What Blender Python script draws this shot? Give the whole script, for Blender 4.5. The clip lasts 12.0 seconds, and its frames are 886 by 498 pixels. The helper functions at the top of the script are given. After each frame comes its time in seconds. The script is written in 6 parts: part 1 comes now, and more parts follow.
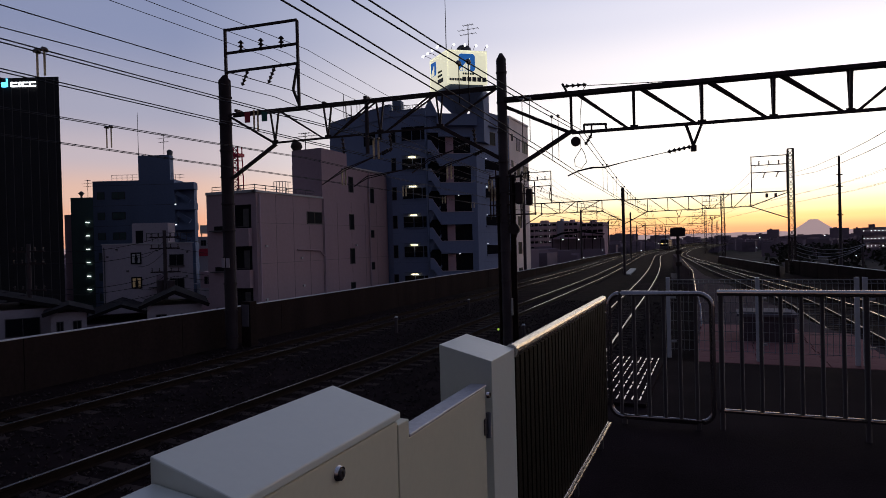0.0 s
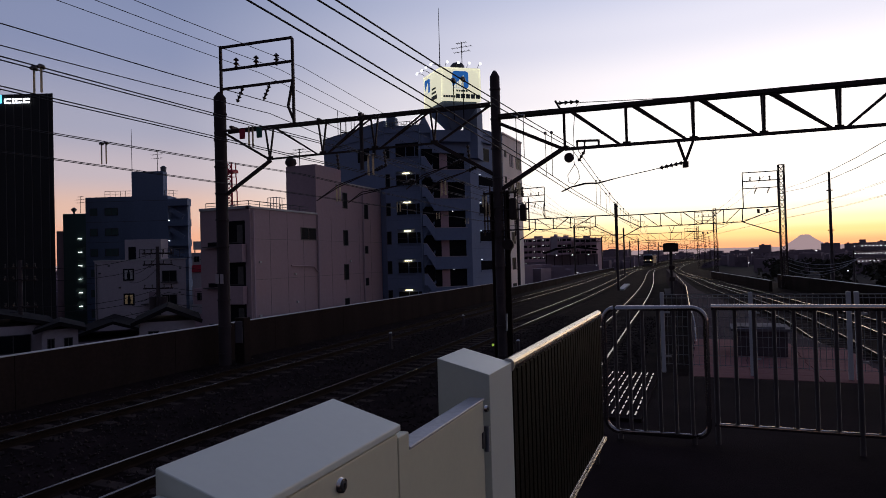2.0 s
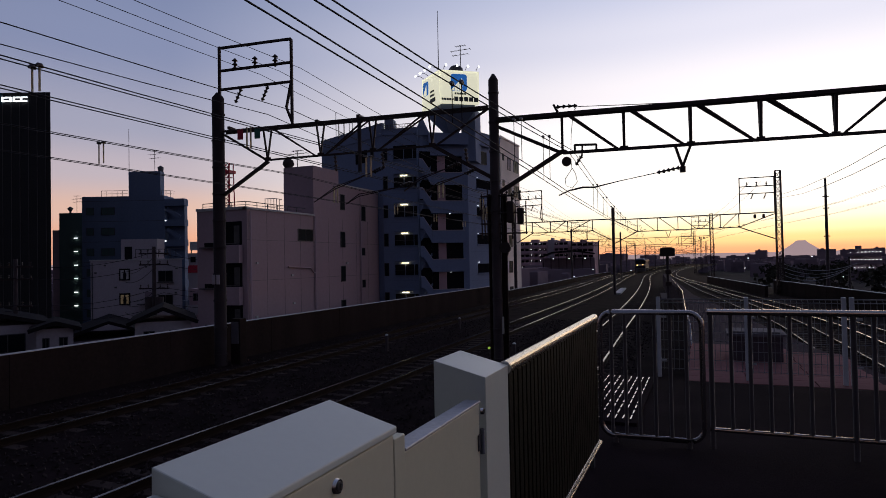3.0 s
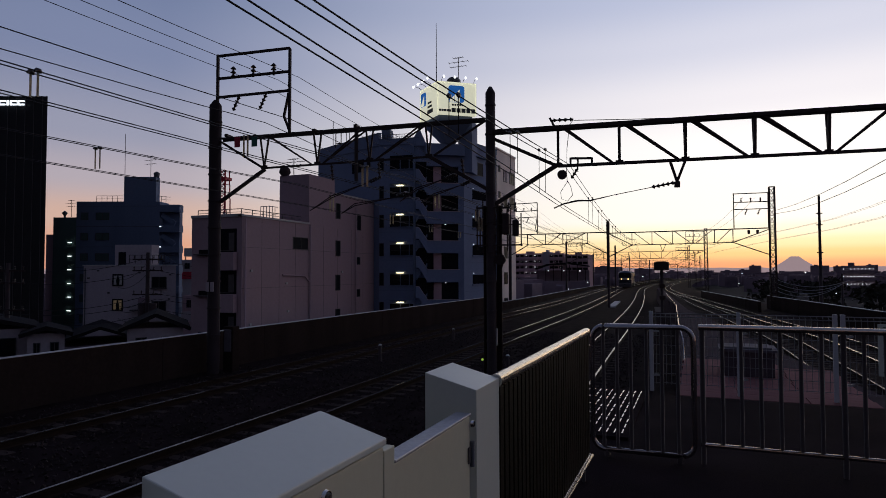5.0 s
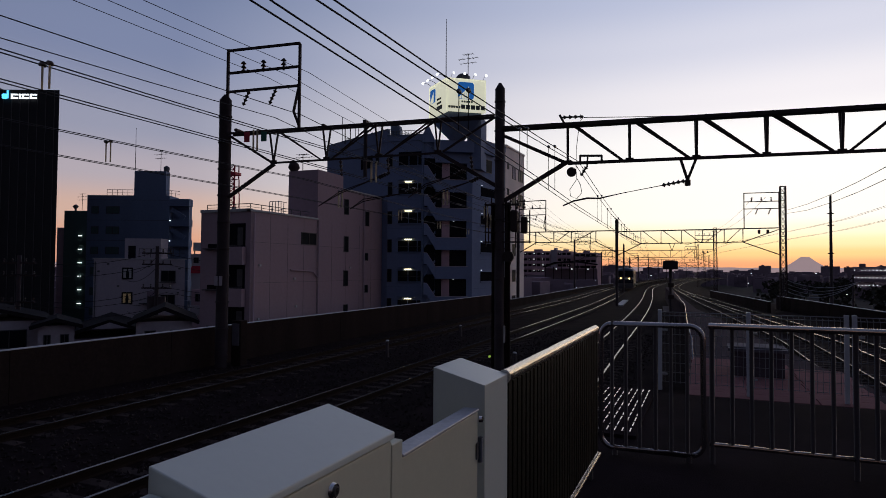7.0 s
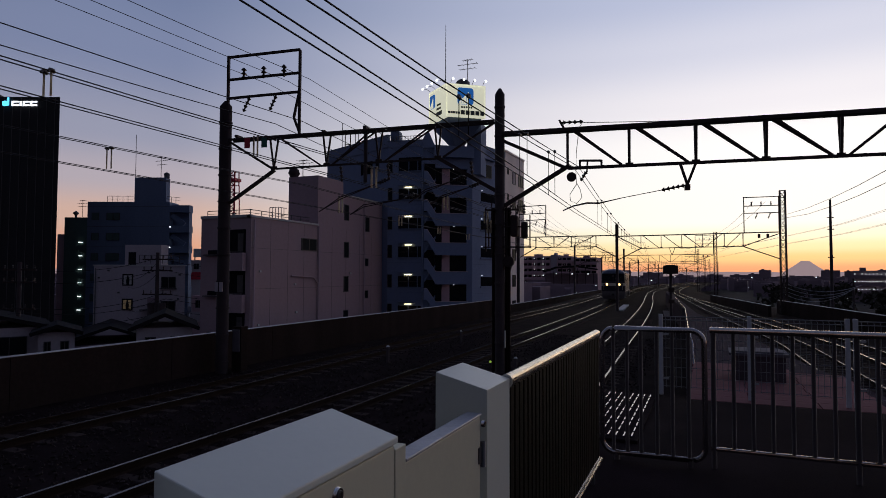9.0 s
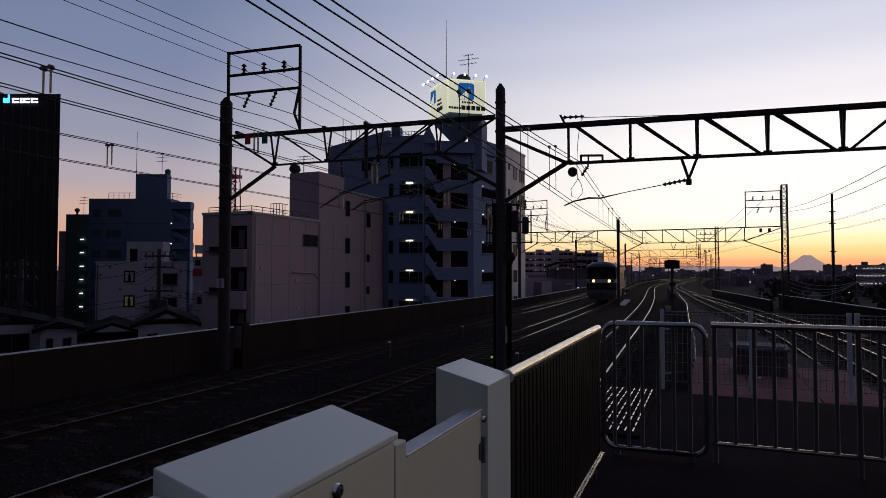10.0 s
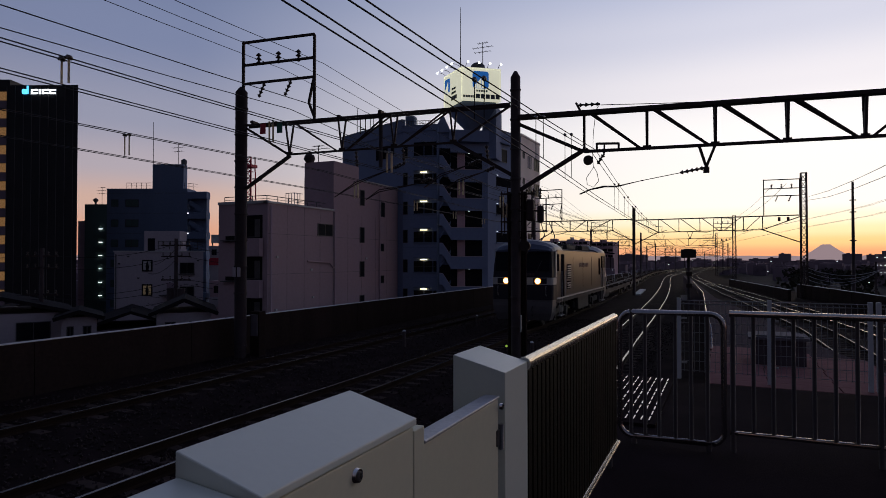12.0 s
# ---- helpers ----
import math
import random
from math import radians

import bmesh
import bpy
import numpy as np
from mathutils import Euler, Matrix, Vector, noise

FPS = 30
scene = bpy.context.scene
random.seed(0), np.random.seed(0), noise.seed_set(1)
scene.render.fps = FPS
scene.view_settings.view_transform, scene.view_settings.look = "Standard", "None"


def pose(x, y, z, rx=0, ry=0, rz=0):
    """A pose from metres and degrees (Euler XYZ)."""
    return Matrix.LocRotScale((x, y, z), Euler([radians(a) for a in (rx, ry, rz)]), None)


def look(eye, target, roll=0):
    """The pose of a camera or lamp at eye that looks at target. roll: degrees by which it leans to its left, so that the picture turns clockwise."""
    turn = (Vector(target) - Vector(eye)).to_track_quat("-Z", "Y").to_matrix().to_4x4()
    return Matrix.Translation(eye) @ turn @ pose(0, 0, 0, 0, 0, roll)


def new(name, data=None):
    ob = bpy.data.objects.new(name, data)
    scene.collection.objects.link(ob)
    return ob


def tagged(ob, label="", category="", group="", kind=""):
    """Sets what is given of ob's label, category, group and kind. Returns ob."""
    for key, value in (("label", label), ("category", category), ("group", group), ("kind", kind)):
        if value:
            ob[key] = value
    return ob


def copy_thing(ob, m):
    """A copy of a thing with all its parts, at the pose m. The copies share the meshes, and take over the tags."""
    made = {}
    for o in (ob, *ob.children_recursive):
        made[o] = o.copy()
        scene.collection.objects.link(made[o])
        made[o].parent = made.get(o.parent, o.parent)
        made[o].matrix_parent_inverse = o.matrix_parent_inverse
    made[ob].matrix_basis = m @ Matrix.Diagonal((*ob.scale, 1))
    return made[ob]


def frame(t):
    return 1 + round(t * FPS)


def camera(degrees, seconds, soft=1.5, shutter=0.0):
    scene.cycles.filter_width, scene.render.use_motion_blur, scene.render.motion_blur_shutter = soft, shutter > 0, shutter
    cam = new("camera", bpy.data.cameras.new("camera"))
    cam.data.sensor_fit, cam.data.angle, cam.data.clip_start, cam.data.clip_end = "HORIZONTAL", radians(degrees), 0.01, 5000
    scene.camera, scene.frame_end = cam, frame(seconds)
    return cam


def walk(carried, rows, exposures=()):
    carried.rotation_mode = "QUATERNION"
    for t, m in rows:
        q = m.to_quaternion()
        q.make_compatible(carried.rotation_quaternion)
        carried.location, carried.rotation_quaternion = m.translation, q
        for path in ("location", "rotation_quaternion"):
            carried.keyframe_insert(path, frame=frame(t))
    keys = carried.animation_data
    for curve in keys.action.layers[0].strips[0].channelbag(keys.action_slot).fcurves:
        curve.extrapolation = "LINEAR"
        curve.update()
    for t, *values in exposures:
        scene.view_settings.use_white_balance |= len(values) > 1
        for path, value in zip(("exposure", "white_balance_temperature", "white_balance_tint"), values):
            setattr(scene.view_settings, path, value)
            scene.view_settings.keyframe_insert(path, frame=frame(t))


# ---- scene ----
cam = camera(70.6, 12.0, soft=0.85)

PATH = [
    (0, (0.008, 0.04, 1.915), (-0.788, 1.874, 1.898), -1.5),
    (0.5, (0.015, 0.051, 1.911), (-0.762, 1.894, 1.888), -2.1),
    (1, (0.005, 0.037, 1.908), (-0.781, 1.876, 1.902), -1.9),
    (1.5, (-0.003, 0.025, 1.905), (-0.784, 1.867, 1.914), -1.8),
    (2, (0.004, 0.002, 1.91), (-0.773, 1.845, 1.943), -1.6),
    (2.5, (0.007, 0.0, 1.909), (-0.76, 1.847, 1.943), -1.5),
    (3, (0.005, -0.005, 1.909), (-0.763, 1.842, 1.95), -1.1),
    (5, (0.023, -0.026, 1.92), (-0.73, 1.826, 1.994), -0.2),
    (5.5, (0.016, -0.027, 1.917), (-0.728, 1.828, 1.992), -0.3),
    (6, (0.012, -0.017, 1.912), (-0.74, 1.836, 1.957), -0.1),
    (6.5, (0.009, -0.012, 1.912), (-0.754, 1.836, 1.971), 0.1),
    (7, (0.006, -0.007, 1.907), (-0.77, 1.835, 1.971), 0.4),
    (9, (0.003, -0.02, 1.905), (-0.773, 1.821, 1.986), 0.2),
    (9.5, (0.0, -0.012, 1.902), (-0.777, 1.83, 1.965), 0.2),
    (10, (0.005, -0.01, 1.905), (-0.775, 1.83, 1.972), 0.0),
    (10.5, (0.002, -0.004, 1.9), (-0.782, 1.836, 1.956), 0.1),
    (11, (-0.002, 0.011, 1.899), (-0.783, 1.852, 1.944), -0.0),
    (11.5, (-0.011, 0.004, 1.896), (-0.814, 1.836, 1.942), 0.1),
    (12, (-0.012, -0.005, 1.894), (-0.834, 1.818, 1.927), -0.0),
]
walk(cam, [(t, look(eye, target, roll)) for t, eye, target, roll in PATH],
     [(0, 0.36, 6750, 12), (3, 0.30, 6650, 12), (5.5, 0.07, 6500, 10), (7, 0.08, 6500, 10), (12, 0.06, 6500, 11)])

# ---- light ----
world = bpy.data.worlds.new("dusk")
scene.world = world
world.use_nodes = True


def dusk_sky():
    """Clear sky after sunset: warm band over the western horizon, lavender above, dim blue to the east."""
    nt = world.node_tree
    n, l = nt.nodes, nt.links
    n.clear()
    out, bg = n.new("ShaderNodeOutputWorld"), n.new("ShaderNodeBackground")
    tc, sep = n.new("ShaderNodeTexCoord"), n.new("ShaderNodeSeparateXYZ")
    l.new(tc.outputs["Generated"], sep.inputs[0])
    el = n.new("ShaderNodeMapRange")
    el.inputs["From Min"].default_value, el.inputs["From Max"].default_value = -0.02, 0.9
    l.new(sep.outputs["Z"], el.inputs["Value"])

    def ramp(stops):
        r = n.new("ShaderNodeValToRGB")
        r.color_ramp.interpolation = "EASE"
        while len(r.color_ramp.elements) < len(stops):
            r.color_ramp.elements.new(0.5)
        for e, (p, c) in zip(r.color_ramp.elements, stops):
            e.position, e.color = p, (*c, 1)
        l.new(el.outputs[0], r.inputs[0])
        return r
    west = ramp(WEST)
    side = ramp(SIDE)
    east = ramp(EAST)
    dot = n.new("ShaderNodeVectorMath")
    dot.operation = "DOT_PRODUCT"
    dot.inputs[1].default_value = (math.sin(SUN_AZ), math.cos(SUN_AZ), 0)
    flat = n.new("ShaderNodeVectorMath")
    flat.operation = "MULTIPLY"
    flat.inputs[1].default_value = (1, 1, 0)
    norm = n.new("ShaderNodeVectorMath")
    norm.operation = "NORMALIZE"
    l.new(tc.outputs["Generated"], flat.inputs[0])
    l.new(flat.outputs[0], norm.inputs[0])
    l.new(norm.outputs[0], dot.inputs[0])
    near = n.new("ShaderNodeMapRange")
    near.inputs["From Min"].default_value, near.inputs["From Max"].default_value = 0.57, 1.0
    l.new(dot.outputs["Value"], near.inputs["Value"])
    back = n.new("ShaderNodeMapRange")
    back.interpolation_type = "SMOOTHSTEP"
    back.inputs["From Min"].default_value, back.inputs["From Max"].default_value = -0.5, 0.55
    l.new(dot.outputs["Value"], back.inputs["Value"])
    m1, m2 = n.new("ShaderNodeMix"), n.new("ShaderNodeMix")
    m1.data_type = m2.data_type = "RGBA"
    power = n.new("ShaderNodeMath")
    power.operation = "POWER"
    power.inputs[1].default_value = 1.3
    l.new(near.outputs[0], power.inputs[0])
    l.new(power.outputs[0], m1.inputs["Factor"])
    l.new(side.outputs[0], m1.inputs["A"])
    l.new(west.outputs[0], m1.inputs["B"])
    l.new(back.outputs[0], m2.inputs["Factor"])
    l.new(east.outputs[0], m2.inputs["A"])
    l.new(m1.outputs["Result"], m2.inputs["B"])
    sky = n.new("ShaderNodeTexSky")
    sky.sky_type, sky.sun_disc = "NISHITA", False
    sky.sun_elevation, sky.sun_rotation = radians(0.5), SUN_AZ
    add = n.new("ShaderNodeMix")
    add.data_type, add.blend_type = "RGBA", "ADD"
    add.inputs["Factor"].default_value = 0.008
    l.new(m2.outputs["Result"], add.inputs["A"])
    l.new(sky.outputs[0], add.inputs["B"])
    l.new(add.outputs["Result"], bg.inputs["Color"])
    bg.inputs["Strength"].default_value = 1.0
    l.new(bg.outputs[0], out.inputs[0])


SUN_AZ = radians(9)
WEST = [(0.0, (0.70, 0.20, 0.07)), (0.032, (0.91, 0.40, 0.20)), (0.05, (1.0, 0.65, 0.28)), (0.066, (1.02, 0.84, 0.47)), (0.084, (1.03, 0.95, 0.70)),
        (0.108, (1.03, 1.0, 0.92)), (0.22, (1.0, 0.97, 0.95)), (0.29, (0.85, 0.82, 0.86)), (0.37, (0.65, 0.66, 0.77)), (0.45, (0.49, 0.53, 0.69)), (0.7, (0.2, 0.22, 0.36)), (1.0, (0.10, 0.12, 0.22))]
SIDE = [(0.0, (0.55, 0.24, 0.17)), (0.06, (0.68, 0.34, 0.23)), (0.11, (0.60, 0.40, 0.33)), (0.17, (0.42, 0.37, 0.42)), (0.24, (0.29, 0.30, 0.40)),
        (0.36, (0.188, 0.224, 0.36)), (0.5, (0.134, 0.178, 0.308)), (0.75, (0.09, 0.12, 0.24)), (1.0, (0.07, 0.09, 0.18))]
EAST = [(0.0, (0.05, 0.045, 0.06)), (0.15, (0.07, 0.06, 0.085)), (0.4, (0.055, 0.065, 0.105)), (1.0, (0.05, 0.065, 0.12))]
dusk_sky()

sun = new("sun", bpy.data.lights.new("sun", "SUN"))
sun.data.energy, sun.data.angle, sun.data.color = 0.05, radians(12), (1.0, 0.62, 0.35)
sun.matrix_world = look((0, 0, 0), (-math.sin(SUN_AZ), -math.cos(SUN_AZ), -0.06))


# ---- materials ----
def mat(name, color, rough=0.7, metal=0.0, spec=0.3, vary=0.25, scale=3.0, fine=40.0, bump=0.15, glow=None, power=0.0, rand=0.0, streak=False, island=0.0):
    """A surface with stains at one scale and grain at another; rand varies it from piece to piece."""
    m = bpy.data.materials.new(name)
    m.use_nodes = True
    n, l = m.node_tree.nodes, m.node_tree.links
    b = n["Principled BSDF"]
    b.inputs["Roughness"].default_value, b.inputs["Metallic"].default_value = rough, metal
    b.inputs["Specular IOR Level"].default_value = spec
    tc, mp = n.new("ShaderNodeTexCoord"), n.new("ShaderNodeMapping")
    l.new(tc.outputs["Object"], mp.inputs[0])
    if streak:
        mp.inputs["Scale"].default_value = (1, 1, 0.15)
    big, small = n.new("ShaderNodeTexNoise"), n.new("ShaderNodeTexNoise")
    big.inputs["Scale"].default_value, big.inputs["Detail"].default_value = scale, 5
    small.inputs["Scale"].default_value, small.inputs["Detail"].default_value = fine, 3
    l.new(mp.outputs[0], big.inputs["Vector"])
    l.new(tc.outputs["Object"], small.inputs["Vector"])
    mix = n.new("ShaderNodeMix")
    mix.data_type = "RGBA"
    mix.inputs["A"].default_value = (*[c * (1 - vary) for c in color], 1)
    mix.inputs["B"].default_value = (*[min(1, c * (1 + vary)) for c in color], 1)
    avg = n.new("ShaderNodeMath")
    avg.operation = "MULTIPLY_ADD"
    avg.inputs[1].default_value = 0.35
    l.new(small.outputs[0], avg.inputs[0])
    sc = n.new("ShaderNodeMath")
    sc.operation = "MULTIPLY"
    sc.inputs[1].default_value = 0.65
    l.new(big.outputs[0], sc.inputs[0])
    l.new(sc.outputs[0], avg.inputs[2])
    st = n.new("ShaderNodeMapRange")
    st.inputs["From Min"].default_value, st.inputs["From Max"].default_value = 0.3, 0.7
    l.new(avg.outputs[0], st.inputs["Value"])
    fac = st.outputs[0]
    if island:
        ge, ai = n.new("ShaderNodeNewGeometry"), n.new("ShaderNodeMath")
        ai.operation = "MULTIPLY_ADD"
        ai.inputs[1].default_value = island
        l.new(ge.outputs["Random Per Island"], ai.inputs[0])
        l.new(fac, ai.inputs[2])
        fac = ai.outputs[0]
    if rand:
        oi, ad = n.new("ShaderNodeObjectInfo"), n.new("ShaderNodeMath")
        ad.operation = "MULTIPLY_ADD"
        ad.inputs[1].default_value = rand
        l.new(oi.outputs["Random"], ad.inputs[0])
        l.new(fac, ad.inputs[2])
        fac = ad.outputs[0]
    l.new(fac, mix.inputs["Factor"])
    l.new(mix.outputs["Result"], b.inputs["Base Color"])
    if bump:
        bp = n.new("ShaderNodeBump")
        bp.inputs["Strength"].default_value, bp.inputs["Distance"].default_value = bump, 0.02
        l.new(small.outputs[0], bp.inputs["Height"])
        l.new(bp.outputs[0], b.inputs["Normal"])
    if glow:
        b.inputs["Emission Color"].default_value, b.inputs["Emission Strength"].default_value = (*glow, 1), power
    return m


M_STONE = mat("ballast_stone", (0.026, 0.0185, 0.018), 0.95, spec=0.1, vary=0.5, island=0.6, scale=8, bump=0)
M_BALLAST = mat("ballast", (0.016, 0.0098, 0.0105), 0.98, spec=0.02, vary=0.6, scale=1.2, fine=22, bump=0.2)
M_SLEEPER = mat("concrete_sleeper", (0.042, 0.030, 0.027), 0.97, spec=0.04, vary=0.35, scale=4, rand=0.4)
M_RAIL = mat("worn_steel_rail", (0.035, 0.027, 0.023), 0.22, 0.0, spec=0.22, vary=0.2, bump=0.02)
M_RAILDULL = mat("dull_siding_rail", (0.03, 0.022, 0.018), 0.4, 0.0, spec=0.1, vary=0.4, bump=0.03)
M_RAILSIDE = mat("rusty_rail_web", (0.022, 0.012, 0.008), 0.9, 0.0, spec=0.1)
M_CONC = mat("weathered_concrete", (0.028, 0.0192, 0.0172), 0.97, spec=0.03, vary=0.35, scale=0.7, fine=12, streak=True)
M_LAMPG = mat("green_indicator", (0.3, 0.5, 0.1), 0.4, glow=(0.55, 0.9, 0.1), power=0.35, bump=0)
M_CAP = mat("pale_concrete_coping", (0.46, 0.45, 0.44), 0.75, vary=0.2)
M_PLAT = mat("asphalt_platform", (0.017, 0.0105, 0.0125), 0.97, spec=0.03, vary=0.45, scale=1.1, fine=60, bump=0.25)
M_PALE = mat("pale_paving_slab", (0.210, 0.098, 0.096), 0.95, spec=0.05, vary=0.3, scale=1.5, rand=0.35)
M_RAMP = mat("grey_concrete_ramp", (0.046, 0.031, 0.042), 0.97, spec=0.04, vary=0.35)
M_CASE = mat("grey_box_side", (0.075, 0.058, 0.066), 0.9, vary=0.3, scale=4)
M_WHITE = mat("white_painted_steel", (0.64, 0.655, 0.56), 0.3, vary=0.04, scale=1.5, bump=0.01)
# White paint with the platform lamps' warm light put into its tint.
M_WHITEB = mat("warm_lit_white_panel", (0.60, 0.575, 0.42), 0.4, vary=0.05, scale=1.5, bump=0.01)
M_PIPE = mat("dull_stainless_pipe", (0.40, 0.37, 0.36), 0.2, 0.95, vary=0.15, bump=0.03)
# Near-black for opening shade put in as flat sheets; also black doors, windows.
M_BLACKSHADE = mat("matte_black_shade", (0.013, 0.013, 0.016), 1.0, spec=0.0, bump=0)
M_BAND = mat("white_band_paint", (0.46, 0.45, 0.43), 0.5, spec=0.2, vary=0.08)
M_LID = mat("grey_box_lid", (0.13, 0.115, 0.13), 0.9)
M_BAL = mat("dark_brown_baluster", (0.045, 0.03, 0.027), 0.5, 0.0, spec=0.2, vary=0.2, rand=0.4)
M_STEEL = mat("brushed_stainless_steel", (0.55, 0.53, 0.50), 0.27, 1.0, vary=0.1, bump=0.03)
M_BRONZE = mat("dark_bronze_slat", (0.0085, 0.0064, 0.004), 0.65, 0.0, spec=0.07, vary=0.3, rand=0.7)
M_GALV = mat("galvanised_steel", (0.42, 0.42, 0.43), 0.5, 0.6, vary=0.2)
M_MESHW = mat("dull_mesh_wire", (0.2, 0.2, 0.21), 0.6, vary=0.1)
M_MESH = mat("white_coated_mesh", (0.5, 0.5, 0.52), 0.5, vary=0.1)
M_POLE = mat("dark_rusty_steel", (0.042, 0.027, 0.026), 0.7, 0.2, vary=0.4, scale=2)
M_POLEC = mat("grey_steel_pole", (0.03, 0.021, 0.022), 0.75, 0.0, spec=0.1, vary=0.3, scale=2)
M_WIRE = mat("dark_copper_wire", (0.02, 0.018, 0.02), 0.7, 0.2, bump=0)
M_INS = mat("brown_glazed_insulator", (0.05, 0.035, 0.03), 0.3, bump=0)
M_ROD = mat("pale_insulated_rod", (0.85, 0.78, 0.66), 0.35, bump=0)


def let_light_through(m, share_):
    """Thin pale plastic that glows when the sky stands behind it."""
    n, l = m.node_tree.nodes, m.node_tree.links
    tr, mx = n.new("ShaderNodeBsdfTranslucent"), n.new("ShaderNodeMixShader")
    tr.inputs["Color"].default_value = (0.95, 0.86, 0.7, 1)
    mx.inputs["Fac"].default_value = share_
    l.new(n["Principled BSDF"].outputs[0], mx.inputs[1])
    l.new(tr.outputs[0], mx.inputs[2])
    l.new(mx.outputs[0], n["Material Output"].inputs["Surface"])


let_light_through(M_ROD, 0.75)
M_RED = mat("red_enamel_plate", (0.42, 0.025, 0.05), 0.5)
M_GREEN = mat("green_enamel_plate", (0.02, 0.12, 0.09), 0.5)
M_BLACK = mat("black_cladding", (0.012, 0.012, 0.014), 0.6, vary=0.3, scale=0.4)
M_BLUE = mat("blue_grey_render", (0.175, 0.22, 0.335), 0.85, vary=0.15, scale=0.25, fine=5, streak=True)
M_BLUED = mat("slate_blue_render", (0.13, 0.17, 0.255), 0.85, vary=0.15, scale=0.25, fine=5, streak=True)
M_BEIGE = mat("pinkish_beige_panel", (0.365, 0.262, 0.284), 0.8, vary=0.12, scale=0.2, fine=4, streak=True, rand=0.12)
M_IVORY = mat("ivory_tile_wall", (0.80, 0.70, 0.64), 0.75, vary=0.12, scale=0.4, fine=8, streak=True)
M_HWHITE = mat("white_render_wall", (0.40, 0.35, 0.375), 0.85, vary=0.15, scale=0.4, fine=6, streak=True)
M_DGREEN = mat("dark_green_wall", (0.07, 0.11, 0.10), 0.85, vary=0.2, scale=0.3)
M_ROOF = mat("dark_roof_tile", (0.013, 0.0105, 0.0125), 0.85, spec=0.08, vary=0.4, scale=2)
M_GLASS = mat("dark_window_glass", (0.012, 0.014, 0.018), 0.4, spec=0.03, vary=0.1, bump=0)
M_FRAME = mat("dark_aluminium_frame", (0.09, 0.085, 0.085), 0.5, 0.5, bump=0)
M_GROUND = mat("street_asphalt", (0.022, 0.019, 0.022), 0.98, spec=0.05, vary=0.4, scale=0.1, fine=2)
M_FLAT = mat("pinkish_apartment_wall", (0.46, 0.31, 0.34), 0.9, spec=0.1, vary=0.25, scale=0.1, fine=1.0, bump=0)
M_CITY = mat("far_building_wall", (0.16, 0.122, 0.142), 0.95, spec=0.06, vary=0.55, island=0.7, scale=0.02, fine=0.3, bump=0, rand=0.5)
# Distance haze on hills and mountain is emission put into the material.
M_HILL = mat("hill_haze_glow", (0.40, 0.36, 0.44), 1.0, vary=0.05, scale=0.002, fine=0.01, bump=0, glow=(0.44, 0.32, 0.33), power=0.62)
M_LEAF = mat("dark_foliage", (0.040, 0.038, 0.028), 0.95, spec=0.04, vary=0.4, rand=0.5)
M_LAMPW = mat("warm_white_lamp", (0.9, 0.85, 0.7), 0.4, glow=(1.0, 0.82, 0.45), power=2.6, bump=0)
M_LAMPC = mat("cool_white_lamp", (0.9, 0.9, 0.9), 0.4, glow=(0.9, 0.95, 1.0), power=1.8, bump=0)
M_HEAD = mat("headlight_lens", (0.9, 0.85, 0.7), 0.3, glow=(1.0, 0.62, 0.24), power=6.0, bump=0)
# Orange emission that draws the headlight's halo as a disc round the lens.
M_HALO = mat("headlight_halo_glow", (0.5, 0.3, 0.1), 0.3, glow=(1.0, 0.36, 0.05), power=0.9, bump=0)
M_WINLIT = mat("lit_window", (0.5, 0.4, 0.25), 0.4, glow=(1.0, 0.48, 0.13), power=0.13, vary=0.5, scale=6, bump=0)
M_SIGN = mat("illuminated_sign_face", (0.8, 0.8, 0.62), 0.5, vary=0.05, scale=0.5, bump=0, glow=(0.95, 0.95, 0.72), power=0.52)
M_SIGNB = mat("blue_sign_mark", (0.02, 0.13, 0.45), 0.5, vary=0.05, bump=0, glow=(0.02, 0.16, 0.55), power=0.4)
M_SIGND = mat("dark_sign_lettering", (0.09, 0.10, 0.10), 0.6, vary=0.5, scale=9, bump=0)
M_LETTER = mat("white_lit_letter", (0.8, 0.8, 0.8), 0.4, glow=(0.85, 0.92, 1.0), power=1.6, bump=0)
M_CYAN = mat("cyan_lit_mark", (0.2, 0.6, 0.8), 0.4, glow=(0.10, 0.55, 0.95), power=1.5, bump=0)
M_LOCOB = mat("dark_blue_loco_paint", (0.06, 0.075, 0.12), 0.4, vary=0.08, bump=0.01)
M_LOCOW = mat("pale_grey_loco_paint", (0.046, 0.045, 0.051), 0.3, spec=0.15, vary=0.12, scale=0.8, fine=6, bump=0.03)
M_WINDIM = mat("dim_lit_window", (0.3, 0.24, 0.15), 0.5, glow=(1.0, 0.72, 0.40), power=0.035, vary=0.6, scale=5, bump=0)
M_SKIRT = mat("grey_skirt_paint", (0.12, 0.112, 0.118), 0.5, vary=0.15)
M_LOCOK = mat("dark_underframe", (0.04, 0.038, 0.036), 0.8, vary=0.3)
M_FACE = mat("dark_cab_front", (0.026, 0.026, 0.036), 0.5, spec=0.12, vary=0.1, bump=0)
M_RUST = mat("rusty_wagon_steel", (0.045, 0.03, 0.024), 0.8, 0.1, vary=0.4)


# ---- mesh helpers ----
def empty(name, m=None):
    ob = new(name)
    ob.empty_display_size = 0.2
    if m is not None:
        ob.matrix_world = m
    return ob


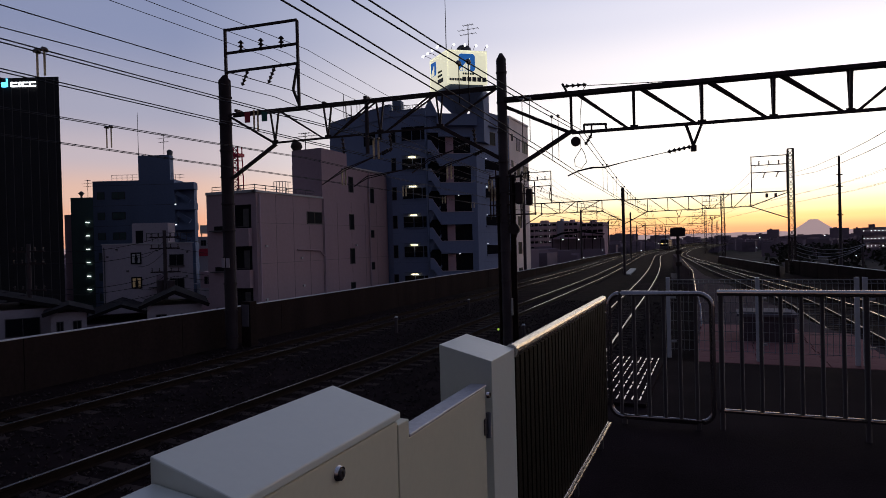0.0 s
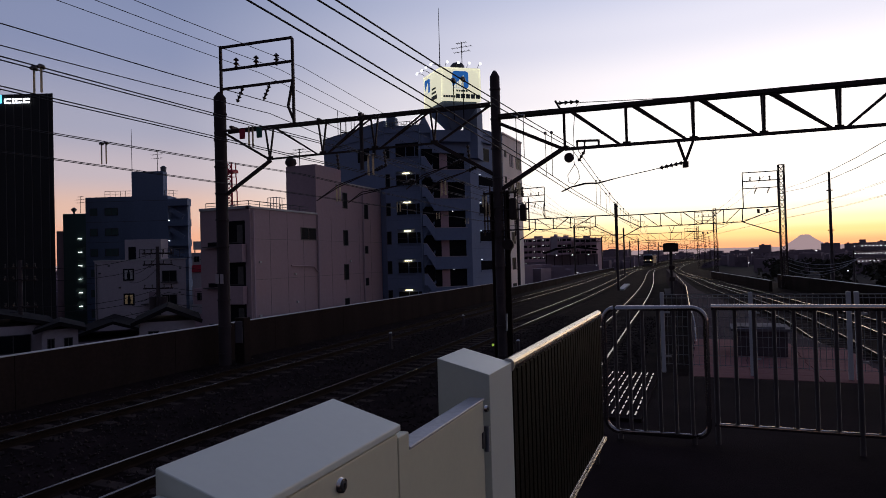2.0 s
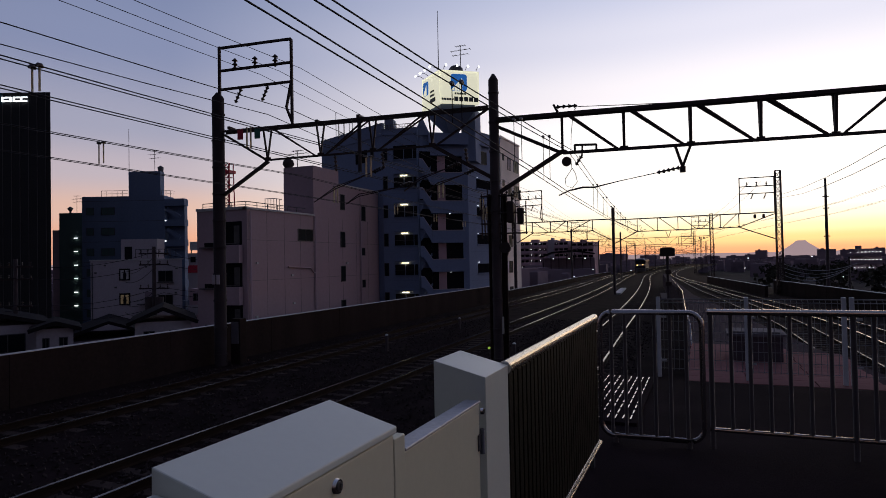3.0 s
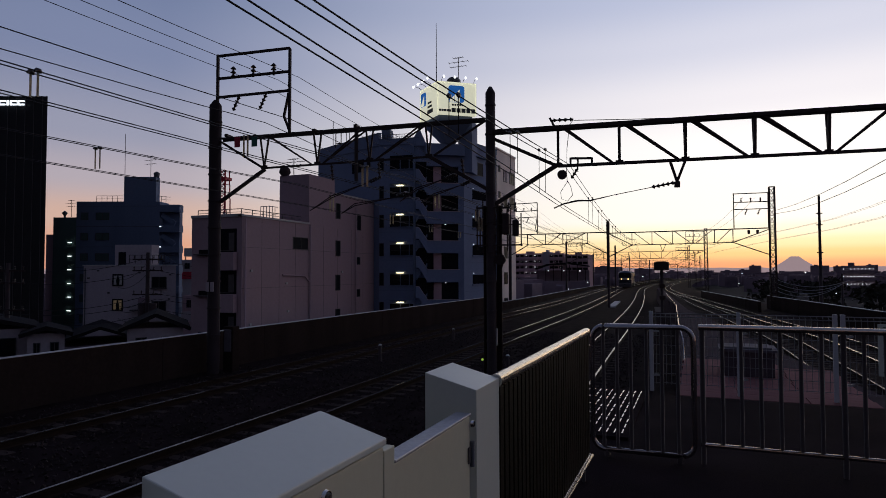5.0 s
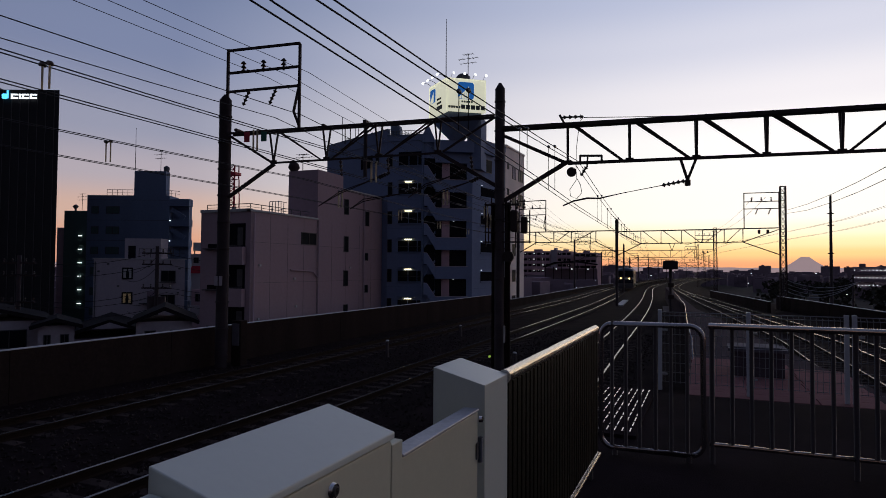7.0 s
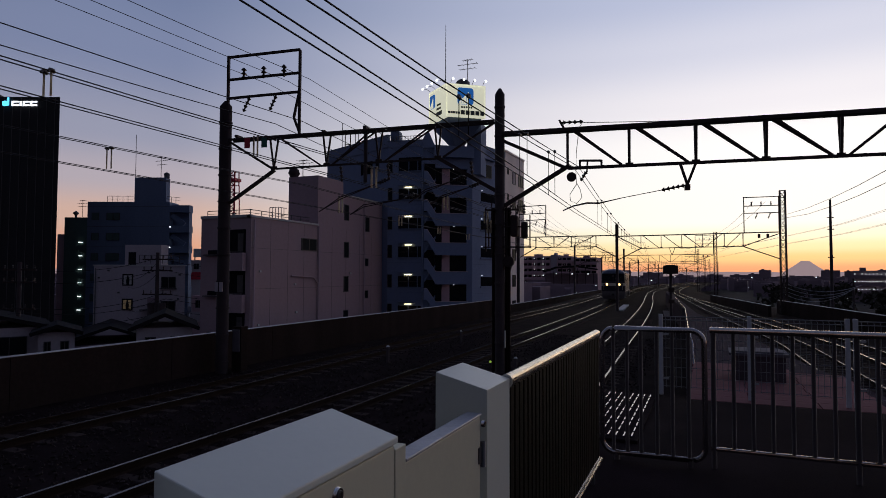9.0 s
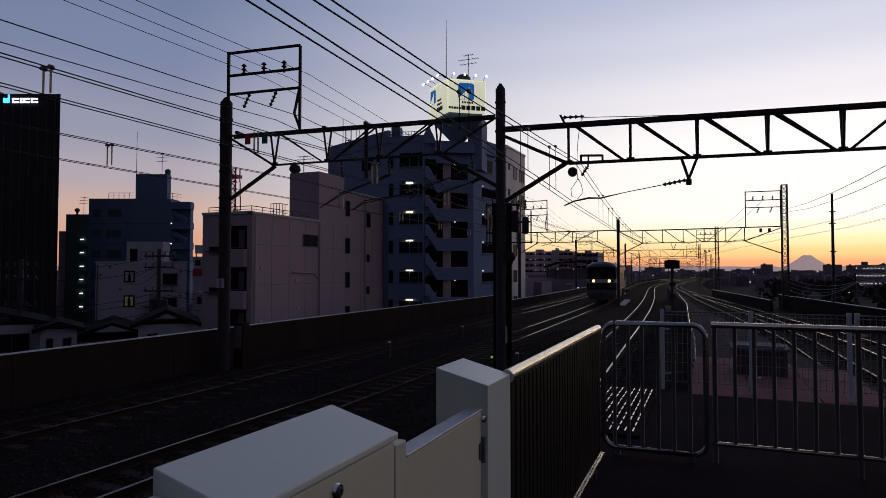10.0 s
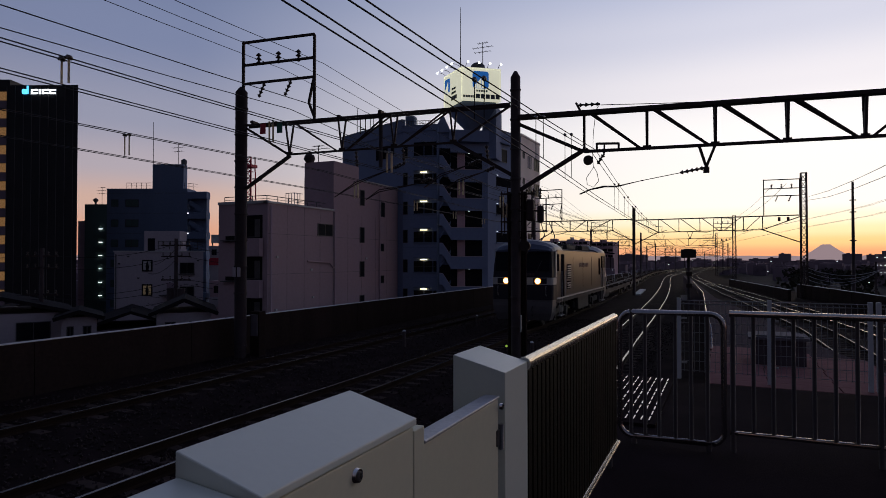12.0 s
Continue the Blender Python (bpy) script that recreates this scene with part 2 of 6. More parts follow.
def part(name, bm, material, parent=None, label=""):
    me = bpy.data.meshes.new(name)
    bm.to_mesh(me)
    bm.free()
    mats = material if isinstance(material, (list, tuple)) else [material]
    for k in mats:
        me.materials.append(k)
    ob = new(name, me)
    if parent:
        ob.parent = parent
    if label:
        ob["label"] = label
    return ob


def share(name, ob, m, parent):
    o = new(name, ob.data)
    o.parent = parent
    o.matrix_basis = m
    return o


def box(bm, x0, x1, y0, y1, z0, z1, bevel=0.0, m=None):
    q = m if m is not None and not bevel else None
    v = [bm.verts.new(q @ Vector((x, y, z)) if q else (x, y, z)) for z in (z0, z1) for x, y in ((x0, y0), (x1, y0), (x1, y1), (x0, y1))]
    fs = [bm.faces.new([v[i] for i in f]) for f in ((3, 2, 1, 0), (4, 5, 6, 7), (0, 1, 5, 4), (1, 2, 6, 5), (2, 3, 7, 6), (3, 0, 4, 7))]
    if bevel:
        es = list({e for f in fs for e in f.edges})
        r = bmesh.ops.bevel(bm, geom=es, offset=bevel, segments=2, profile=0.5, affect="EDGES")
        v = list({w for f in r["faces"] for w in f.verts} | {w for w in v if w.is_valid})
    if m is not None and bevel:
        bmesh.ops.transform(bm, matrix=m, verts=v)
    return bm


def bar(bm, p, q, w, h=None, up=(0, 0, 1)):
    """A square bar from p to q, w wide and h high."""
    p, q = Vector(p), Vector(q)
    h = h or w
    d = (q - p).normalized()
    u = Vector(up)
    if abs(d.dot(u)) > 0.98:
        u = Vector((0, 1, 0))
    r = d.cross(u).normalized()
    u = r.cross(d)
    a = [bm.verts.new(c + r * sx * w / 2 + u * sz * h / 2) for c in (p, q) for sx, sz in ((-1, -1), (1, -1), (1, 1), (-1, 1))]
    for f in ((0, 1, 2, 3), (7, 6, 5, 4), (1, 0, 4, 5), (2, 1, 5, 6), (3, 2, 6, 7), (0, 3, 7, 4)):
        bm.faces.new([a[i] for i in f])
    return bm


def tube(bm, pts, r, seg=8, close=False, smooth=True):
    """A round tube along a polyline; r may be one radius or one for each point."""
    pts = [Vector(p) for p in pts]
    rs = r if isinstance(r, (list, tuple)) else [r] * len(pts)
    rings = []
    ref = None
    for i, p in enumerate(pts):
        a, b = pts[max(i - 1, 0)], pts[min(i + 1, len(pts) - 1)]
        d = (b - a).normalized()
        if ref is None or abs(d.dot(ref)) > 0.999:
            ref = Vector((0, 0, 1)) if abs(d.z) < 0.9 else Vector((1, 0, 0))
        u = d.cross(ref).normalized()
        v = d.cross(u).normalized()
        rings.append([bm.verts.new(p + (u * math.cos(t) + v * math.sin(t)) * rs[i]) for t in (2 * math.pi * k / seg for k in range(seg))])
    for a, b in zip(rings, rings[1:]):
        for k in range(seg):
            f = bm.faces.new((a[k], a[(k + 1) % seg], b[(k + 1) % seg], b[k]))
            f.smooth = smooth
    for ring in (rings[0], rings[-1]):
        try:
            bm.faces.new(ring)
        except ValueError:
            pass
    return bm


def prism(bm, pts, z0, z1):
    a, b = [bm.verts.new((x, y, z0)) for x, y in pts], [bm.verts.new((x, y, z1)) for x, y in pts]
    n = len(pts)
    for i in range(n):
        bm.faces.new((a[i], a[(i + 1) % n], b[(i + 1) % n], b[i]))
    bm.faces.new(b)
    bm.faces.new(a[::-1])
    bmesh.ops.recalc_face_normals(bm, faces=bm.faces[:])
    return bm


def B():
    return bmesh.new()


def smooth_path(knots, y):
    """Catmull-Rom value at y through (y, value) knots."""
    k = knots
    i = max(0, min(len(k) - 2, next((j for j in range(len(k) - 1) if y < k[j + 1][0]), len(k) - 2)))
    (y0, v0), (y1, v1) = k[i], k[i + 1]
    t = (y - y0) / (y1 - y0)
    s0 = (v1 - k[i - 1][1]) / (y1 - k[i - 1][0]) if i else (v1 - v0) / (y1 - y0)
    s1 = (k[i + 2][1] - v0) / (k[i + 2][0] - y0) if i + 2 < len(k) else (v1 - v0) / (y1 - y0)
    h = y1 - y0
    return (2 * t**3 - 3 * t**2 + 1) * v0 + (t**3 - 2 * t**2 + t) * h * s0 + (3 * t**2 - 2 * t**3) * v1 + (t**3 - t**2) * h * s1


# ---- tracks ----
T2K = [(-60, -8.45), (0, -8.45), (28, -8.65), (54, -9.35), (80, -10.85), (113, -13.3), (147, -15.6), (180, -16.8), (232, -17.0), (300, -14.5), (400, -6), (600, 24)]
OFF1 = [(-60, 5.25), (10, 5.2), (30, 4.75), (60, 4.3), (120, 4.15), (600, 4.1)]
OFF3 = [(-60, -4.4), (30, -4.4), (80, -3.9), (600, -3.9)]
OFF5 = [(-60, -2.6), (30, -2.5), (41, -2.2), (48, -1.95), (66, -1.6), (118, -0.05), (600, 0)]
OFF4 = [(-60, 15.5), (31, 15.0), (46, 13.4), (68, 11.7), (100, 10.2), (136, 9.6), (300, 9.4), (600, 9.4)]


def rail_z(y):
    t = max(0.0, min(1.0, (y - 30) / 200))
    return -1.28 - 1.1 * t * t * (3 - 2 * t)


def t1(y):
    return smooth_path(T2K, y) + smooth_path(OFF1, y)


def t2(y):
    return smooth_path(T2K, y)


def t3(y):
    return smooth_path(T2K, y) + smooth_path(OFF3, y)


def t4(y):
    return smooth_path(T2K, y) + smooth_path(OFF4, y)


def t5(y):
    return t4(y) + smooth_path(OFF5, y)


def heading(f, y):
    return math.atan2(f(y - 1) - f(y + 1), 2.0)


def ysteps(a, b):
    ys, y = [a], a
    while y < b:
        y = min(b, y + (2.0 if y < 60 else 5.0))
        ys.append(y)
    return ys


def ribbon(bm, ys, fa, fb, za, zb):
    """A strip between two lines along the railway."""
    A = [bm.verts.new((fa(y), y, za(y))) for y in ys]
    C = [bm.verts.new((fb(y), y, zb(y))) for y in ys]
    for i in range(len(ys) - 1):
        bm.faces.new((A[i], C[i], C[i + 1], A[i + 1]))


def sweep(bm, ys, fx, prof, mats=None):
    """Sweep a closed profile of (dx, dz over the rail level) along the railway."""
    rows = []
    for y in ys:
        h = heading(fx, y)
        rows.append([bm.verts.new((fx(y) + dx * math.cos(h), y + dx * math.sin(h), rail_z(y) + dz)) for dx, dz in prof])
    n = len(prof)
    for a, b in zip(rows, rows[1:]):
        for k in range(n):
            f = bm.faces.new((a[k], a[(k + 1) % n], b[(k + 1) % n], b[k]))
            if mats:
                f.material_index = mats[k]
    bm.faces.new(rows[0])
    bm.faces.new(rows[-1][::-1])
    bmesh.ops.recalc_face_normals(bm, faces=bm.faces[:])


RAILP = [(-0.0325, 0), (-0.0325, -0.035), (-0.01, -0.05), (-0.01, -0.125), (-0.06, -0.15), (0.06, -0.15), (0.01, -0.125), (0.01, -0.05), (0.0325, -0.035), (0.0325, 0)]
RAILM = [1, 1, 1, 1, 1, 1, 1, 1, 1, 0]


def make_track(f, ya, yb, ysl, label, head=M_RAIL):
    tr = tagged(empty("railway_track"), label, "railway track", kind="structure")
    for side in (-1, 1):
        bm = B()
        sweep(bm, ysteps(ya, yb), f, [(dx + side * 0.5665, dz) for dx, dz in RAILP], RAILM)
        part("rail", bm, [head, M_RAILSIDE], tr, "worn steel rail with a bright running surface" if head is M_RAIL else "dull little used steel rail")
    bm = B()
    box(bm, -1.0, 1.0, -0.12, 0.12, -0.17, 0, 0.015)
    first = None
    y = ysl[0]
    while y < ysl[1]:
        m = pose(f(y), y, rail_z(y) - 0.15, 0, 0, math.degrees(heading(f, y)))
        if first is None:
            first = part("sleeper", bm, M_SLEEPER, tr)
            first.matrix_basis = m
        else:
            share("sleeper", first, m, tr)
        y += 0.62
    return tr


make_track(t1, -30, 420, (2, 50), "main line track with worn rails on concrete sleepers")
make_track(t2, -30, 420, (2, 55), "freight line track with worn rails on concrete sleepers")
make_track(t3, -30, 420, (6, 50), "outer track with worn rails beside the parapet wall")
make_track(t4, -30, 420, (22, 60), "siding track with worn rails curving away")
make_track(t5, 16, 118, (20, 60), "inner siding track with dull rails joining the next track", M_RAILDULL)

bm = B()
yy = ysteps(-40, 420)
ribbon(bm, yy, lambda y: t3(y) - 2.6, lambda y: t4(y) + 6, lambda y: rail_z(y) - 0.165, lambda y: rail_z(y) - 0.165)
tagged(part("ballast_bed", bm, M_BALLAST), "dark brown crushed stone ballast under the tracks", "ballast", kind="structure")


def gravel():
    """Loose stones on the ballast nearest the platform."""
    rng = np.random.default_rng(4)
    n = 16000
    x, y = rng.uniform(-15.0, -1.9, n), 3 + 32 * rng.random(n) ** 1.4
    keep = [all(abs(abs(a - f(b)) - 0.5665) > 0.1 for f in (t1, t2, t3)) for a, b in zip(x, y)]
    x, y = x[keep], y[keep]
    n = len(x)
    r = rng.uniform(0.022, 0.05, n)
    base = np.array([(1, 0, 0), (-1, 0, 0), (0, 1, 0), (0, -1, 0), (0, 0, 1), (0, 0, -1)], float)
    v = base[None] * r[:, None, None] * rng.uniform(0.6, 1.25, (n, 6, 1)) + rng.uniform(-0.35, 0.35, (n, 6, 3)) * r[:, None, None]
    v += np.stack([x, y, np.full(n, -1.28 - 0.15) + rng.uniform(-0.02, 0.012, n)], 1)[:, None, :]
    f = np.array([(0, 2, 4), (2, 1, 4), (1, 3, 4), (3, 0, 4), (2, 0, 5), (1, 2, 5), (3, 1, 5), (0, 3, 5)])
    faces = (f[None] + 6 * np.arange(n)[:, None, None]).reshape(-1, 3)
    me = bpy.data.meshes.new("ballast_stones")
    me.from_pydata(v.reshape(-1, 3).tolist(), [], faces.tolist())
    me.materials.append(M_STONE)
    tagged(new("ballast_stones", me), "loose dark brown ballast stones between the rails", "ballast", kind="stuff")


gravel()
bm = B()
s = 4800
ring = [bm.verts.new((s * math.cos(a), s * math.sin(a), -8)) for a in (2 * math.pi * k / 48 for k in range(48))]
bm.faces.new(ring)
tagged(part("ground", bm, M_GROUND), "dark street level ground of the town", "ground", kind="structure")


def wall_along(name, f, ya, yb, z0, z1, thick, label):
    """A parapet with a coping along the railway, in panels with joints."""
    w = tagged(empty(name), label, "parapet wall", kind="structure")
    y = ya
    while y < yb:
        e = min(yb, y + 5.0)
        bm = B()
        h = heading(f, (y + e) / 2)
        m = Matrix.Translation((f((y + e) / 2), (y + e) / 2, 0)) @ Matrix.Rotation(h, 4, "Z")
        L = (e - y) / 2
        box(bm, -thick, 0, -L + 0.008, L - 0.008, z0(y), z1((y + e) / 2), 0.0, m)
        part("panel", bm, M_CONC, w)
        bm = B()
        box(bm, -thick, 0.01, -L, L, z1((y + e) / 2) + 0.002, z1((y + e) / 2) + 0.02, 0.004, m)
        part("coping", bm, M_CAP, w)
        y = e
    return w


wall_along("wall_west", lambda y: -15.6 + (t3(y) - t3(0)) * 0.5, -20, 50, lambda y: -9, lambda y: -0.15, 0.22, "weathered concrete viaduct parapet wall with pale coping")
wall_along("wall_west_far", lambda y: t3(y) - 3.4, 52, 180, lambda y: -9, lambda y: rail_z(y) + 0.42, 0.25, "lower concrete parapet wall with pale coping beyond")
wall_along("wall_east", lambda y: t4(y) + 4.15, 20, 65, lambda y: -9, lambda y: rail_z(y) + 1.0, 0.25, "dark concrete parapet wall with pale coping")
wall_along("wall_east_far", lambda y: t4(y) + 2.0, 58, 93, lambda y: -9, lambda y: rail_z(y) + 0.75, 0.25, "low brown concrete wall with pale coping beside the siding")

# ---- platform ----
bm = B()
box(bm, -1.7, 9.0, -30, 10.4, -2.0, 0, 0.01)
tagged(part("platform", bm, M_PLAT), "dark asphalt station platform end", "platform", kind="structure")


def slant_block(bm, x0, x1, y0, y1, z0, zl, zr, bevel=0.005):
    """A block whose top slants from zl on the track side down to zr on the platform side."""
    v = [bm.verts.new(p) for p in ((x0, y0, z0), (x1, y0, z0), (x1, y1, z0), (x0, y1, z0), (x0, y0, zl), (x1, y0, zr), (x1, y1, zr), (x0, y1, zl))]
    fs = [bm.faces.new([v[i] for i in f]) for f in ((3, 2, 1, 0), (4, 5, 6, 7), (0, 1, 5, 4), (1, 2, 6, 5), (2, 3, 7, 6), (3, 0, 4, 7))]
    bmesh.ops.bevel(bm, geom=list({e for f in fs for e in f.edges}), offset=bevel, segments=2, profile=0.5, affect="EDGES")


def gate_cabinet():
    """White box of the platform gate: body, slanted lid, lock, and the lower casing before it."""
    g = tagged(empty("platform_gate_cabinet"), "white steel platform gate cabinet with slanted lid and round lock", "gate cabinet")
    bm = B()
    slant_block(bm, -1.172, -0.932, 1.075, 1.802, 0.0, 1.42, 1.352, 0.003)
    part("body", bm, M_WHITEB, g)
    bm = B()
    slant_block(bm, -1.177, -0.923, 1.068, 1.810, 1.36, 1.451, 1.382, 0.004)
    part("lid", bm, M_WHITE, g, "smooth white slanted lid with crisp edges")
    bm = B()
    slant_block(bm, -1.165, -0.965, 0.35, 1.066, 0.0, 1.395, 1.372, 0.008)
    part("lower_casing", bm, M_WHITE, g)
    bm = B()
    tube(bm, [(-0.934, 1.459, 1.306), (-0.921, 1.459, 1.306)], [0.021, 0.019], 20)
    lock = part("lock", bm, M_STEEL, g, "round steel lock")
    bm = B()
    tube(bm, [(-0.93, 1.459, 1.306), (-0.917, 1.459, 1.306)], 0.013, 16)
    part("lock_barrel", bm, M_FRAME, lock)
    bm = B()
    box(bm, -0.92, -0.914, 1.456, 1.462, 1.298, 1.314)
    part("lock_key_slot", bm, M_STEEL, lock)


def gate_leaf():
    """Panel between cabinet and post, with a flat steel top edge and hinges."""
    g = tagged(empty("platform_gate_leaf"), "white gate leaf with warm platform light in its tint and a bare steel top edge", "gate")
    bm = B()
    box(bm, -0.975, -0.935, 1.885, 2.64, 0.08, 1.275, 0.004)
    part("leaf", bm, M_WHITEB, g)
    bm = B()
    box(bm, -1.0, -0.928, 1.885, 2.64, 1.277, 1.289, 0.004)
    part("top_edge", bm, M_GALV, g)
    bm = B()
    box(bm, -0.985, -0.93, 1.805, 1.882, 0.08, 1.34, 0.004)
    part("stile", bm, M_WHITEB, g)
    for z in (1.14, 0.5):
        bm = B()
        tube(bm, [(-0.927, 2.652, z - 0.09), (-0.927, 2.652, z + 0.02)], 0.012, 10)
        box(bm, -0.934, -0.929, 2.61, 2.66, z - 0.07, z)
        part("hinge", bm, M_FRAME, g)
    bm = B()
    tube(bm, [(-0.93, 2.648, 1.24), (-0.916, 2.648, 1.24)], 0.014, 12)
    part("latch", bm, M_STEEL, g)


def gate_post():
    g = tagged(empty("platform_gate_post"), "broad white painted steel gate post with a slanted cap", "post")
    bm = B()
    slant_block(bm, -1.178, -0.922, 2.697, 3.048, 0.0, 1.447, 1.381, 0.003)
    part("body", bm, M_WHITE, g)
    bm = B()
    box(bm, -0.921, -0.917, 2.72, 3.02, 0.05, 0.30, 0.001)
    part("foot_plate", bm, M_WHITEB, g)


def slat_fence():
    f = tagged(empty("platform_fence"), "dark bronze slatted platform fence with a stainless handrail", "fence")
    bm = B()
    tube(bm, [(-0.94, 3.049, 1.366), (-0.94, 5.86, 1.366), (-0.94, 5.89, 1.36)], [0.035, 0.035, 0.02], 16)
    part("handrail", bm, M_STEEL, f, "thick polished stainless steel handrail")
    bm = B()
    box(bm, -0.955, -0.915, 3.06, 5.88, 0.20, 0.25, 0.004)
    tube(bm, [(-0.902, 3.06, 0.232), (-0.902, 5.87, 0.232)], 0.015, 12)
    part("bottom_rail", bm, M_STEEL, f, "polished stainless steel bottom rail")
    bm = B()
    box(bm, -0.018, 0.018, -0.034, 0.034, 0.0, 1.08, 0.004)
    sl = part("slat", bm, M_BRONZE, f)
    sl.matrix_basis = pose(-0.94, 3.10, 0.253)
    y = 3.10 + 0.086
    while y < 5.86:
        share("slat", sl, pose(-0.94, y, 0.253), f)
        y += 0.086
    for y in (3.6, 4.7, 5.83):
        bm = B()
        box(bm, -0.99, -0.96, y - 0.03, y + 0.03, 0.0, 1.3, 0.004)
        part("post", bm, M_FRAME, f)


def arc(cx, cz, r, a0, a1, y, n=7):
    return [(cx + r * math.cos(radians(a0 + (a1 - a0) * i / n)), y, cz + r * math.sin(radians(a0 + (a1 - a0) * i / n))) for i in range(n + 1)]


def pipe_barrier(name, x0, x1, y, z0, z1, r, bars, label, left_round=True, right_round=True):
    f = tagged(empty(name), label, "barrier")
    c = 0.13
    pts = arc(x0 + c, z0 + c, c, 270, 180, y) + arc(x0 + c, z1 - c, c, 180, 90, y) if left_round else [(x0, y, z0), (x0, y, z1)]
    pts += arc(x1 - c, z1 - c, c, 90, 0, y) + arc(x1 - c, z0 + c, c, 0, -90, y) if right_round else [(x1, y, z1), (x1, y, z0)]
    if left_round:
        bm = B()
        tube(bm, pts + [pts[0]], r, 12)
        part("pipe_frame", bm, M_PIPE, f, "bent stainless steel pipe frame")
    else:
        for z, rr in ((z1, r * 1.15), (z0, r * 0.8)):
            bm = B()
            tube(bm, [(x0 - 0.03, y, z), (x1, y, z)], rr, 14)
            part("horizontal_pipe", bm, M_PIPE, f, "bright stainless steel pipe")
        for x in (x0, 1.267, x1):
            bm = B()
            tube(bm, [(x, y, 0.0), (x, y, z1 - 0.02)], r * 0.9, 12)
            part("end_post", bm, M_BAL, f)
    for x in bars:
        bm = B()
        tube(bm, [(x, y, z0), (x, y, z1)], 0.019, 8)
        part("baluster", bm, M_BAL, f)
    for x in ((x0 + 0.14, x1 - 0.14) if left_round else ()):
        bm = B()
        tube(bm, [(x, y, 0), (x, y, z0)], r, 10)
        part("foot", bm, M_BAL, f)
    return f


def mesh_fence():
    """White coated mesh panels between posts, above the platform's far edge."""
    xs = [-0.69, 0.59, 1.87, 1.97, 3.2, 4.5, 5.8]
    y = 10.65
    for i, (a, b) in enumerate(((0, 1), (1, 2), (3, 4), (4, 5), (5, 6))):
        f = tagged(empty("mesh_fence_panel"), "white coated wire mesh fence panel with square posts", "fence", "mesh fence")
        for x in ({xs[a], xs[b]} if i in (0, 2) else {xs[b]}):
            bm = B()
            box(bm, x - 0.03, x + 0.03, y - 0.03, y + 0.03, 0, 1.28, 0.006)
            part("post", bm, M_MESH, f)
        bm = B()
        n = int((xs[b] - xs[a]) / 0.075)
        for k in range(1, n):
            x = xs[a] + (xs[b] - xs[a]) * k / n
            tube(bm, [(x, y - 0.01, 0.12), (x, y - 0.01, 1.2), (x, y + 0.05, 1.24)], 0.0035, 4, smooth=False)
        for k in range(8):
            z = 0.14 + k * 0.15
            tube(bm, [(xs[a], y, z), (xs[b], y, z)], 0.004, 4, smooth=False)
        tube(bm, [(xs[a], y + 0.05, 1.24), (xs[b], y + 0.05, 1.24)], 0.009, 6)
        tube(bm, [(xs[a], y, 1.19), (xs[b], y, 1.19)], 0.007, 6)
        part("mesh", bm, M_MESHW, f)
        for z in (0.25, 0.95):
            bm = B()
            box(bm, xs[a] + 0.03, xs[a] + 0.12, y - 0.04, y - 0.025, z, z + 0.03)
            part("clamp", bm, M_GALV, f)


def tread_plate():
    g = tagged(empty("ribbed_trespass_plate"), "dark rubber plate with rows of pale raised ribs", "plate")
    bm = B()
    box(bm, -1.66, -0.74, 7.4, 10.38, 0.0, 0.04, 0.006)
    part("base", bm, M_PLAT, g)
    bm = B()
    box(bm, -0.009, 0.009, -0.095, 0.095, 0, 0.022, 0.003)
    rib = None
    for i in range(10):
        for k in range(10):
            m = pose(-1.60 + i * 0.087, 7.58 + k * 0.28, 0.041)
            if rib is None:
                rib = part("rib", bm, M_PIPE, g)
                rib.matrix_basis = m
            else:
                share("rib", rib, m, g)


def paving():
    f = tagged(empty("paving"), "pale reddish concrete slabs of the platform's narrow end", "paving", kind="structure")
    bm = B()
    prism(bm, [(-0.30, 10.42), (2.80, 10.42), (2.62, 12.2), (2.15, 14.9), (-0.36, 14.9)], -1.9, -0.045)
    part("bed", bm, M_RAMP, f)
    bm = B()
    box(bm, 0.006, 0.894, 0.004, 0.446, -0.04, 0.0, 0.006)
    slab = None
    for j in range(10):
        for i in range(4):
            x, y = -0.29 + i * 0.9 - (j % 2) * 0.03, 10.43 + j * 0.45
            if x + 0.9 > 2.85 - max(0, y - 11.4) * 0.18:
                continue
            if slab is None:
                slab = part("slab", bm, M_PALE, f)
                slab.matrix_basis = pose(x, y, 0)
            else:
                share("slab", slab, pose(x, y, 0), f)
    bm = B()
    prism(bm, [(-0.36, 14.92), (2.15, 14.92), (0.38, 28.8), (-0.5, 35.1), (-1.9, 52), (-4.1, 80), (-4.6, 80), (-2.45, 52), (-1.1, 37.8), (-0.8, 28)], -2.2, -0.06)
    part("ramp", bm, M_RAMP, f, "long tapering grey concrete ramp between the tracks")


def equipment_box():
    g = tagged(empty("equipment_box"), "low concrete equipment box with a pale lid", "equipment box")
    bm = B()
    box(bm, 0.42, 1.28, 12.65, 13.4, 0.0, 0.45, 0.01)
    part("body", bm, M_CASE, g)
    bm = B()
    prism(bm, [(0.36, 12.58), (1.34, 12.58), (1.34, 13.46), (0.36, 13.46)], 0.452, 0.5)
    prism(bm, [(0.46, 12.68), (1.24, 12.68), (1.24, 13.36), (0.46, 13.36)], 0.5, 0.53)
    part("lid", bm, M_LID, g)


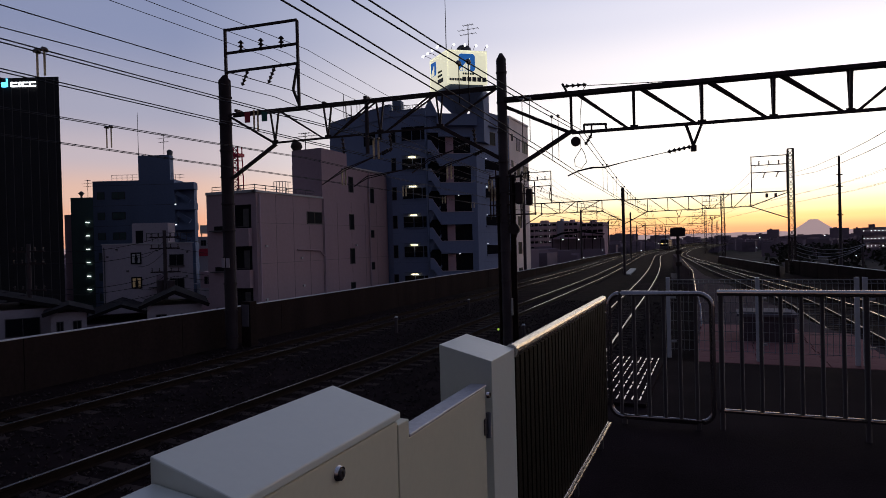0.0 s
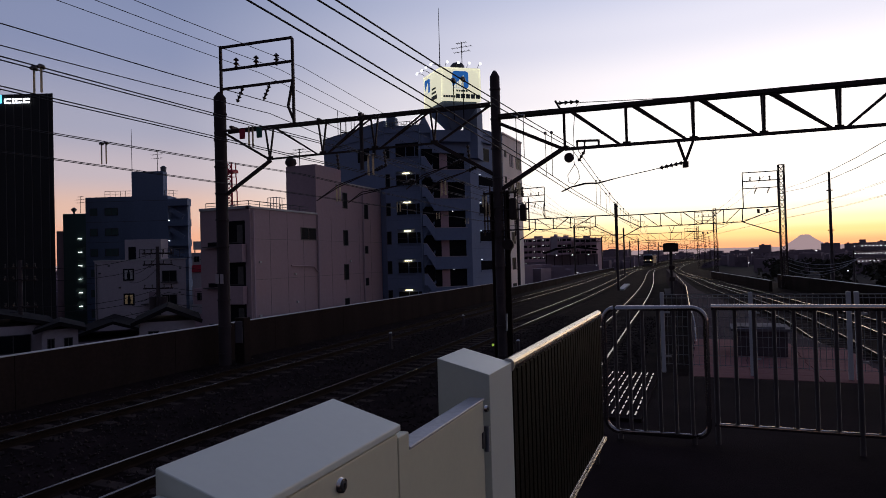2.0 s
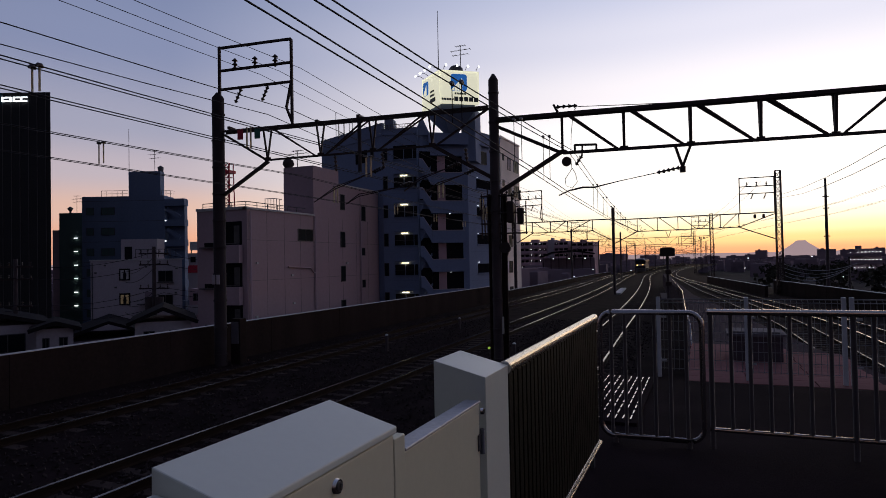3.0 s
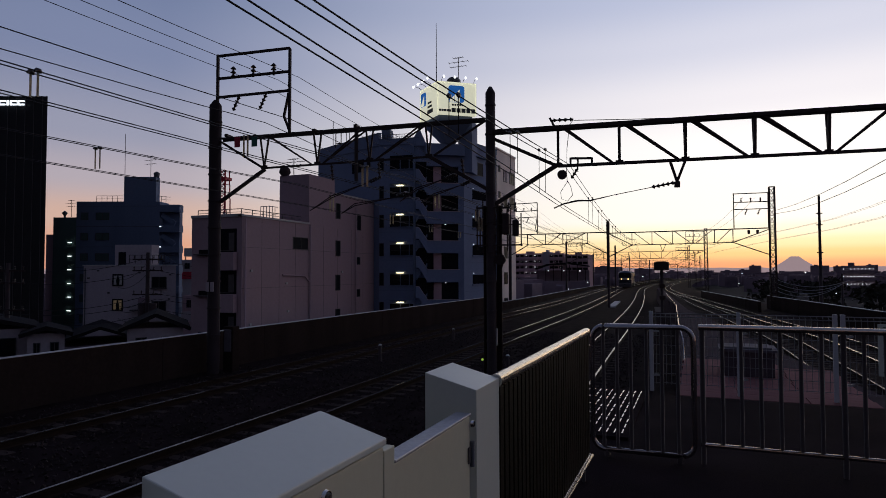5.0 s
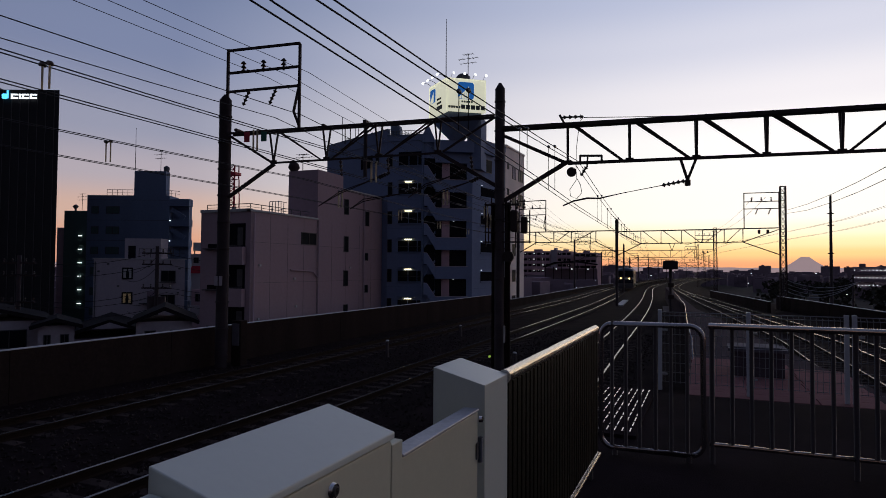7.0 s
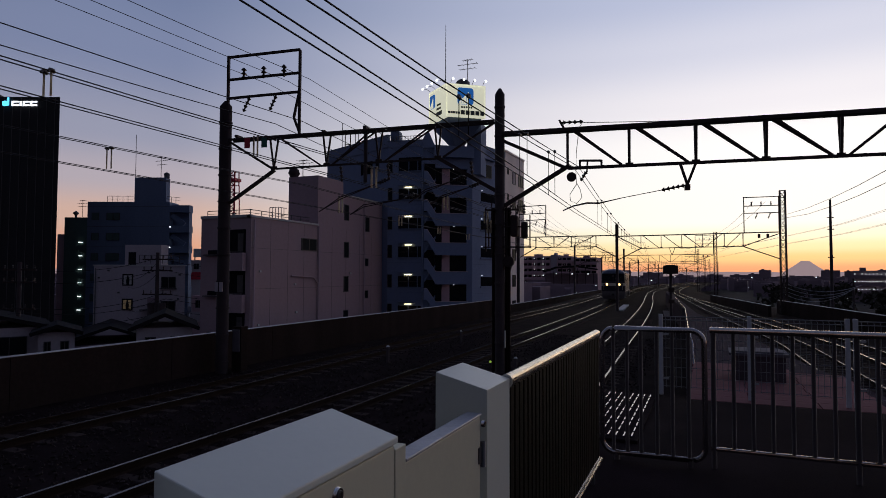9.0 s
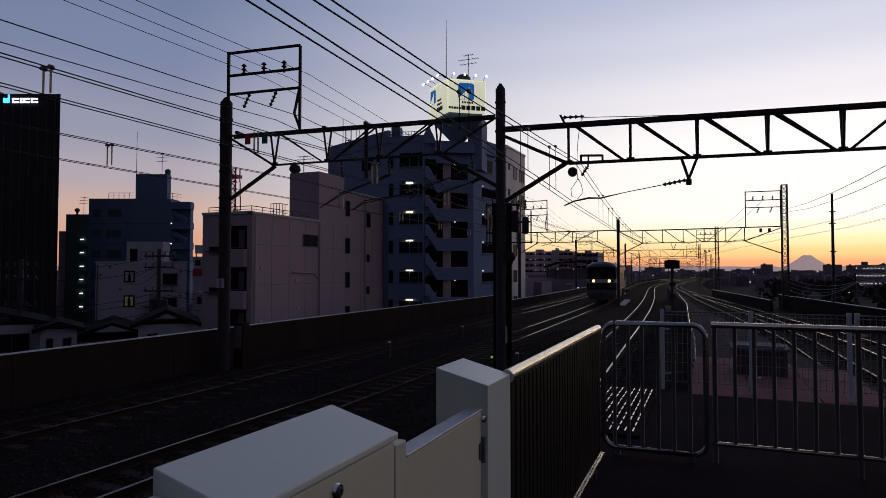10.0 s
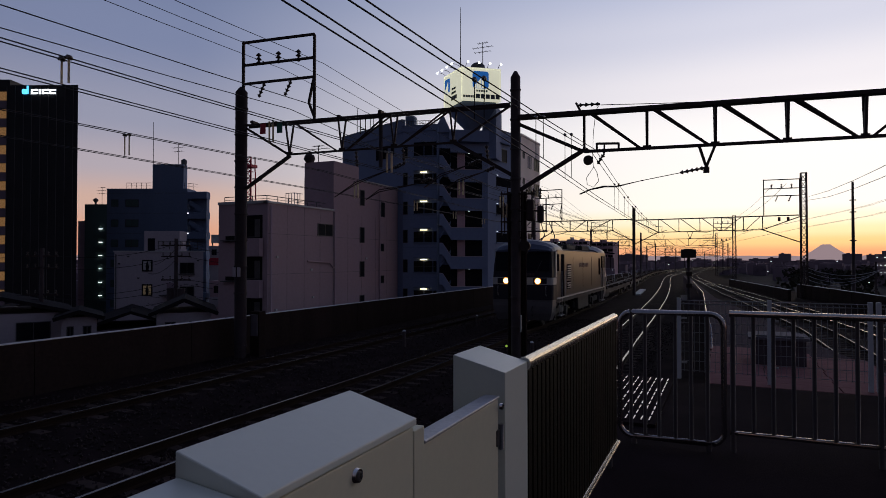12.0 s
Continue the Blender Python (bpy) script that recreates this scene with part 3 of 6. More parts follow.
def keep_out_sign():
    g = tagged(empty("keep_out_sign"), "white vertical keep out notice on the mesh fence", "sign")
    bm = B()
    box(bm, 2.38, 2.66, 10.58, 10.59, 0.42, 1.16, 0.004)
    part("plate", bm, M_WHITE, g)
    cu = bpy.data.curves.new("lettering", "FONT")
    cu.body, cu.size, cu.align_x, cu.space_line, cu.extrude = "立\n入\n禁\n止", 0.185, "CENTER", 0.95, 0.001
    t = new("lettering", cu)
    t.parent = g
    t.matrix_basis = pose(2.52, 10.577, 1.0, 90, 0, 0)
    cu.materials.append(M_SIGND)


def track_signal():
    g = tagged(empty("track_signal"), "dark railway signal head on a slim post", "signal")
    bm = B()
    tube(bm, [(-2.02, 40.4, -1.6), (-2.02, 40.4, 2.2)], 0.09, 10)
    part("post", bm, M_POLE, g)
    bm = B()
    box(bm, -2.45, -1.58, 40.15, 40.4, 1.98, 2.49, 0.04)
    part("head", bm, M_POLE, g)
    bm = B()
    box(bm, -2.3, -1.75, 40.1, 40.5, 2.49, 2.53, 0.01)
    part("hood", bm, M_POLE, g)
    for z in (0.2, 0.9):
        bm = B()
        box(bm, -2.15, -1.8, 40.25, 40.33, z, z + 0.25, 0.01)
        part("plate", bm, M_BAL, g)


gate_cabinet()
gate_leaf()
gate_post()
slat_fence()
pipe_barrier("pipe_barrier", -1.02, -0.03, 6.72, 0.075, 1.354, 0.027, [-0.908, -0.77, -0.634, -0.478, -0.33, -0.178], "stainless steel pipe barrier with rounded corners")
pipe_barrier("pipe_fence", 0.05, 3.2, 6.80, 0.19, 1.358, 0.027, [0.233 + 0.171 * i for i in range(17) if i != 6], "stainless steel pipe fence with dark balusters", False, False)
mesh_fence()
tread_plate()
paving()
equipment_box()
keep_out_sign()
track_signal()


def ramp_handrail():
    g = tagged(empty("ramp_handrail"), "pale steel handrail along the ramp's edge", "handrail")
    pts = [(-0.28, 14.6, -0.02), (-0.3, 14.8, 0.42), (-0.5, 19.0, 0.42), (-0.95, 31.4, 0.35), (-2.2, 50.2, 0.25)]
    bm = B()
    tube(bm, pts, 0.014, 8)
    part("rail", bm, M_PIPE, g)
    for k in range(9):
        y = 16.4 + k * 4.0
        x = -0.45 - max(0, y - 19) * 0.036 if y < 31.4 else -0.95 - (y - 31.4) * 0.0665
        bm = B()
        tube(bm, [(x, y, -0.2), (x, y, 0.31)], 0.02, 6)
        part("post", bm, M_BAL, g)


def trackside_bits():
    g = tagged(empty("trackside_cabinet"), "narrow pale trackside cable cabinet by the pole", "cabinet")
    bm = B()
    box(bm, -15.0, -14.6, 17.0, 17.35, -1.5, 0.1, 0.02)
    part("body", bm, M_CONC, g)
    bm = B()
    box(bm, -14.95, -14.65, 16.97, 17.0, -0.75, 0.0, 0.01)
    part("door", bm, M_LID, g)
    for x, y, h in ((-11.2, 21.2, 0.75), (-11.2, 28.9, 0.7), (-6.15, 21.1, 0.6)):
        p = tagged(empty("track_marker_post"), "short dark marker post in the ballast", "marker post", "marker posts")
        bm = B()
        tube(bm, [(x, y, -1.6), (x, y, -1.6 + h)], 0.06, 8)
        part("post", bm, M_POLE, p)
        bm = B()
        tube(bm, [(x, y, -1.6 + h + 0.002), (x, y, -1.55 + h)], [0.075, 0.04], 8)
        part("cap", bm, M_GALV, p)


def cable_trough():
    for x, y, w, l, turn, label in ((-8.0, 67, 0.6, 11.0, 3.6, "pale concrete cable trough lid beside the track"), (-3.1, 57, 0.7, 8.0, 4.2, "low grey concrete cable pit cover beside the signal")):
        g = tagged(empty("cable_trough_cover", pose(x, y, rail_z(y) - 0.15, 0, 0, turn)), label, "trough cover", "trough covers")
        for k in range(6):
            bm = B()
            box(bm, -w / 2, w / 2, l * (k / 6 - 0.5) + 0.02, l * ((k + 1) / 6 - 0.5) - 0.02, 0, 0.14, 0.01)
            part("lid", bm, M_CAP if x < -5 else M_CASE, g)


ramp_handrail()
trackside_bits()
cable_trough()


# ---- overhead line ----
def insulator(bm, p, q, r=0.07, n=4):
    """A stack of sheds from p to q."""
    p, q = Vector(p), Vector(q)
    pts, rs = [], []
    for k in range(n):
        for f, w in ((0.0, 0.35), (0.35, 0.4), (0.4, 1.0), (0.75, 0.55)):
            pts.append(p.lerp(q, (k + f) / n))
            rs.append(r * w)
    pts.append(q)
    rs.append(r * 0.3)
    tube(bm, pts, rs, 8)


def feeder_frame(par, s0, s1, zb0, zb1, zt):
    """The rectangular bracket over a portal that carries the feeder wires."""
    for s, z in ((s0, zb0), (s1, zb1)):
        bm = B()
        bar(bm, (s, 0, z), (s, 0, zt + 0.05), 0.08)
        part("bracket_post", bm, M_POLE, par)
    for z in (zt, zt - 0.78, zt - 1.42):
        bm = B()
        bar(bm, (s0, 0, z), (s1, 0, z + (0.07 if s1 > s0 else 0)), 0.075)
        part("bracket_bar", bm, M_POLE, par)
    for k in range(3):
        s = s0 + (s1 - s0) * (0.22 + 0.28 * k)
        bm = B()
        insulator(bm, (s, 0, zt - 0.8), (s, 0, zt - 0.40), 0.10, 3)
        part("insulator", bm, M_INS, par)
    for k in range(2):
        s = s0 + (s1 - s0) * (0.27 + 0.37 * k)
        bm = B()
        insulator(bm, (s + 0.1, 0, zt - 1.42), (s - 0.1, -0.05, zt - 1.92), 0.08, 4)
        part("insulator", bm, M_INS, par)
    if s1 < s0:
        return
    bm = B()
    bar(bm, (s1, 0, zb1 + 0.1), (s1 - 0.2, 0, zb1 + 0.6), 0.07)
    bar(bm, (s1 - 0.2, 0, zb1 + 0.6), (s1 - 0.03, 0, zt - 1.42), 0.07)
    part("bracket_brace", bm, M_POLE, par)


def truss(par, s0, s1, zt0, zt1, zb0, zb1, stops, slant, w, mat_, depth=0.3, chord=0.0, lean=0.0):
    """A truss of triangular section: two top chords, one bottom chord, uprights and diagonals in pairs that meet below."""
    def top(s):
        return zt0 + (zt1 - zt0) * (s - s0) / (s1 - s0)

    def low(s):
        return zb0 + (zb1 - zb0) * (s - s0) / (s1 - s0)
    bm = B()
    bar(bm, (stops[0], 0, low(stops[0])), (stops[-1], 0, low(stops[-1])), w * 1.15, w * 1.2)
    part("bottom_chord", bm, mat_, par)
    for dy in (-depth / 2, depth / 2):
        bm = B()
        bar(bm, (s0, dy, top(s0)), (s1, dy, top(s1)), chord or w * 1.2, chord or w * 1.3)
        part("top_chord", bm, mat_, par)
        for i, s in enumerate(stops):
            bm = B()
            bar(bm, (s, 0, low(s)), (s + (lean if dy > 0 else -lean), dy, top(s)), w)
            part("upright", bm, mat_, par)
            if i + 1 < len(stops):
                e = stops[i + 1]
                a, b = (s + 0.16, e - 0.17) if slant[i] > 0 else (e - 0.16, s + 0.17)
                bm = B()
                bar(bm, (a, dy, top(a)), (b, 0, low(b)), w * 0.9)
                part("diagonal", bm, mat_, par)
    for s in stops:
        bm = B()
        box(bm, s - 0.11, s + 0.11, -0.012, 0.012, low(s) - 0.03, low(s) + 0.09)
        part("gusset_plate", bm, mat_, par)


def steel_pole(par, s, z0, z1, r, mat_, name="pole"):
    bm = B()
    tube(bm, [(s, 0, z0), (s, 0, z1 - 0.18), (s, 0, z1)], [r, r, r * 0.3], 12)
    p = part(name, bm, mat_, par)
    for z in np.arange(z0 + 0.8, z1 - 0.4, 0.9):
        bm = B()
        tube(bm, [(s, 0, z), (s, 0, z + 0.05)], r * 1.12, 12)
        part("band", bm, mat_, p)
    return p


def lattice_tower(par, s, z0, z1, w0, w1, mat_):
    """Four legs with crossed bracing."""
    bm = B()
    n = int((z1 - z0) / 0.6)

    def c(k, i):
        f = k / n
        w = w0 + (w1 - w0) * f
        return (s + w / 2 * (1 if i in (1, 2) else -1), w / 2 * (1 if i > 1 else -1), z0 + (z1 - z0) * f)
    for i in range(4):
        bar(bm, c(0, i), c(n, i), 0.09)
    for k in range(n):
        for i in range(4):
            bar(bm, c(k, i), c(k + 1, (i + 1) % 4), 0.05)
            bar(bm, c(k + 1, i), c(k + 1, (i + 1) % 4), 0.045)
    return part("lattice_tower", bm, mat_, par)


def near_portal():
    """The portal over the tracks: local x runs along its beam from the middle pole, z is height over the rails."""
    g = tagged(empty("catenary_portal", Matrix.Translation((-5.8, 18.2, -1.28)) @ Matrix.Rotation(math.atan2(0.17, 0.985), 4, "Z")),
               "dark steel catenary portal with trussed beams over the tracks", "catenary portal", "catenary portals")
    Z = 1.28
    steel_pole(g, 0.0, -0.6, 7.62 + Z, 0.15, M_POLE)
    steel_pole(g, -9.4, -0.6, 7.79 + Z, 0.20, M_POLEC)
    truss(g, -9.2, -0.14, 6.42 + Z, 6.60 + Z, 5.36 + Z, 5.58 + Z, [-7.58, -5.69, -3.9, -1.95], [1, -1, -1], 0.05, M_POLE, 0.32, 0.0, 0.07)
    truss(g, 0.1, 14.2, 6.2 + Z, 6.40 + Z, 5.06 + Z, 5.22 + Z, [2.04, 3.81, 5.64, 7.48, 9.36, 11.1, 12.7], [1, 1, 1, 1, -1, -1], 0.072, M_POLE, 0.22, 0.11)
    for a, b, w in (((-9.2, 4.31), (-7.55, 5.36), 0.1), ((-9.2, 6.36), (-7.55, 5.36), 0.07), ((-1.95, 5.55), (-0.1, 4.45), 0.11), ((-1.78, 5.57), (-0.2, 6.55), 0.06),
                    ((0.13, 3.99), (1.98, 5.1), 0.12), ((0.1, 6.0), (1.98, 5.1), 0.09)):
        bm = B()
        bar(bm, (a[0], 0, a[1] + Z), (b[0], 0, b[1] + Z), w)
        part("strut", bm, M_POLE, g)
    for s, h in ((-8.9, 0.08), (-5.75, 0.09), (-4.33, 0.16), (-2.3, 0.08)):
        bm = B()
        box(bm, s - 0.055, s + 0.055, -0.19, 0.19, 6.48 + Z, 6.5 + h + Z, 0.02)
        part("clamp_block", bm, M_POLE, g)
    bm = B()
    tube(bm, [(-4.33, -0.05, 6.62 + Z), (-4.33, -0.05, 4.84 + Z)], 0.065, 8)
    part("drop_tube", bm, M_SKIRT, g, "grey steel drop tube hung from the beam")
    bm = B()
    for s in (-5.05, -4.87):
        bar(bm, (s, 0, 6.45 + Z), (s, 0, 5.95 + Z), 0.025)
    bar(bm, (-5.05, 0, 6.1 + Z), (-4.87, 0, 6.1 + Z), 0.025)
    part("drop_bracket", bm, M_POLE, g)
    bm = B()
    tube(bm, [(2.5, 0, 6.44 + Z), (4.2, 0, 6.38 + Z), (6.4, 0, 6.33 + Z)], 0.011, 6)
    part("earth_wire", bm, M_WIRE, g)
    bm = B()
    tube(bm, [(2.48, 0, 6.44 + Z), (2.38, 0, 6.3 + Z), (2.3, 0, 5.6 + Z), (2.28, 0, 4.9 + Z), (2.3, 0, 4.6 + Z), (2.1, 0, 4.3 + Z), (2.12, 0, 4.1 + Z), (2.3, 0, 4.02 + Z), (2.45, 0, 4.2 + Z), (2.4, 0, 4.45 + Z), (2.31, 0, 4.62 + Z)], 0.010, 6)
    part("jumper_cable", bm, M_WIRE, g)
    feeder_frame(g, -9.33, -6.68, 7.7 + Z, 6.5 + Z, 9.3 + Z)
    bm = B()
    bar(bm, (5.2, 0, 5.15 + Z), (5.4, 0, 4.5 + Z), 0.07)
    bar(bm, (5.65, 0, 5.15 + Z), (5.4, 0, 4.5 + Z), 0.07)
    bar(bm, (5.33, 0, 4.42 + Z), (5.47, 0, 4.42 + Z), 0.16)
    part("vee_hanger", bm, M_POLE, g)
    bm = B()
    insulator(bm, (5.35, 0, 4.48 + Z), (4.7, 0, 4.36 + Z), 0.07, 5)
    part("insulator", bm, M_INS, g)
    bm = B()
    tube(bm, [(4.7, 0, 4.36 + Z), (3.6, 0, 4.16 + Z), (2.95, 0, 4.02 + Z), (2.6, 0, 4.03 + Z), (2.2, 0, 3.95 + Z), (1.9, 0, 3.82 + Z)], [0.012, 0.012, 0.025, 0.03, 0.025, 0.02], 6)
    part("steady_arm", bm, M_POLE, g)
    bm = B()
    tube(bm, [(2.15, -0.05, 4.82 + Z), (2.15, 0.05, 4.82 + Z)], 0.14, 20)
    part("tension_wheel", bm, M_POLE, g)
    bm = B()
    bar(bm, (2.4, 0, 5.30 + Z), (3.02, 0, 5.28 + Z), 0.06)
    bar(bm, (2.4, 0, 5.32 + Z), (2.4, 0, 5.08 + Z), 0.06)
    bar(bm, (3.02, 0, 5.3 + Z), (3.02, 0, 5.05 + Z), 0.06)
    bar(bm, (2.62, 0, 5.3 + Z), (2.6, 0, 4.95 + Z), 0.05)
    part("drop_bracket", bm, M_POLE, g)
    bm = B()
    insulator(bm, (2.6, 0, 4.98 + Z), (2.42, 0, 4.7 + Z), 0.07, 3)
    part("insulator", bm, M_INS, g)
    bm = B()
    bar(bm, (1.98, 0, 6.2 + Z), (1.8, 0, 6.55 + Z), 0.06)
    part("anchor_bracket", bm, M_POLE, g)
    bm = B()
    insulator(bm, (1.85, 0, 6.47 + Z), (2.5, 0, 6.47 + Z), 0.07, 4)
    part("insulator", bm, M_INS, g)
    # cantilevers of the two outer tracks
    for a, b, c in (((-5.95, 3.93), (-5.2, 4.33), (-3.95, 4.8)), ((-4.85, 3.82), (-4.4, 4.06), (-3.0, 4.3)), ((-2.9, 4.15), (-2.35, 4.5), (-1.45, 4.82)), ((-2.2, 4.1), (-1.8, 4.3), (-0.95, 4.6))):
        for dz in (0.0, 0.07):
            bm = B()
            tube(bm, [(a[0], 0, a[1] + Z), (b[0], 0, b[1] + Z + dz), (c[0], 0, c[1] + Z)], 0.016, 6)
            part("steady_arm", bm, M_POLE, g)
        for k in (0, 1):
            bm = B()
            insulator(bm, (c[0] + k * 0.05, -0.06 + 0.12 * k, c[1] + Z), (c[0] + 0.32 + k * 0.05, -0.06 + 0.12 * k, c[1] + 0.14 + Z), 0.06, 4)
            part("insulator", bm, M_INS, g)
    for s in (-5.2, -0.9, -3.6):
        bm = B()
        insulator(bm, (s, 0, 5.42 + Z), (s + 0.05, 0, 4.9 + Z), 0.07, 4)
        part("insulator", bm, M_INS, g)
    bm = B()
    tube(bm, [(-0.27, -0.1, -0.72 + Z), (-0.27, -0.16, -0.72 + Z)], 0.035, 12)
    part("indicator_lamp", bm, M_LAMPG, g, "small green indicator lamp")
    for s, m_ in ((-8.42, M_RED), (-7.8, M_GREEN)):
        bm = B()
        box(bm, s - 0.1, s + 0.1, -0.28, -0.26, 6.08 + Z, 6.42 + Z, 0.004)
        part("marker_plate", bm, m_, g)
    for s in (-8.22, -8.08):
        bm = B()
        tube(bm, [(s, -0.2, 6.5 + Z), (s, -0.2, 5.8 + Z)], 0.03, 8)
        part("hanger_rod", bm, M_ROD, g)
    for s, z, h in ((-9.5, 1.3, 0.32), (-9.33, 1.3, 0.32)):
        bm = B()
        box(bm, s - 0.06, s + 0.06, -0.24, -0.215, z + Z, z + h + Z, 0.005)
        part("pole_plate", bm, M_HWHITE, g)
    # equipment platform on the middle pole
    for a, b, c, d in ((0.34, 0.56, 3.05, 3.7), (0.66, 0.84, 3.0, 3.5)):
        bm = B()
        box(bm, a, b, -0.16, 0.2, c + Z, d + Z, 0.05)
        part("switch_box", bm, M_POLE, g)
    for s, z0, z1 in ((-0.42, 2.6, 3.95), (-0.33, 2.7, 3.6), (-0.24, 2.5, 4.1), (0.22, 2.4, 4.0), (0.5, 2.55, 3.95), (0.92, 2.7, 3.7)):
        bm = B()
        bar(bm, (s, -0.05, z0 + Z), (s, -0.05, z1 + Z), 0.035)
        part("equipment_upright", bm, M_POLE, g)
    for z, s0, s1 in ((2.72, -0.5, 0.95), (3.02, -0.45, 0.2), (3.34, -0.5, 0.9), (3.86, -0.45, 0.6)):
        bm = B()
        box(bm, s0, s1, -0.12, 0.12, z + Z, z + 0.035 + Z)
        part("equipment_shelf", bm, M_POLE, g)
    for k in range(3):
        bm = B()
        insulator(bm, (0.34 + k * 0.2, -0.1, 3.72 + Z), (0.36 + k * 0.2, -0.1, 4.02 + Z), 0.05, 3)
        part("insulator", bm, M_INS, g)
    bm = B()
    tube(bm, [(0.27, -0.12, 2.3 + Z), (0.27, 0.12, 2.3 + Z)], 0.17, 16)
    part("tension_wheel", bm, M_POLE, g)
    for s in (-0.2, 0.2, 0.28):
        bm = B()
        tube(bm, [(s, 0.05, 3.95 + Z), (s, 0.05, -0.5)], 0.05, 6)
        part("cable_duct", bm, M_POLE, g)
    for s in (-0.34, -0.24):
        bm = B()
        tube(bm, [(s, -0.24, 3.55 + Z), (s, -0.24, 3.15 + Z)], 0.025, 6)
        part("fuse_rod", bm, M_ROD, g)
    bm = B()
    tube(bm, [(0.25, 0.1, 2.8 + Z), (0.35, 0.1, 2.2 + Z), (0.15, 0.1, 1.6 + Z), (0.15, 0.1, -0.5 + Z)], 0.03, 6)
    part("cable", bm, M_POLE, g)
    bm = B()
    box(bm, 0.16, 0.2, -0.25, -0.1, 1.0, 1.5)
    part("number_plate", bm, M_GALV, g)
    return g


def far_portal(y, x, left=-9.4, mid=0.0):
    """A portal further along: pole, pole and lattice tower, with feeder brackets over both ends."""
    g = tagged(empty("catenary_portal", Matrix.Translation((x, y, rail_z(y))) @ Matrix.Rotation(heading(t2, y), 4, "Z")),
               "slender steel catenary portal with a lattice tower at one end", "catenary portal", "catenary portals")
    steel_pole(g, mid, -0.6, 8.2, 0.14, M_POLE)
    steel_pole(g, left, -0.6, 9.0, 0.16, M_POLE)
    lattice_tower(g, 14.6, -0.6, 10.75, 0.5, 0.42, M_POLE)
    truss(g, left + 0.2, mid - 0.1, 7.0, 7.05, 5.95, 6.0, [left + 1.8, left + 3.6, left + 5.3, mid - 1.95], [1, -1, -1], 0.06, M_POLE)
    truss(g, mid + 0.1, 14.4, 6.95, 7.1, 5.75, 5.9, [mid + 2.2, mid + 4.0, mid + 5.8, mid + 7.6, mid + 9.4, 11.4], [1, 1, 1, -1, -1], 0.06, M_POLE)
    for a, b in (((left + 0.2, 5.0), (left + 1.85, 5.95)), ((mid - 1.95, 6.0), (mid - 0.1, 5.0)), ((mid + 0.1, 4.7), (mid + 2.2, 5.78)), ((14.4, 4.7), (11.4, 5.86)), ((14.4, 7.0), (11.4, 5.86)), ((mid + 0.1, 6.9), (mid + 2.2, 5.78))):
        bm = B()
        bar(bm, (a[0], 0, a[1]), (b[0], 0, b[1]), 0.08)
        part("strut", bm, M_POLE, g)
    feeder_frame(g, left + 0.1, left + 2.8, 8.9, 7.0, 10.1)
    feeder_frame(g, 14.3, 11.5, 7.1, 7.1, 10.25)
    for s in (-7.0, -2.9, 2.2, 6.5, 9.5):
        bm = B()
        tube(bm, [(s - 0.4, 0, 6.0), (s - 0.4, 0, 5.75), (s + 0.3, 0, 5.7), (s + 1.2, 0, 5.95)], 0.025, 6)
        part("steady_arm", bm, M_POLE, g)
    for s in (12.7, 13.4):
        bm = B()
        box(bm, s - 0.1, s + 0.1, -0.1, 0.1, 6.6, 6.95, 0.02)
        part("weight_block", bm, M_POLE, g)
    bm = B()
    bar(bm, (mid + 4.7, 0, 5.8), (mid + 4.95, 0, 5.1), 0.05)
    bar(bm, (mid + 5.2, 0, 5.8), (mid + 4.95, 0, 5.1), 0.05)
    part("vee_hanger", bm, M_POLE, g)
    return g


near_portal()
PORTALS = [18.2, 61.5, 112, 172, 225, 280, 340]
for y, x, left, mid in zip(PORTALS[1:], (-8.35, -13.2, -16.6, -15.2, -13.5, -9.5), (-9.15, -8.4, -9.4, -9.4, -9.4, -9.4), (0.46, 0.0, 0.0, 0.0, 0.0, 0.0)):
    far_portal(y, x, left, mid)


def wire(pts, r, label="thin dark overhead wire above the tracks", name="overhead_wire"):
    bm = B()
    tube(bm, pts, r, 5)
    return tagged(part(name, bm, M_WIRE), label, "wire", "overhead wires")


def sag_line(f, z_hang, sag, y0, y1, dz=None):
    """Points of a wire along the railway that sags between the portals."""
    sup = [-25.0] + PORTALS
    pts = []
    for a, b in zip(sup, sup[1:]):
        if b < y0 or a > y1:
            continue
        for k in range(8):
            u = k / 8
            y = a + (b - a) * u
            pts.append((f(y), y, z_hang(y) - sag * 4 * u * (1 - u)))
    return pts


def catenary(f, contact, messenger, sag, rise=0.0, r=0.010):
    """Twin messengers and twin contact wires of one track; both heights are over the rails at the portals."""
    for dx in (-0.075, 0.075):
        wire(sag_line(lambda y: f(y) + dx, lambda y: rail_z(y) + messenger, sag, -25, 290), r, "dark messenger wire over the track")
        wire(sag_line(lambda y: f(y) + dx, lambda y: rail_z(y) + contact + rise * max(0.0, 18.2 - y), 0.02, -25, 290), r * 0.9, "dark contact wire over the track")


catenary(t1, 5.02, 6.33, 0.78, 0.021)
catenary(t2, 5.62, 6.2, 0.25)
catenary(t3, 5.60, 6.30, 0.25)
catenary(t4, 5.2, 5.9, 0.25, 0.0, 0.006)


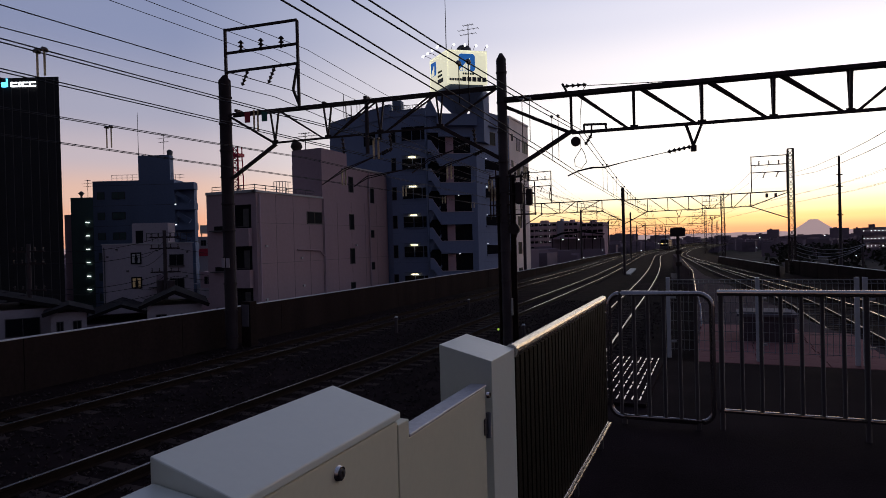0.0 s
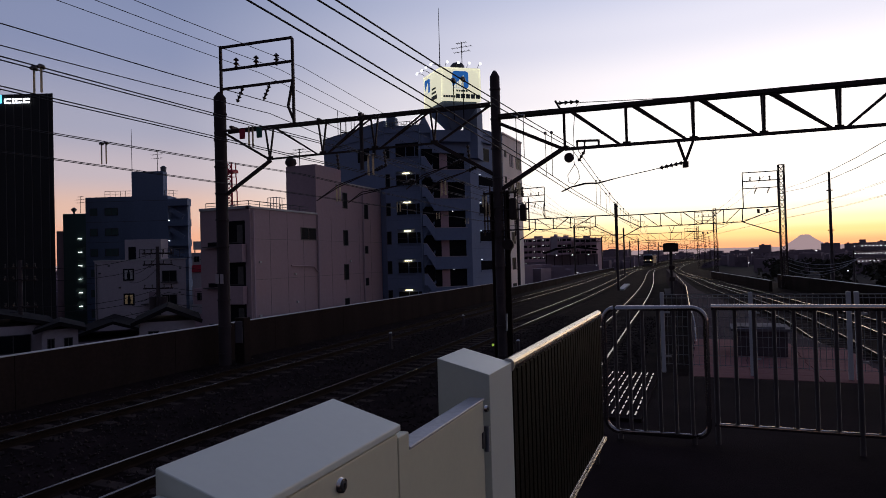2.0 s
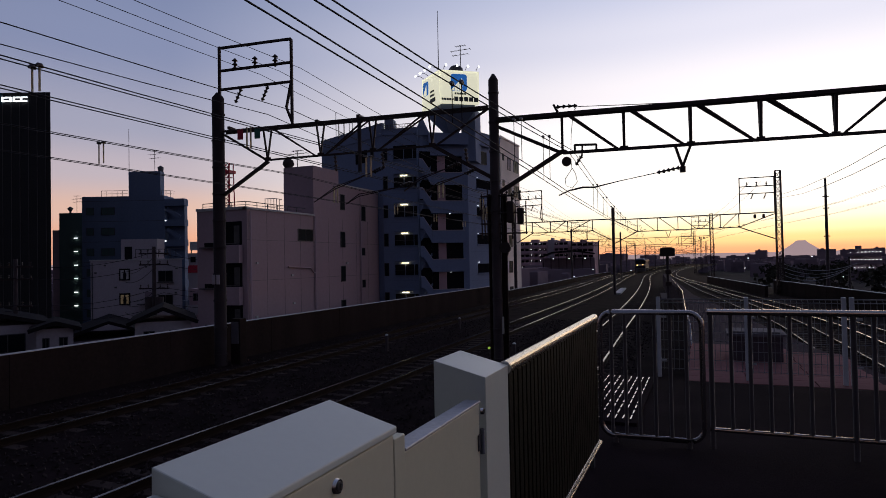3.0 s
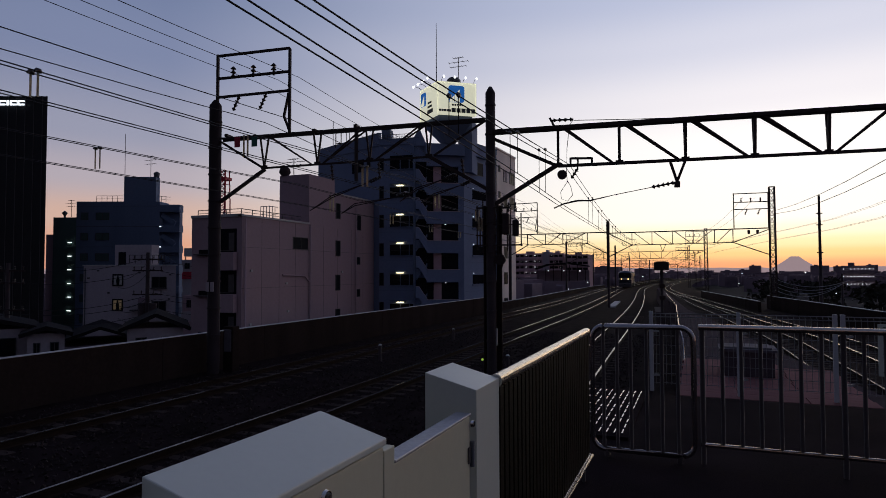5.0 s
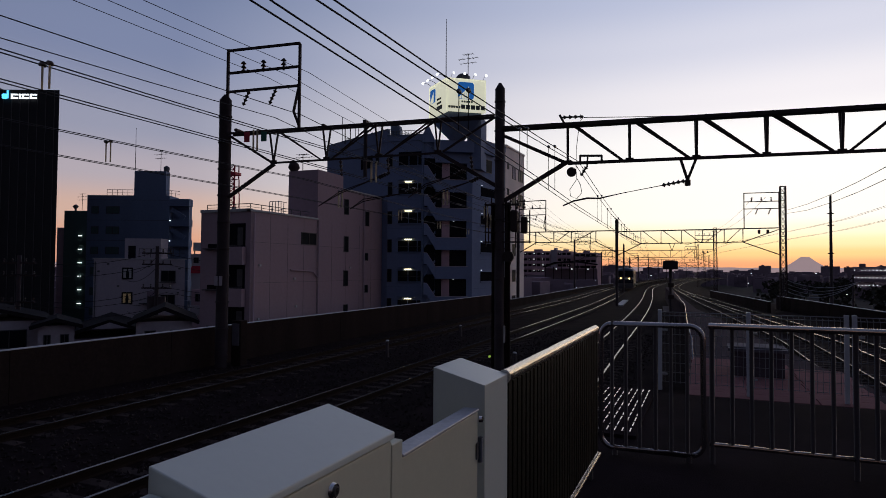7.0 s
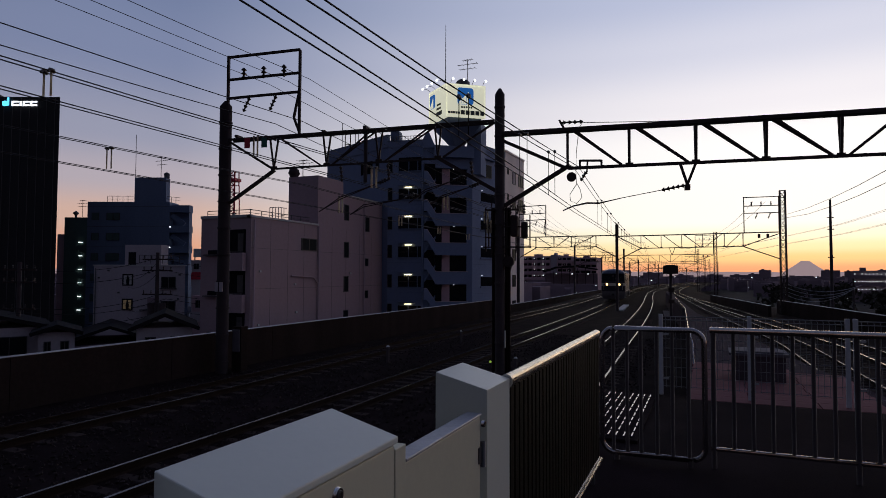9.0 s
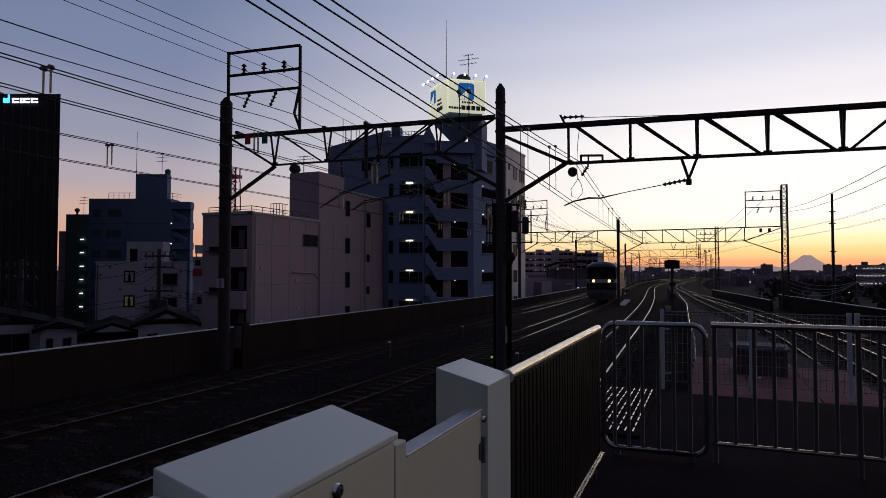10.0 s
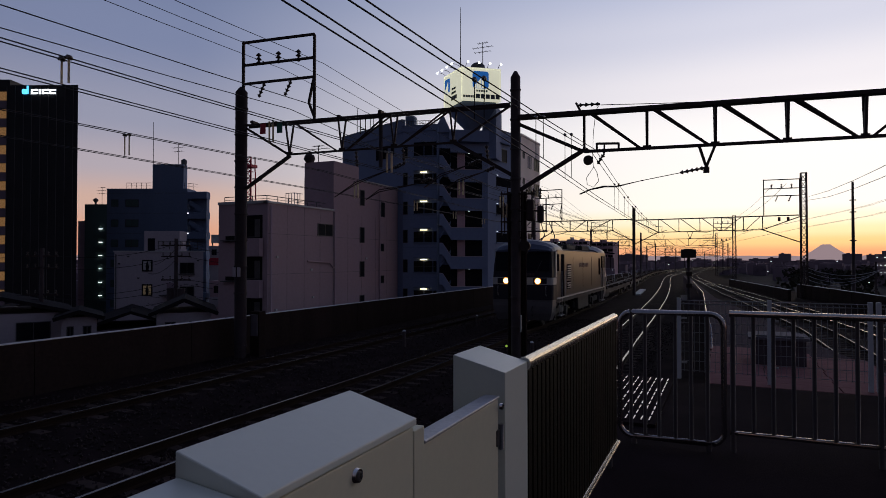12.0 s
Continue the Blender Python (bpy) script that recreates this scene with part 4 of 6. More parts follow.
def hanger_rods(f, y, ztop, length, pale):
    """A pair of rods between messenger and contact wire, with dark clamps on top."""
    g = tagged(empty("wire_hanger"), "pair of insulated hanger rods between overhead wires", "wire hanger", "wire hangers")
    for dx in (-0.075, 0.075):
        x, z = f(y) + dx, rail_z(y) + ztop
        bm = B()
        tube(bm, [(x, y, z), (x, y, z - length)], 0.03 if pale and y > 12 else (0.016 if pale else 0.007), 6)
        rod = part("rod", bm, M_ROD if pale else M_WIRE, g)
        bm = B()
        tube(bm, [(x, y - 0.05, z), (x, y - 0.02, z + 0.02), (x, y + 0.02, z + 0.02), (x, y + 0.05, z)], [0.02, 0.036, 0.036, 0.02], 8)
        part("clamp", bm, M_INS, rod)


for f, y, zt, ln in ((t2, 5.8, 5.99, 0.34), (t3, 10.4, 6.11, 0.47), (t2, 15.2, 6.13, 0.55), (t2, 20.5, 5.99, 0.52), (t2, 25.1, 5.82, 0.46), (t3, 20.6, 6.15, 0.62),
                     (t3, 25.8, 5.86, 0.44), (t3, 30.5, 5.67, 0.34), (t3, 35.0, 5.57, 0.3)):
    hanger_rods(f, y, zt, ln, True)
for y in (8.5, 11.9, 14.6, 24.0, 27.5, 31.0, 34.5, 38.0, 42.0, 47.0, 52.0):
    u = (y + 25) / 43.2 if y < 18.2 else (y - 18.2) / 43.3
    top = 6.33 - 0.78 * 4 * u * (1 - u)
    hanger_rods(t1, y, top, top - 5.02 - 0.021 * max(0.0, 18.2 - y), False)


MID = [(-25, -5.8), (18.2, -5.8), (61.5, -8.35), (112, -12.5), (172, -16.6), (225, -15.2), (280, -13.5), (340, -9.5)]
for s, z, sag in ((-8.76, 10.06, 0.49), (-7.9, 10.06, 0.55), (-7.02, 10.05, 0.6), (-8.45, 8.58, 0.66), (-7.3, 8.57, 0.55)):
    wire(sag_line(lambda y: smooth_path(MID, y) + s, lambda y: rail_z(y) + z, sag, -25, 280), 0.010 if z > 9 else 0.014, "dark feeder wire beside the tracks")
for z in (0.0, -0.5):
    wire([(6.2, 61.5, 7.14 + z * 0.5), (6.25, 48, 6.42 + z * 0.8), (6.3, 39.4, 6.12 + z * 0.9), (6.3, 33, 5.95 + z * 0.92), (6.3, 25, 5.86 + z * 0.94), (6.3, 14, 6.1 + z)], 0.014, "dark feeder wire on the siding's side")
    wire(sag_line(lambda y: smooth_path(MID, y) + 13.2 + z * 2, lambda y: rail_z(y) + 9.8, 0.8, 61, 280)[8:], 0.014, "dark feeder wire on the siding's side")


# ---- buildings ----
GZ = -8.0


def wall_frame(p, q):
    """The frame of a wall seen from outside: x along it from p to q, y inwards, z up."""
    d = Vector((q[0] - p[0], q[1] - p[1]))
    return Matrix.Translation((p[0], p[1], 0)) @ Matrix.Rotation(math.atan2(d.y, d.x), 4, "Z"), d.length


def window(par, m, a0, a1, z0, z1, pane=M_GLASS, name="window", frame=M_FRAME, bars=1, deep=0.06):
    """A framed window with its panes, set on a wall's frame m."""
    bm = B()
    w = 0.05
    box(bm, a0, a1, -deep, 0.0, z0, z0 + w, 0, m)
    box(bm, a0, a1, -deep, 0.0, z1 - w, z1, 0, m)
    for k in range(bars + 2):
        x = a0 + (a1 - a0 - w) * k / (bars + 1)
        box(bm, x, x + w, -deep, 0.0, z0 + w, z1 - w, 0, m)
    f = part(name, bm, frame, par)
    bm = B()
    box(bm, a0 + 0.02, a1 - 0.02, -0.025, -0.005, z0 + 0.02, z1 - 0.02, 0, m)
    part("pane", bm, pane, f)
    return f


def slab_on(par, name, m, a0, a1, d0, d1, z0, z1, mat_, label="", bevel=0.0):
    """A block on a wall, from depth d0 to d1 (negative is outwards)."""
    bm = B()
    box(bm, a0, a1, d0, d1, z0, z1, bevel, m)
    return part(name, bm, mat_, par, label)


def rail_run(par, pts, h, step, mat_=M_FRAME):
    """A roof railing: two bars along pts, with a post as a sub-part every step."""
    bm = B()
    up = Vector((0, 0, h))
    for k, r in ((1.0, 0.03), (0.5, 0.018)):
        tube(bm, [Vector(p) + up * k for p in pts], r, 5)
    rail = part("roof_railing", bm, mat_, par)
    for a, b in zip(pts, pts[1:]):
        a, b = Vector(a), Vector(b)
        n = max(1, int((b - a).length / step))
        for k in range(n):
            c = a.lerp(b, k / n)
            bm = B()
            bar(bm, c, c + up, 0.04)
            part("railing_post", bm, mat_, rail)
    return rail


def tv_antenna(x, y, z, h, label="small roof television antenna"):
    g = tagged(empty("tv_antenna"), label, "antenna")
    bm = B()
    tube(bm, [(x, y, z), (x, y, z + h)], 0.035, 6)
    part("mast", bm, M_POLE, g)
    for k, w in ((0.97, 0.5), (0.8, 1.0), (0.62, 0.8)):
        bm = B()
        bar(bm, (x - w, y, z + h * k), (x + w, y, z + h * k), 0.035)
        for i in range(5):
            a = x - w + 2 * w * i / 4
            bar(bm, (a, y - 0.25, z + h * k), (a, y + 0.25, z + h * k), 0.025)
        part("element", bm, M_POLE, g)


def beige_building():
    g = tagged(empty("office_building"), "four storey pinkish beige panelled office building", "building")
    bm = B()
    prism(bm, [(-30, 35.8), (-30, 44.1), (-34.6, 44.1), (-34.6, 35.8)], GZ, 5.95)
    part("low_wing", bm, M_BEIGE, g)
    bm = B()
    prism(bm, [(-30.0, 44.12), (-30.0, 55.4), (-33.0, 55.4), (-33.0, 44.12)], GZ, 8.95)
    part("high_wing", bm, M_BEIGE, g)
    bm = B()
    prism(bm, [(-30.02, 44.14), (-30.02, 48.1), (-33.0, 48.1), (-33.0, 44.14)], 5.9, 10.2)
    part("stair_tower", bm, M_BEIGE, g)
    m, L = wall_frame((-30, 35.8), (-30, 55.4))
    for z in (-5.2, -2.2, 0.8, 3.75):
        slab_on(g, "panel_joint", m, 0, L, -0.008, 0.0, z, z + 0.02, M_SKIRT)
    for a in (2.2, 4.3, 6.4, 8.3, 10.5, 12.8, 15.2, 17.4):
        slab_on(g, "panel_joint", m, a, a + 0.02, -0.008, 0.0, GZ, 5.9, M_SKIRT)
    slab_on(g, "roof_coping", m, -0.1, 8.3, -0.1, 0.3, 5.95, 6.1, M_CAP)
    slab_on(g, "roof_coping", m, 12.3, L, -0.1, 0.3, 8.95, 9.08, M_CAP)
    window(g, m, 6.05, 8.12, 3.8, 4.8)
    for z in (6.75, 3.38, 0.3, -2.75):
        window(g, m, 12.45, 13.2, z, z + 1.42, bars=0)
    window(g, m, 16.2, 16.95, 5.95, 7.37, bars=0)
    for z in (2.65, -0.4, -3.4):
        window(g, m, 16.15, 16.8, z, z + 0.75, bars=0)
    # downpipes
    for a, z1 in ((0.25, 5.8), (8.35, 5.9), (15.9, 8.8)):
        bm = B()
        tube(bm, [(a, -0.12, GZ), (a, -0.12, z1)], 0.06, 8)
        bmesh.ops.transform(bm, matrix=m, verts=bm.verts)
        part("downpipe", bm, M_BEIGE, g)
    bm = B()
    tube(bm, [(4.6, -0.12, 1.75), (7.6, -0.12, 1.62), (8.1, -0.12, 1.2), (8.3, -0.12, 1.2)], 0.06, 8)
    bmesh.ops.transform(bm, matrix=m, verts=bm.verts)
    part("downpipe", bm, M_BEIGE, g)
    for a, z in ((0.9, 2.0), (5.1, 1.0), (5.3, -1.2), (5.0, -2.6), (0.8, -1.9), (8.1, -2.2), (13.4, 1.9)):
        slab_on(g, "wall_vent", m, a, a + 0.22, -0.1, 0, z, z + 0.16, M_CAP)
    # end face with balconies
    m, L = wall_frame((-34.6, 35.8), (-30, 35.8))
    for z in (3.2, 0.2, -2.8, -5.8):
        # Flat dark sheet on the wall stands in for the balcony's shade.
        slab_on(g, "balcony_shade_sheet", m, 2.7, 4.15, -0.02, 0.0, z + 0.2, z + 1.9, M_BLACKSHADE)
        slab_on(g, "recess_door", m, 3.45, 3.95, -0.035, -0.021, z + 0.35, z + 1.6, M_FRAME)
        slab_on(g, "balcony", m, 2.6, 4.25, -0.45, -0.03, z - 1.1, z + 0.2, M_BEIGE, bevel=0.02)
        slab_on(g, "balcony_rail", m, 2.6, 4.25, -0.45, -0.4, z + 0.28, z + 0.33, M_FRAME)
        slab_on(g, "ledge", m, 0.5, 2.6, -0.35, 0.0, z + 0.02, z + 0.1, M_FRAME)
        slab_on(g, "ledge_slot", m, 0.7, 1.6, -0.03, 0.0, z + 0.12, z + 0.42, M_BLACKSHADE)
    slab_on(g, "parapet", m, 0, L, -0.1, 0.2, 5.95, 6.15, M_CAP)
    rail_run(g, [(-34.4, 36.2, 6.1), (-30.4, 36.2, 6.1), (-30.4, 43.5, 6.1)], 0.45, 1.2)
    rail_run(g, [(-34.0, 42.9, 6.2), (-33.1, 42.9, 6.2), (-33.1, 44.0, 6.2)], 1.3, 0.3, M_CAP)
    tv_antenna(-31.9, 44.6, 10.2, 1.5)
    bm = B()
    tube(bm, [(-32.6, 44.3, 10.2), (-32.6, 44.3, 10.5), (-32.6, 44.3, 10.85), (-32.6, 44.3, 11.0)], [0.3, 0.5, 0.4, 0.1], 14)
    part("roof_ventilator", bm, M_POLE, g)


def plate_on(par, name, m, pts, d0, d1, mat_, label=""):
    """A flat shape given in the wall's plane (along it, height), from depth d0 to d1."""
    bm = B()
    a, b = [bm.verts.new(m @ Vector((x, d0, z))) for x, z in pts], [bm.verts.new(m @ Vector((x, d1, z))) for x, z in pts]
    n = len(pts)
    for i in range(n):
        bm.faces.new((a[i], a[(i + 1) % n], b[(i + 1) % n], b[i]))
    bm.faces.new(a)
    bm.faces.new(b[::-1])
    bmesh.ops.recalc_face_normals(bm, faces=bm.faces[:])
    return part(name, bm, mat_, par, label)


def blue_building():
    g = tagged(empty("apartment_building"), "blue grey rendered apartment building with lit stair landings", "building")
    P = [(-39.78, 60.28), (-29.29, 55.18), (-25.24, 55.82), (-21.46, 58.41), (-20.1, 64.85), (-19.87, 71.75)]
    top = 14.6
    bm = B()
    prism(bm, P[:5] + [(-20.4, 66), (-34, 76), (-42, 74)], GZ, top)
    part("block", bm, M_BLUE, g)
    bm = B()
    prism(bm, [(-20.05, 64.9), P[5], (-30, 76.5), (-33, 70), (-22, 65.2)], GZ, 15.3)
    part("rear_wing", bm, M_IVORY, g)
    for i, h in enumerate((1.2, 0.55, 0.03, 0.5)):
        m, L = wall_frame(P[i], P[i + 1])
        slab_on(g, "roof_parapet", m, -0.02, L + 0.02, -0.08, 0.25, top, top + h, M_BLUE)
        if h > 0.1:
            slab_on(g, "parapet_cap", m, -0.05, L + 0.05, -0.13, 0.3, top + h + 0.002, top + h + 0.07, M_BLUED)
    LV = [10.5, 7.62, 4.8, 1.87, -1.02, -3.9]
    m, L = wall_frame(P[0], P[1])
    for z in LV:
        window(g, m, 3.0, 4.6, z - 1.3, z - 0.05)
    slab_on(g, "corner_window_band", m, 6.9, 9.0, -0.03, 0, 12.3, 13.6, M_BLACKSHADE)
    window(g, m, 9.6, 10.2, 12.6, 13.7, bars=0)
    # stair landings with lamps
    m, L = wall_frame(P[1], P[2])
    for z in LV + [13.3]:
        window(g, m, 0.03, 0.52, z - 1.28, z + 0.02, bars=0)
        low = z - 1.2 if z < 12 else 12.15
        # Shade inside the landing is a dark sheet on the uncut wall.
        slab_on(g, "landing_shade_sheet", m, 1.15, 3.5, -0.02, 0.0, low, z - 0.15 if z < 12 else 13.5, M_BLACKSHADE)
        slab_on(g, "landing_sill", m, 1.1, 3.55, -0.12, -0.02, low - 0.1, low, M_BLUED)
        for x in (2.18, 3.1):
            slab_on(g, "landing_post", m, x, x + 0.07, -0.06, -0.022, low, z - 0.15, M_BLUED)
        if z < 12:
            slab_on(g, "landing_rail", m, 1.2, 3.45, -0.09, -0.05, z - 0.72, z - 0.68, M_FRAME)
            slab_on(g, "landing_lamp", m, 1.88, 2.54, -0.22, -0.03, z - 0.05, z + 0.04, M_LAMPW, "warm white strip lamp")
            slab_on(g, "landing_hood", m, 1.2, 2.9, -0.35, -0.02, z + 0.12, z + 0.22, M_BLUED)
        slab_on(g, "floor_joint", m, 0, L - 0.5, -0.012, 0.0, z - 1.75, z - 1.72, M_BLUED)
    bm = B()
    tube(bm, [(3.66, -0.12, GZ), (3.66, -0.12, 14.9)], 0.06, 8)
    bmesh.ops.transform(bm, matrix=m, verts=bm.verts)
    part("downpipe", bm, M_BLUED, g)
    plate_on(g, "stair_head_fin", m, [(3.55, 14.4), (3.55, 15.0), (4.08, 16.05), (4.25, 15.95), (5.0, 14.3)], -0.12, 0.06, M_BLUE)
    slab_on(g, "roof_plant_box", m, 0.1, 1.0, 0.5, 1.4, 14.6, 16.3, M_BLUED)
    rail_run(g, [tuple(m @ Vector((-0.4, 0.3, 15.15))), tuple(m @ Vector((3.5, 0.3, 15.15)))], 0.55, 0.28)
    # open stair and balconies
    m, L = wall_frame(P[2], P[3])
    for z in LV + [13.3]:
        # Dark sheets on the face give balcony and stair openings their shade.
        slab_on(g, "balcony_shade_sheet", m, 0.8, 3.98, -0.02, 0.0, z - 2.66, z - 0.95, M_BLACKSHADE)
        slab_on(g, "stair_shade_sheet", m, -0.3, 0.79, -0.02, 0.0, z - 2.5, z - 0.5, M_BLACKSHADE)
        slab_on(g, "partition", m, 1.46, 2.24, -0.12, -0.03, z - 2.66, z - 0.97, M_FLAT, "pale balcony partition wall")
        slab_on(g, "balcony_ceiling", m, 0.75, 4.0, -0.5, -0.02, z - 0.95, z - 0.88, M_BLUE)
        slab_on(g, "balcony_lamp", m, 2.55, 2.67, -0.34, -0.26, z - 1.02, z - 0.97, M_LAMPC)
        plate_on(g, "balcony_front", m, [(0.78, z - 3.85), (4.0, z - 3.85), (4.0, z - 2.66), (0.78, z - 2.66)], -0.6, -0.5, M_BLUE)
        slab_on(g, "front_coping", m, 0.76, 4.02, -0.63, -0.47, z - 2.655, z - 2.6, M_HWHITE)
        plate_on(g, "stair_parapet", m, [(-0.42, z - 1.35), (-0.1, z - 1.35), (0.77, z - 2.66), (0.77, z - 3.85), (-0.1, z - 2.45), (-0.42, z - 2.45)], -0.6, -0.5, M_BLUE)
        bm = B()
        tube(bm, [(-0.42, -0.55, z - 1.33), (-0.1, -0.55, z - 1.33), (0.77, -0.55, z - 2.63)], 0.035, 6)
        bmesh.ops.transform(bm, matrix=m, verts=bm.verts)
        part("stair_coping", bm, M_HWHITE, g)
        plate_on(g, "stair_flight", m, [(-0.3, z - 3.4), (0.77, z - 2.0), (0.77, z - 2.25), (-0.3, z - 3.65)], -0.4, -0.05, M_BLUED)
    slab_on(g, "top_band", m, 0.6, L, -0.55, -0.01, 13.45, 14.58, M_BLUE)
    m, L = wall_frame(P[3], P[4])
    for z in LV:
        # The opening's shade is again only a dark sheet on the face.
        slab_on(g, "balcony_shade_sheet", m, 1.6, 4.6, -0.02, 0.0, z - 1.15, z - 0.22, M_BLACKSHADE)
        slab_on(g, "recess_sill", m, 1.5, 4.7, -0.12, -0.01, z - 1.3, z - 1.16, M_BLUE)
        slab_on(g, "balcony_lamp", m, 1.64, 1.73, -0.12, -0.03, z - 0.09, z - 0.03, M_LAMPC)
        slab_on(g, "floor_joint", m, 0.2, L, -0.012, 0.0, z - 1.9, z - 1.87, M_BLUED)
    window(g, m, 2.1, 3.7, 11.9, 13.25, bars=0)
    slab_on(g, "window_hood", m, 1.9, 4.3, -0.3, -0.01, 13.75, 13.85, M_BLUED)
    m, L = wall_frame((-20.05, 64.9), P[5])
    for k in range(6):
        z = 13.66 - k * 2.88
        if k < 2:
            window(g, m, 0.6, 1.15, z - 0.75, z, bars=0)
            window(g, m, 4.6, 6.4, z - 1.6, z - 0.2)
        window(g, m, 2.35, 3.55, z - 1.6, z - 0.25, M_GLASS if k else M_HWHITE)
    slab_on(g, "roof_parapet", m, 0, L, -0.1, 0.3, 15.3, 15.5, M_IVORY)
    # lift shaft under the sign, aerials
    bm = B()
    prism(bm, [(-21.95, 58.15), (-20.62, 58.55), (-20.9, 61), (-22.3, 61)], 11.9, 17.13)
    part("lift_shaft", bm, M_BLUE, g)
    for x, y, h in ((-37.4, 59.6, 3.2), (-34.6, 58.4, 2.0), (-35.1, 58.6, 1.7)):
        bm = B()
        tube(bm, [(x, y, 15.5), (x, y, 15.6 + h)], 0.035, 6)
        part("roof_pole", bm, M_FRAME, g)


def roof_sign():
    """A square sign box on a tapered neck; its two seen faces carry a blue mark and rows of bars for the writing."""
    g = tagged(empty("roof_sign"), "illuminated cream rooftop sign box with a blue mark", "sign")
    A, C, D, E = (-25.86, 57.6), (-22.86, 55.0), (-19.76, 57.4), (-22.76, 60.0)
    z0, z1 = 17.15, 20.33
    bm = B()
    prism(bm, [A, C, D, E], z0, z1)
    part("sign_box", bm, M_SIGN, g)
    bm = B()
    a, b = [(-25.4, 57.6), (-22.86, 55.4), (-20.2, 57.4), (-22.76, 59.6)], [(-23.4, 57.3), (-22.7, 56.7), (-21.95, 57.4), (-22.6, 58.1)]
    va, vc, vb = [bm.verts.new((*p, z0 - 0.002)) for p in a], [bm.verts.new((*p, 16.6)) for p in a], [bm.verts.new((*p, 14.6)) for p in b]
    for lo, hi in ((vc, va), (vb, vc)):
        for i in range(4):
            bm.faces.new((hi[i], hi[(i + 1) % 4], lo[(i + 1) % 4], lo[i]))
    bm.faces.new(vb)
    bmesh.ops.recalc_face_normals(bm, faces=bm.faces[:])
    part("tapered_base", bm, M_BLUED, g)
    for (p, q), size in (((C, D), 1.0), ((A, C), 0.72)):
        m, L = wall_frame(p, q)
        x0, w, zb, h = (1.08, 1.62, 18.35, 1.65) if size == 1.0 else (0.2, 1.2, 18.55, 1.35)
        r = 0.26 * size
        ring = []
        for cx, cz, a0 in ((x0 + w - r, zb + h - r, 0), (x0 + r, zb + h - r, 90), (x0 + r, zb + r, 180), (x0 + w - r, zb + r, 270)):
            for k in range(6):
                t = radians(a0 + 18 * k)
                ring.append((cx + r * math.cos(t), cz + r * math.sin(t)))
        mark = plate_on(g, "blue_mark", m, ring, -0.04, -0.002, M_SIGNB, "blue rounded square mark with pale bars")
        # a pale wedge that rises to one side, cut into uprights by thin blue gaps
        n = 4
        for k in range(n):
            a, b = x0 + w * (0.08 + 0.16 * k), x0 + w * (0.08 + 0.16 * (k + 0.82))
            za, zc = zb + h * (0.12 + 0.17 * k), zb + h * (0.12 + 0.17 * (k + 0.82))
            plate_on(g, "pale_bar", m, [(a, zb + (0.02 if k else 0.05)), (b, zb + 0.02), (b, zc), (a, za)], -0.06, -0.042, M_SIGN)
        row = ((0.12, 1.25, 17.42, 0.22, 5), (1.36, 2.5, 17.38, 0.42, 5)) if size == 1.0 else ((1.7, 1.25, 17.55, 0.4, 4), (1.75, 1.0, 18.15, 0.2, 4), (1.8, 0.9, 18.55, 0.18, 4))
        for x, wid, z, hh, cnt in row:
            step = wid / cnt
            for k in range(cnt):
                slab_on(g, "lettering_bar", m, x + step * (k + 0.08), x + step * (k + 0.9), -0.03, -0.002, z, z + hh, M_SIGND)
        if size == 1.0:
            for k in range(5):
                slab_on(g, "lettering_bar", m, 1.45 + k * 0.24, 1.62 + k * 0.24, -0.03, -0.002, 18.02, 18.2, M_SIGND if k < 3 else M_GREEN)
        bm = B()
        for e in (0.0, L - 0.06):
            box(bm, e, e + 0.06, -0.05, -0.001, z0, z1, 0, m)
        box(bm, 0.06, L - 0.06, -0.05, -0.001, z1 - 0.06, z1, 0, m)
        part("edge_trim", bm, M_SIGN, g)
        for k in range(4):
            x = L * (k + 0.35) / 3.6
            bm = B()
            tube(bm, [(x, -0.02, z1 + 0.05), (x, -0.35, z1 + 0.22), (x, -0.85, z1 + 0.28)], 0.025, 6)
            bmesh.ops.transform(bm, matrix=m, verts=bm.verts)
            arm = part("lamp_arm", bm, M_FRAME, g)
            bm = B()
            tube(bm, [(x, -0.78, z1 + 0.34), (x, -0.9, z1 + 0.26), (x, -0.98, z1 + 0.14)], [0.04, 0.09, 0.115], 10)
            bmesh.ops.transform(bm, matrix=m, verts=bm.verts)
            part("sign_lamp", bm, M_LAMPC, arm)
    bm = B()
    tube(bm, [(-22.05, 57.2, z1), (-22.05, 57.2, z1 + 0.55), (-22.05, 57.2, z1 + 0.8), (-22.05, 57.2, z1 + 0.88)], [0.72, 0.7, 0.45, 0.1], 14)
    part("tank_cover", bm, M_FRAME, g)
    bm = B()
    tube(bm, [(-23.81, 57.0, z1), (-23.81, 57.0, 26.9)], [0.05, 0.022], 6)
    part("lightning_rod", bm, M_FRAME, g)
    tv_antenna(-21.5, 57.1, z1 + 0.3, 2.5)


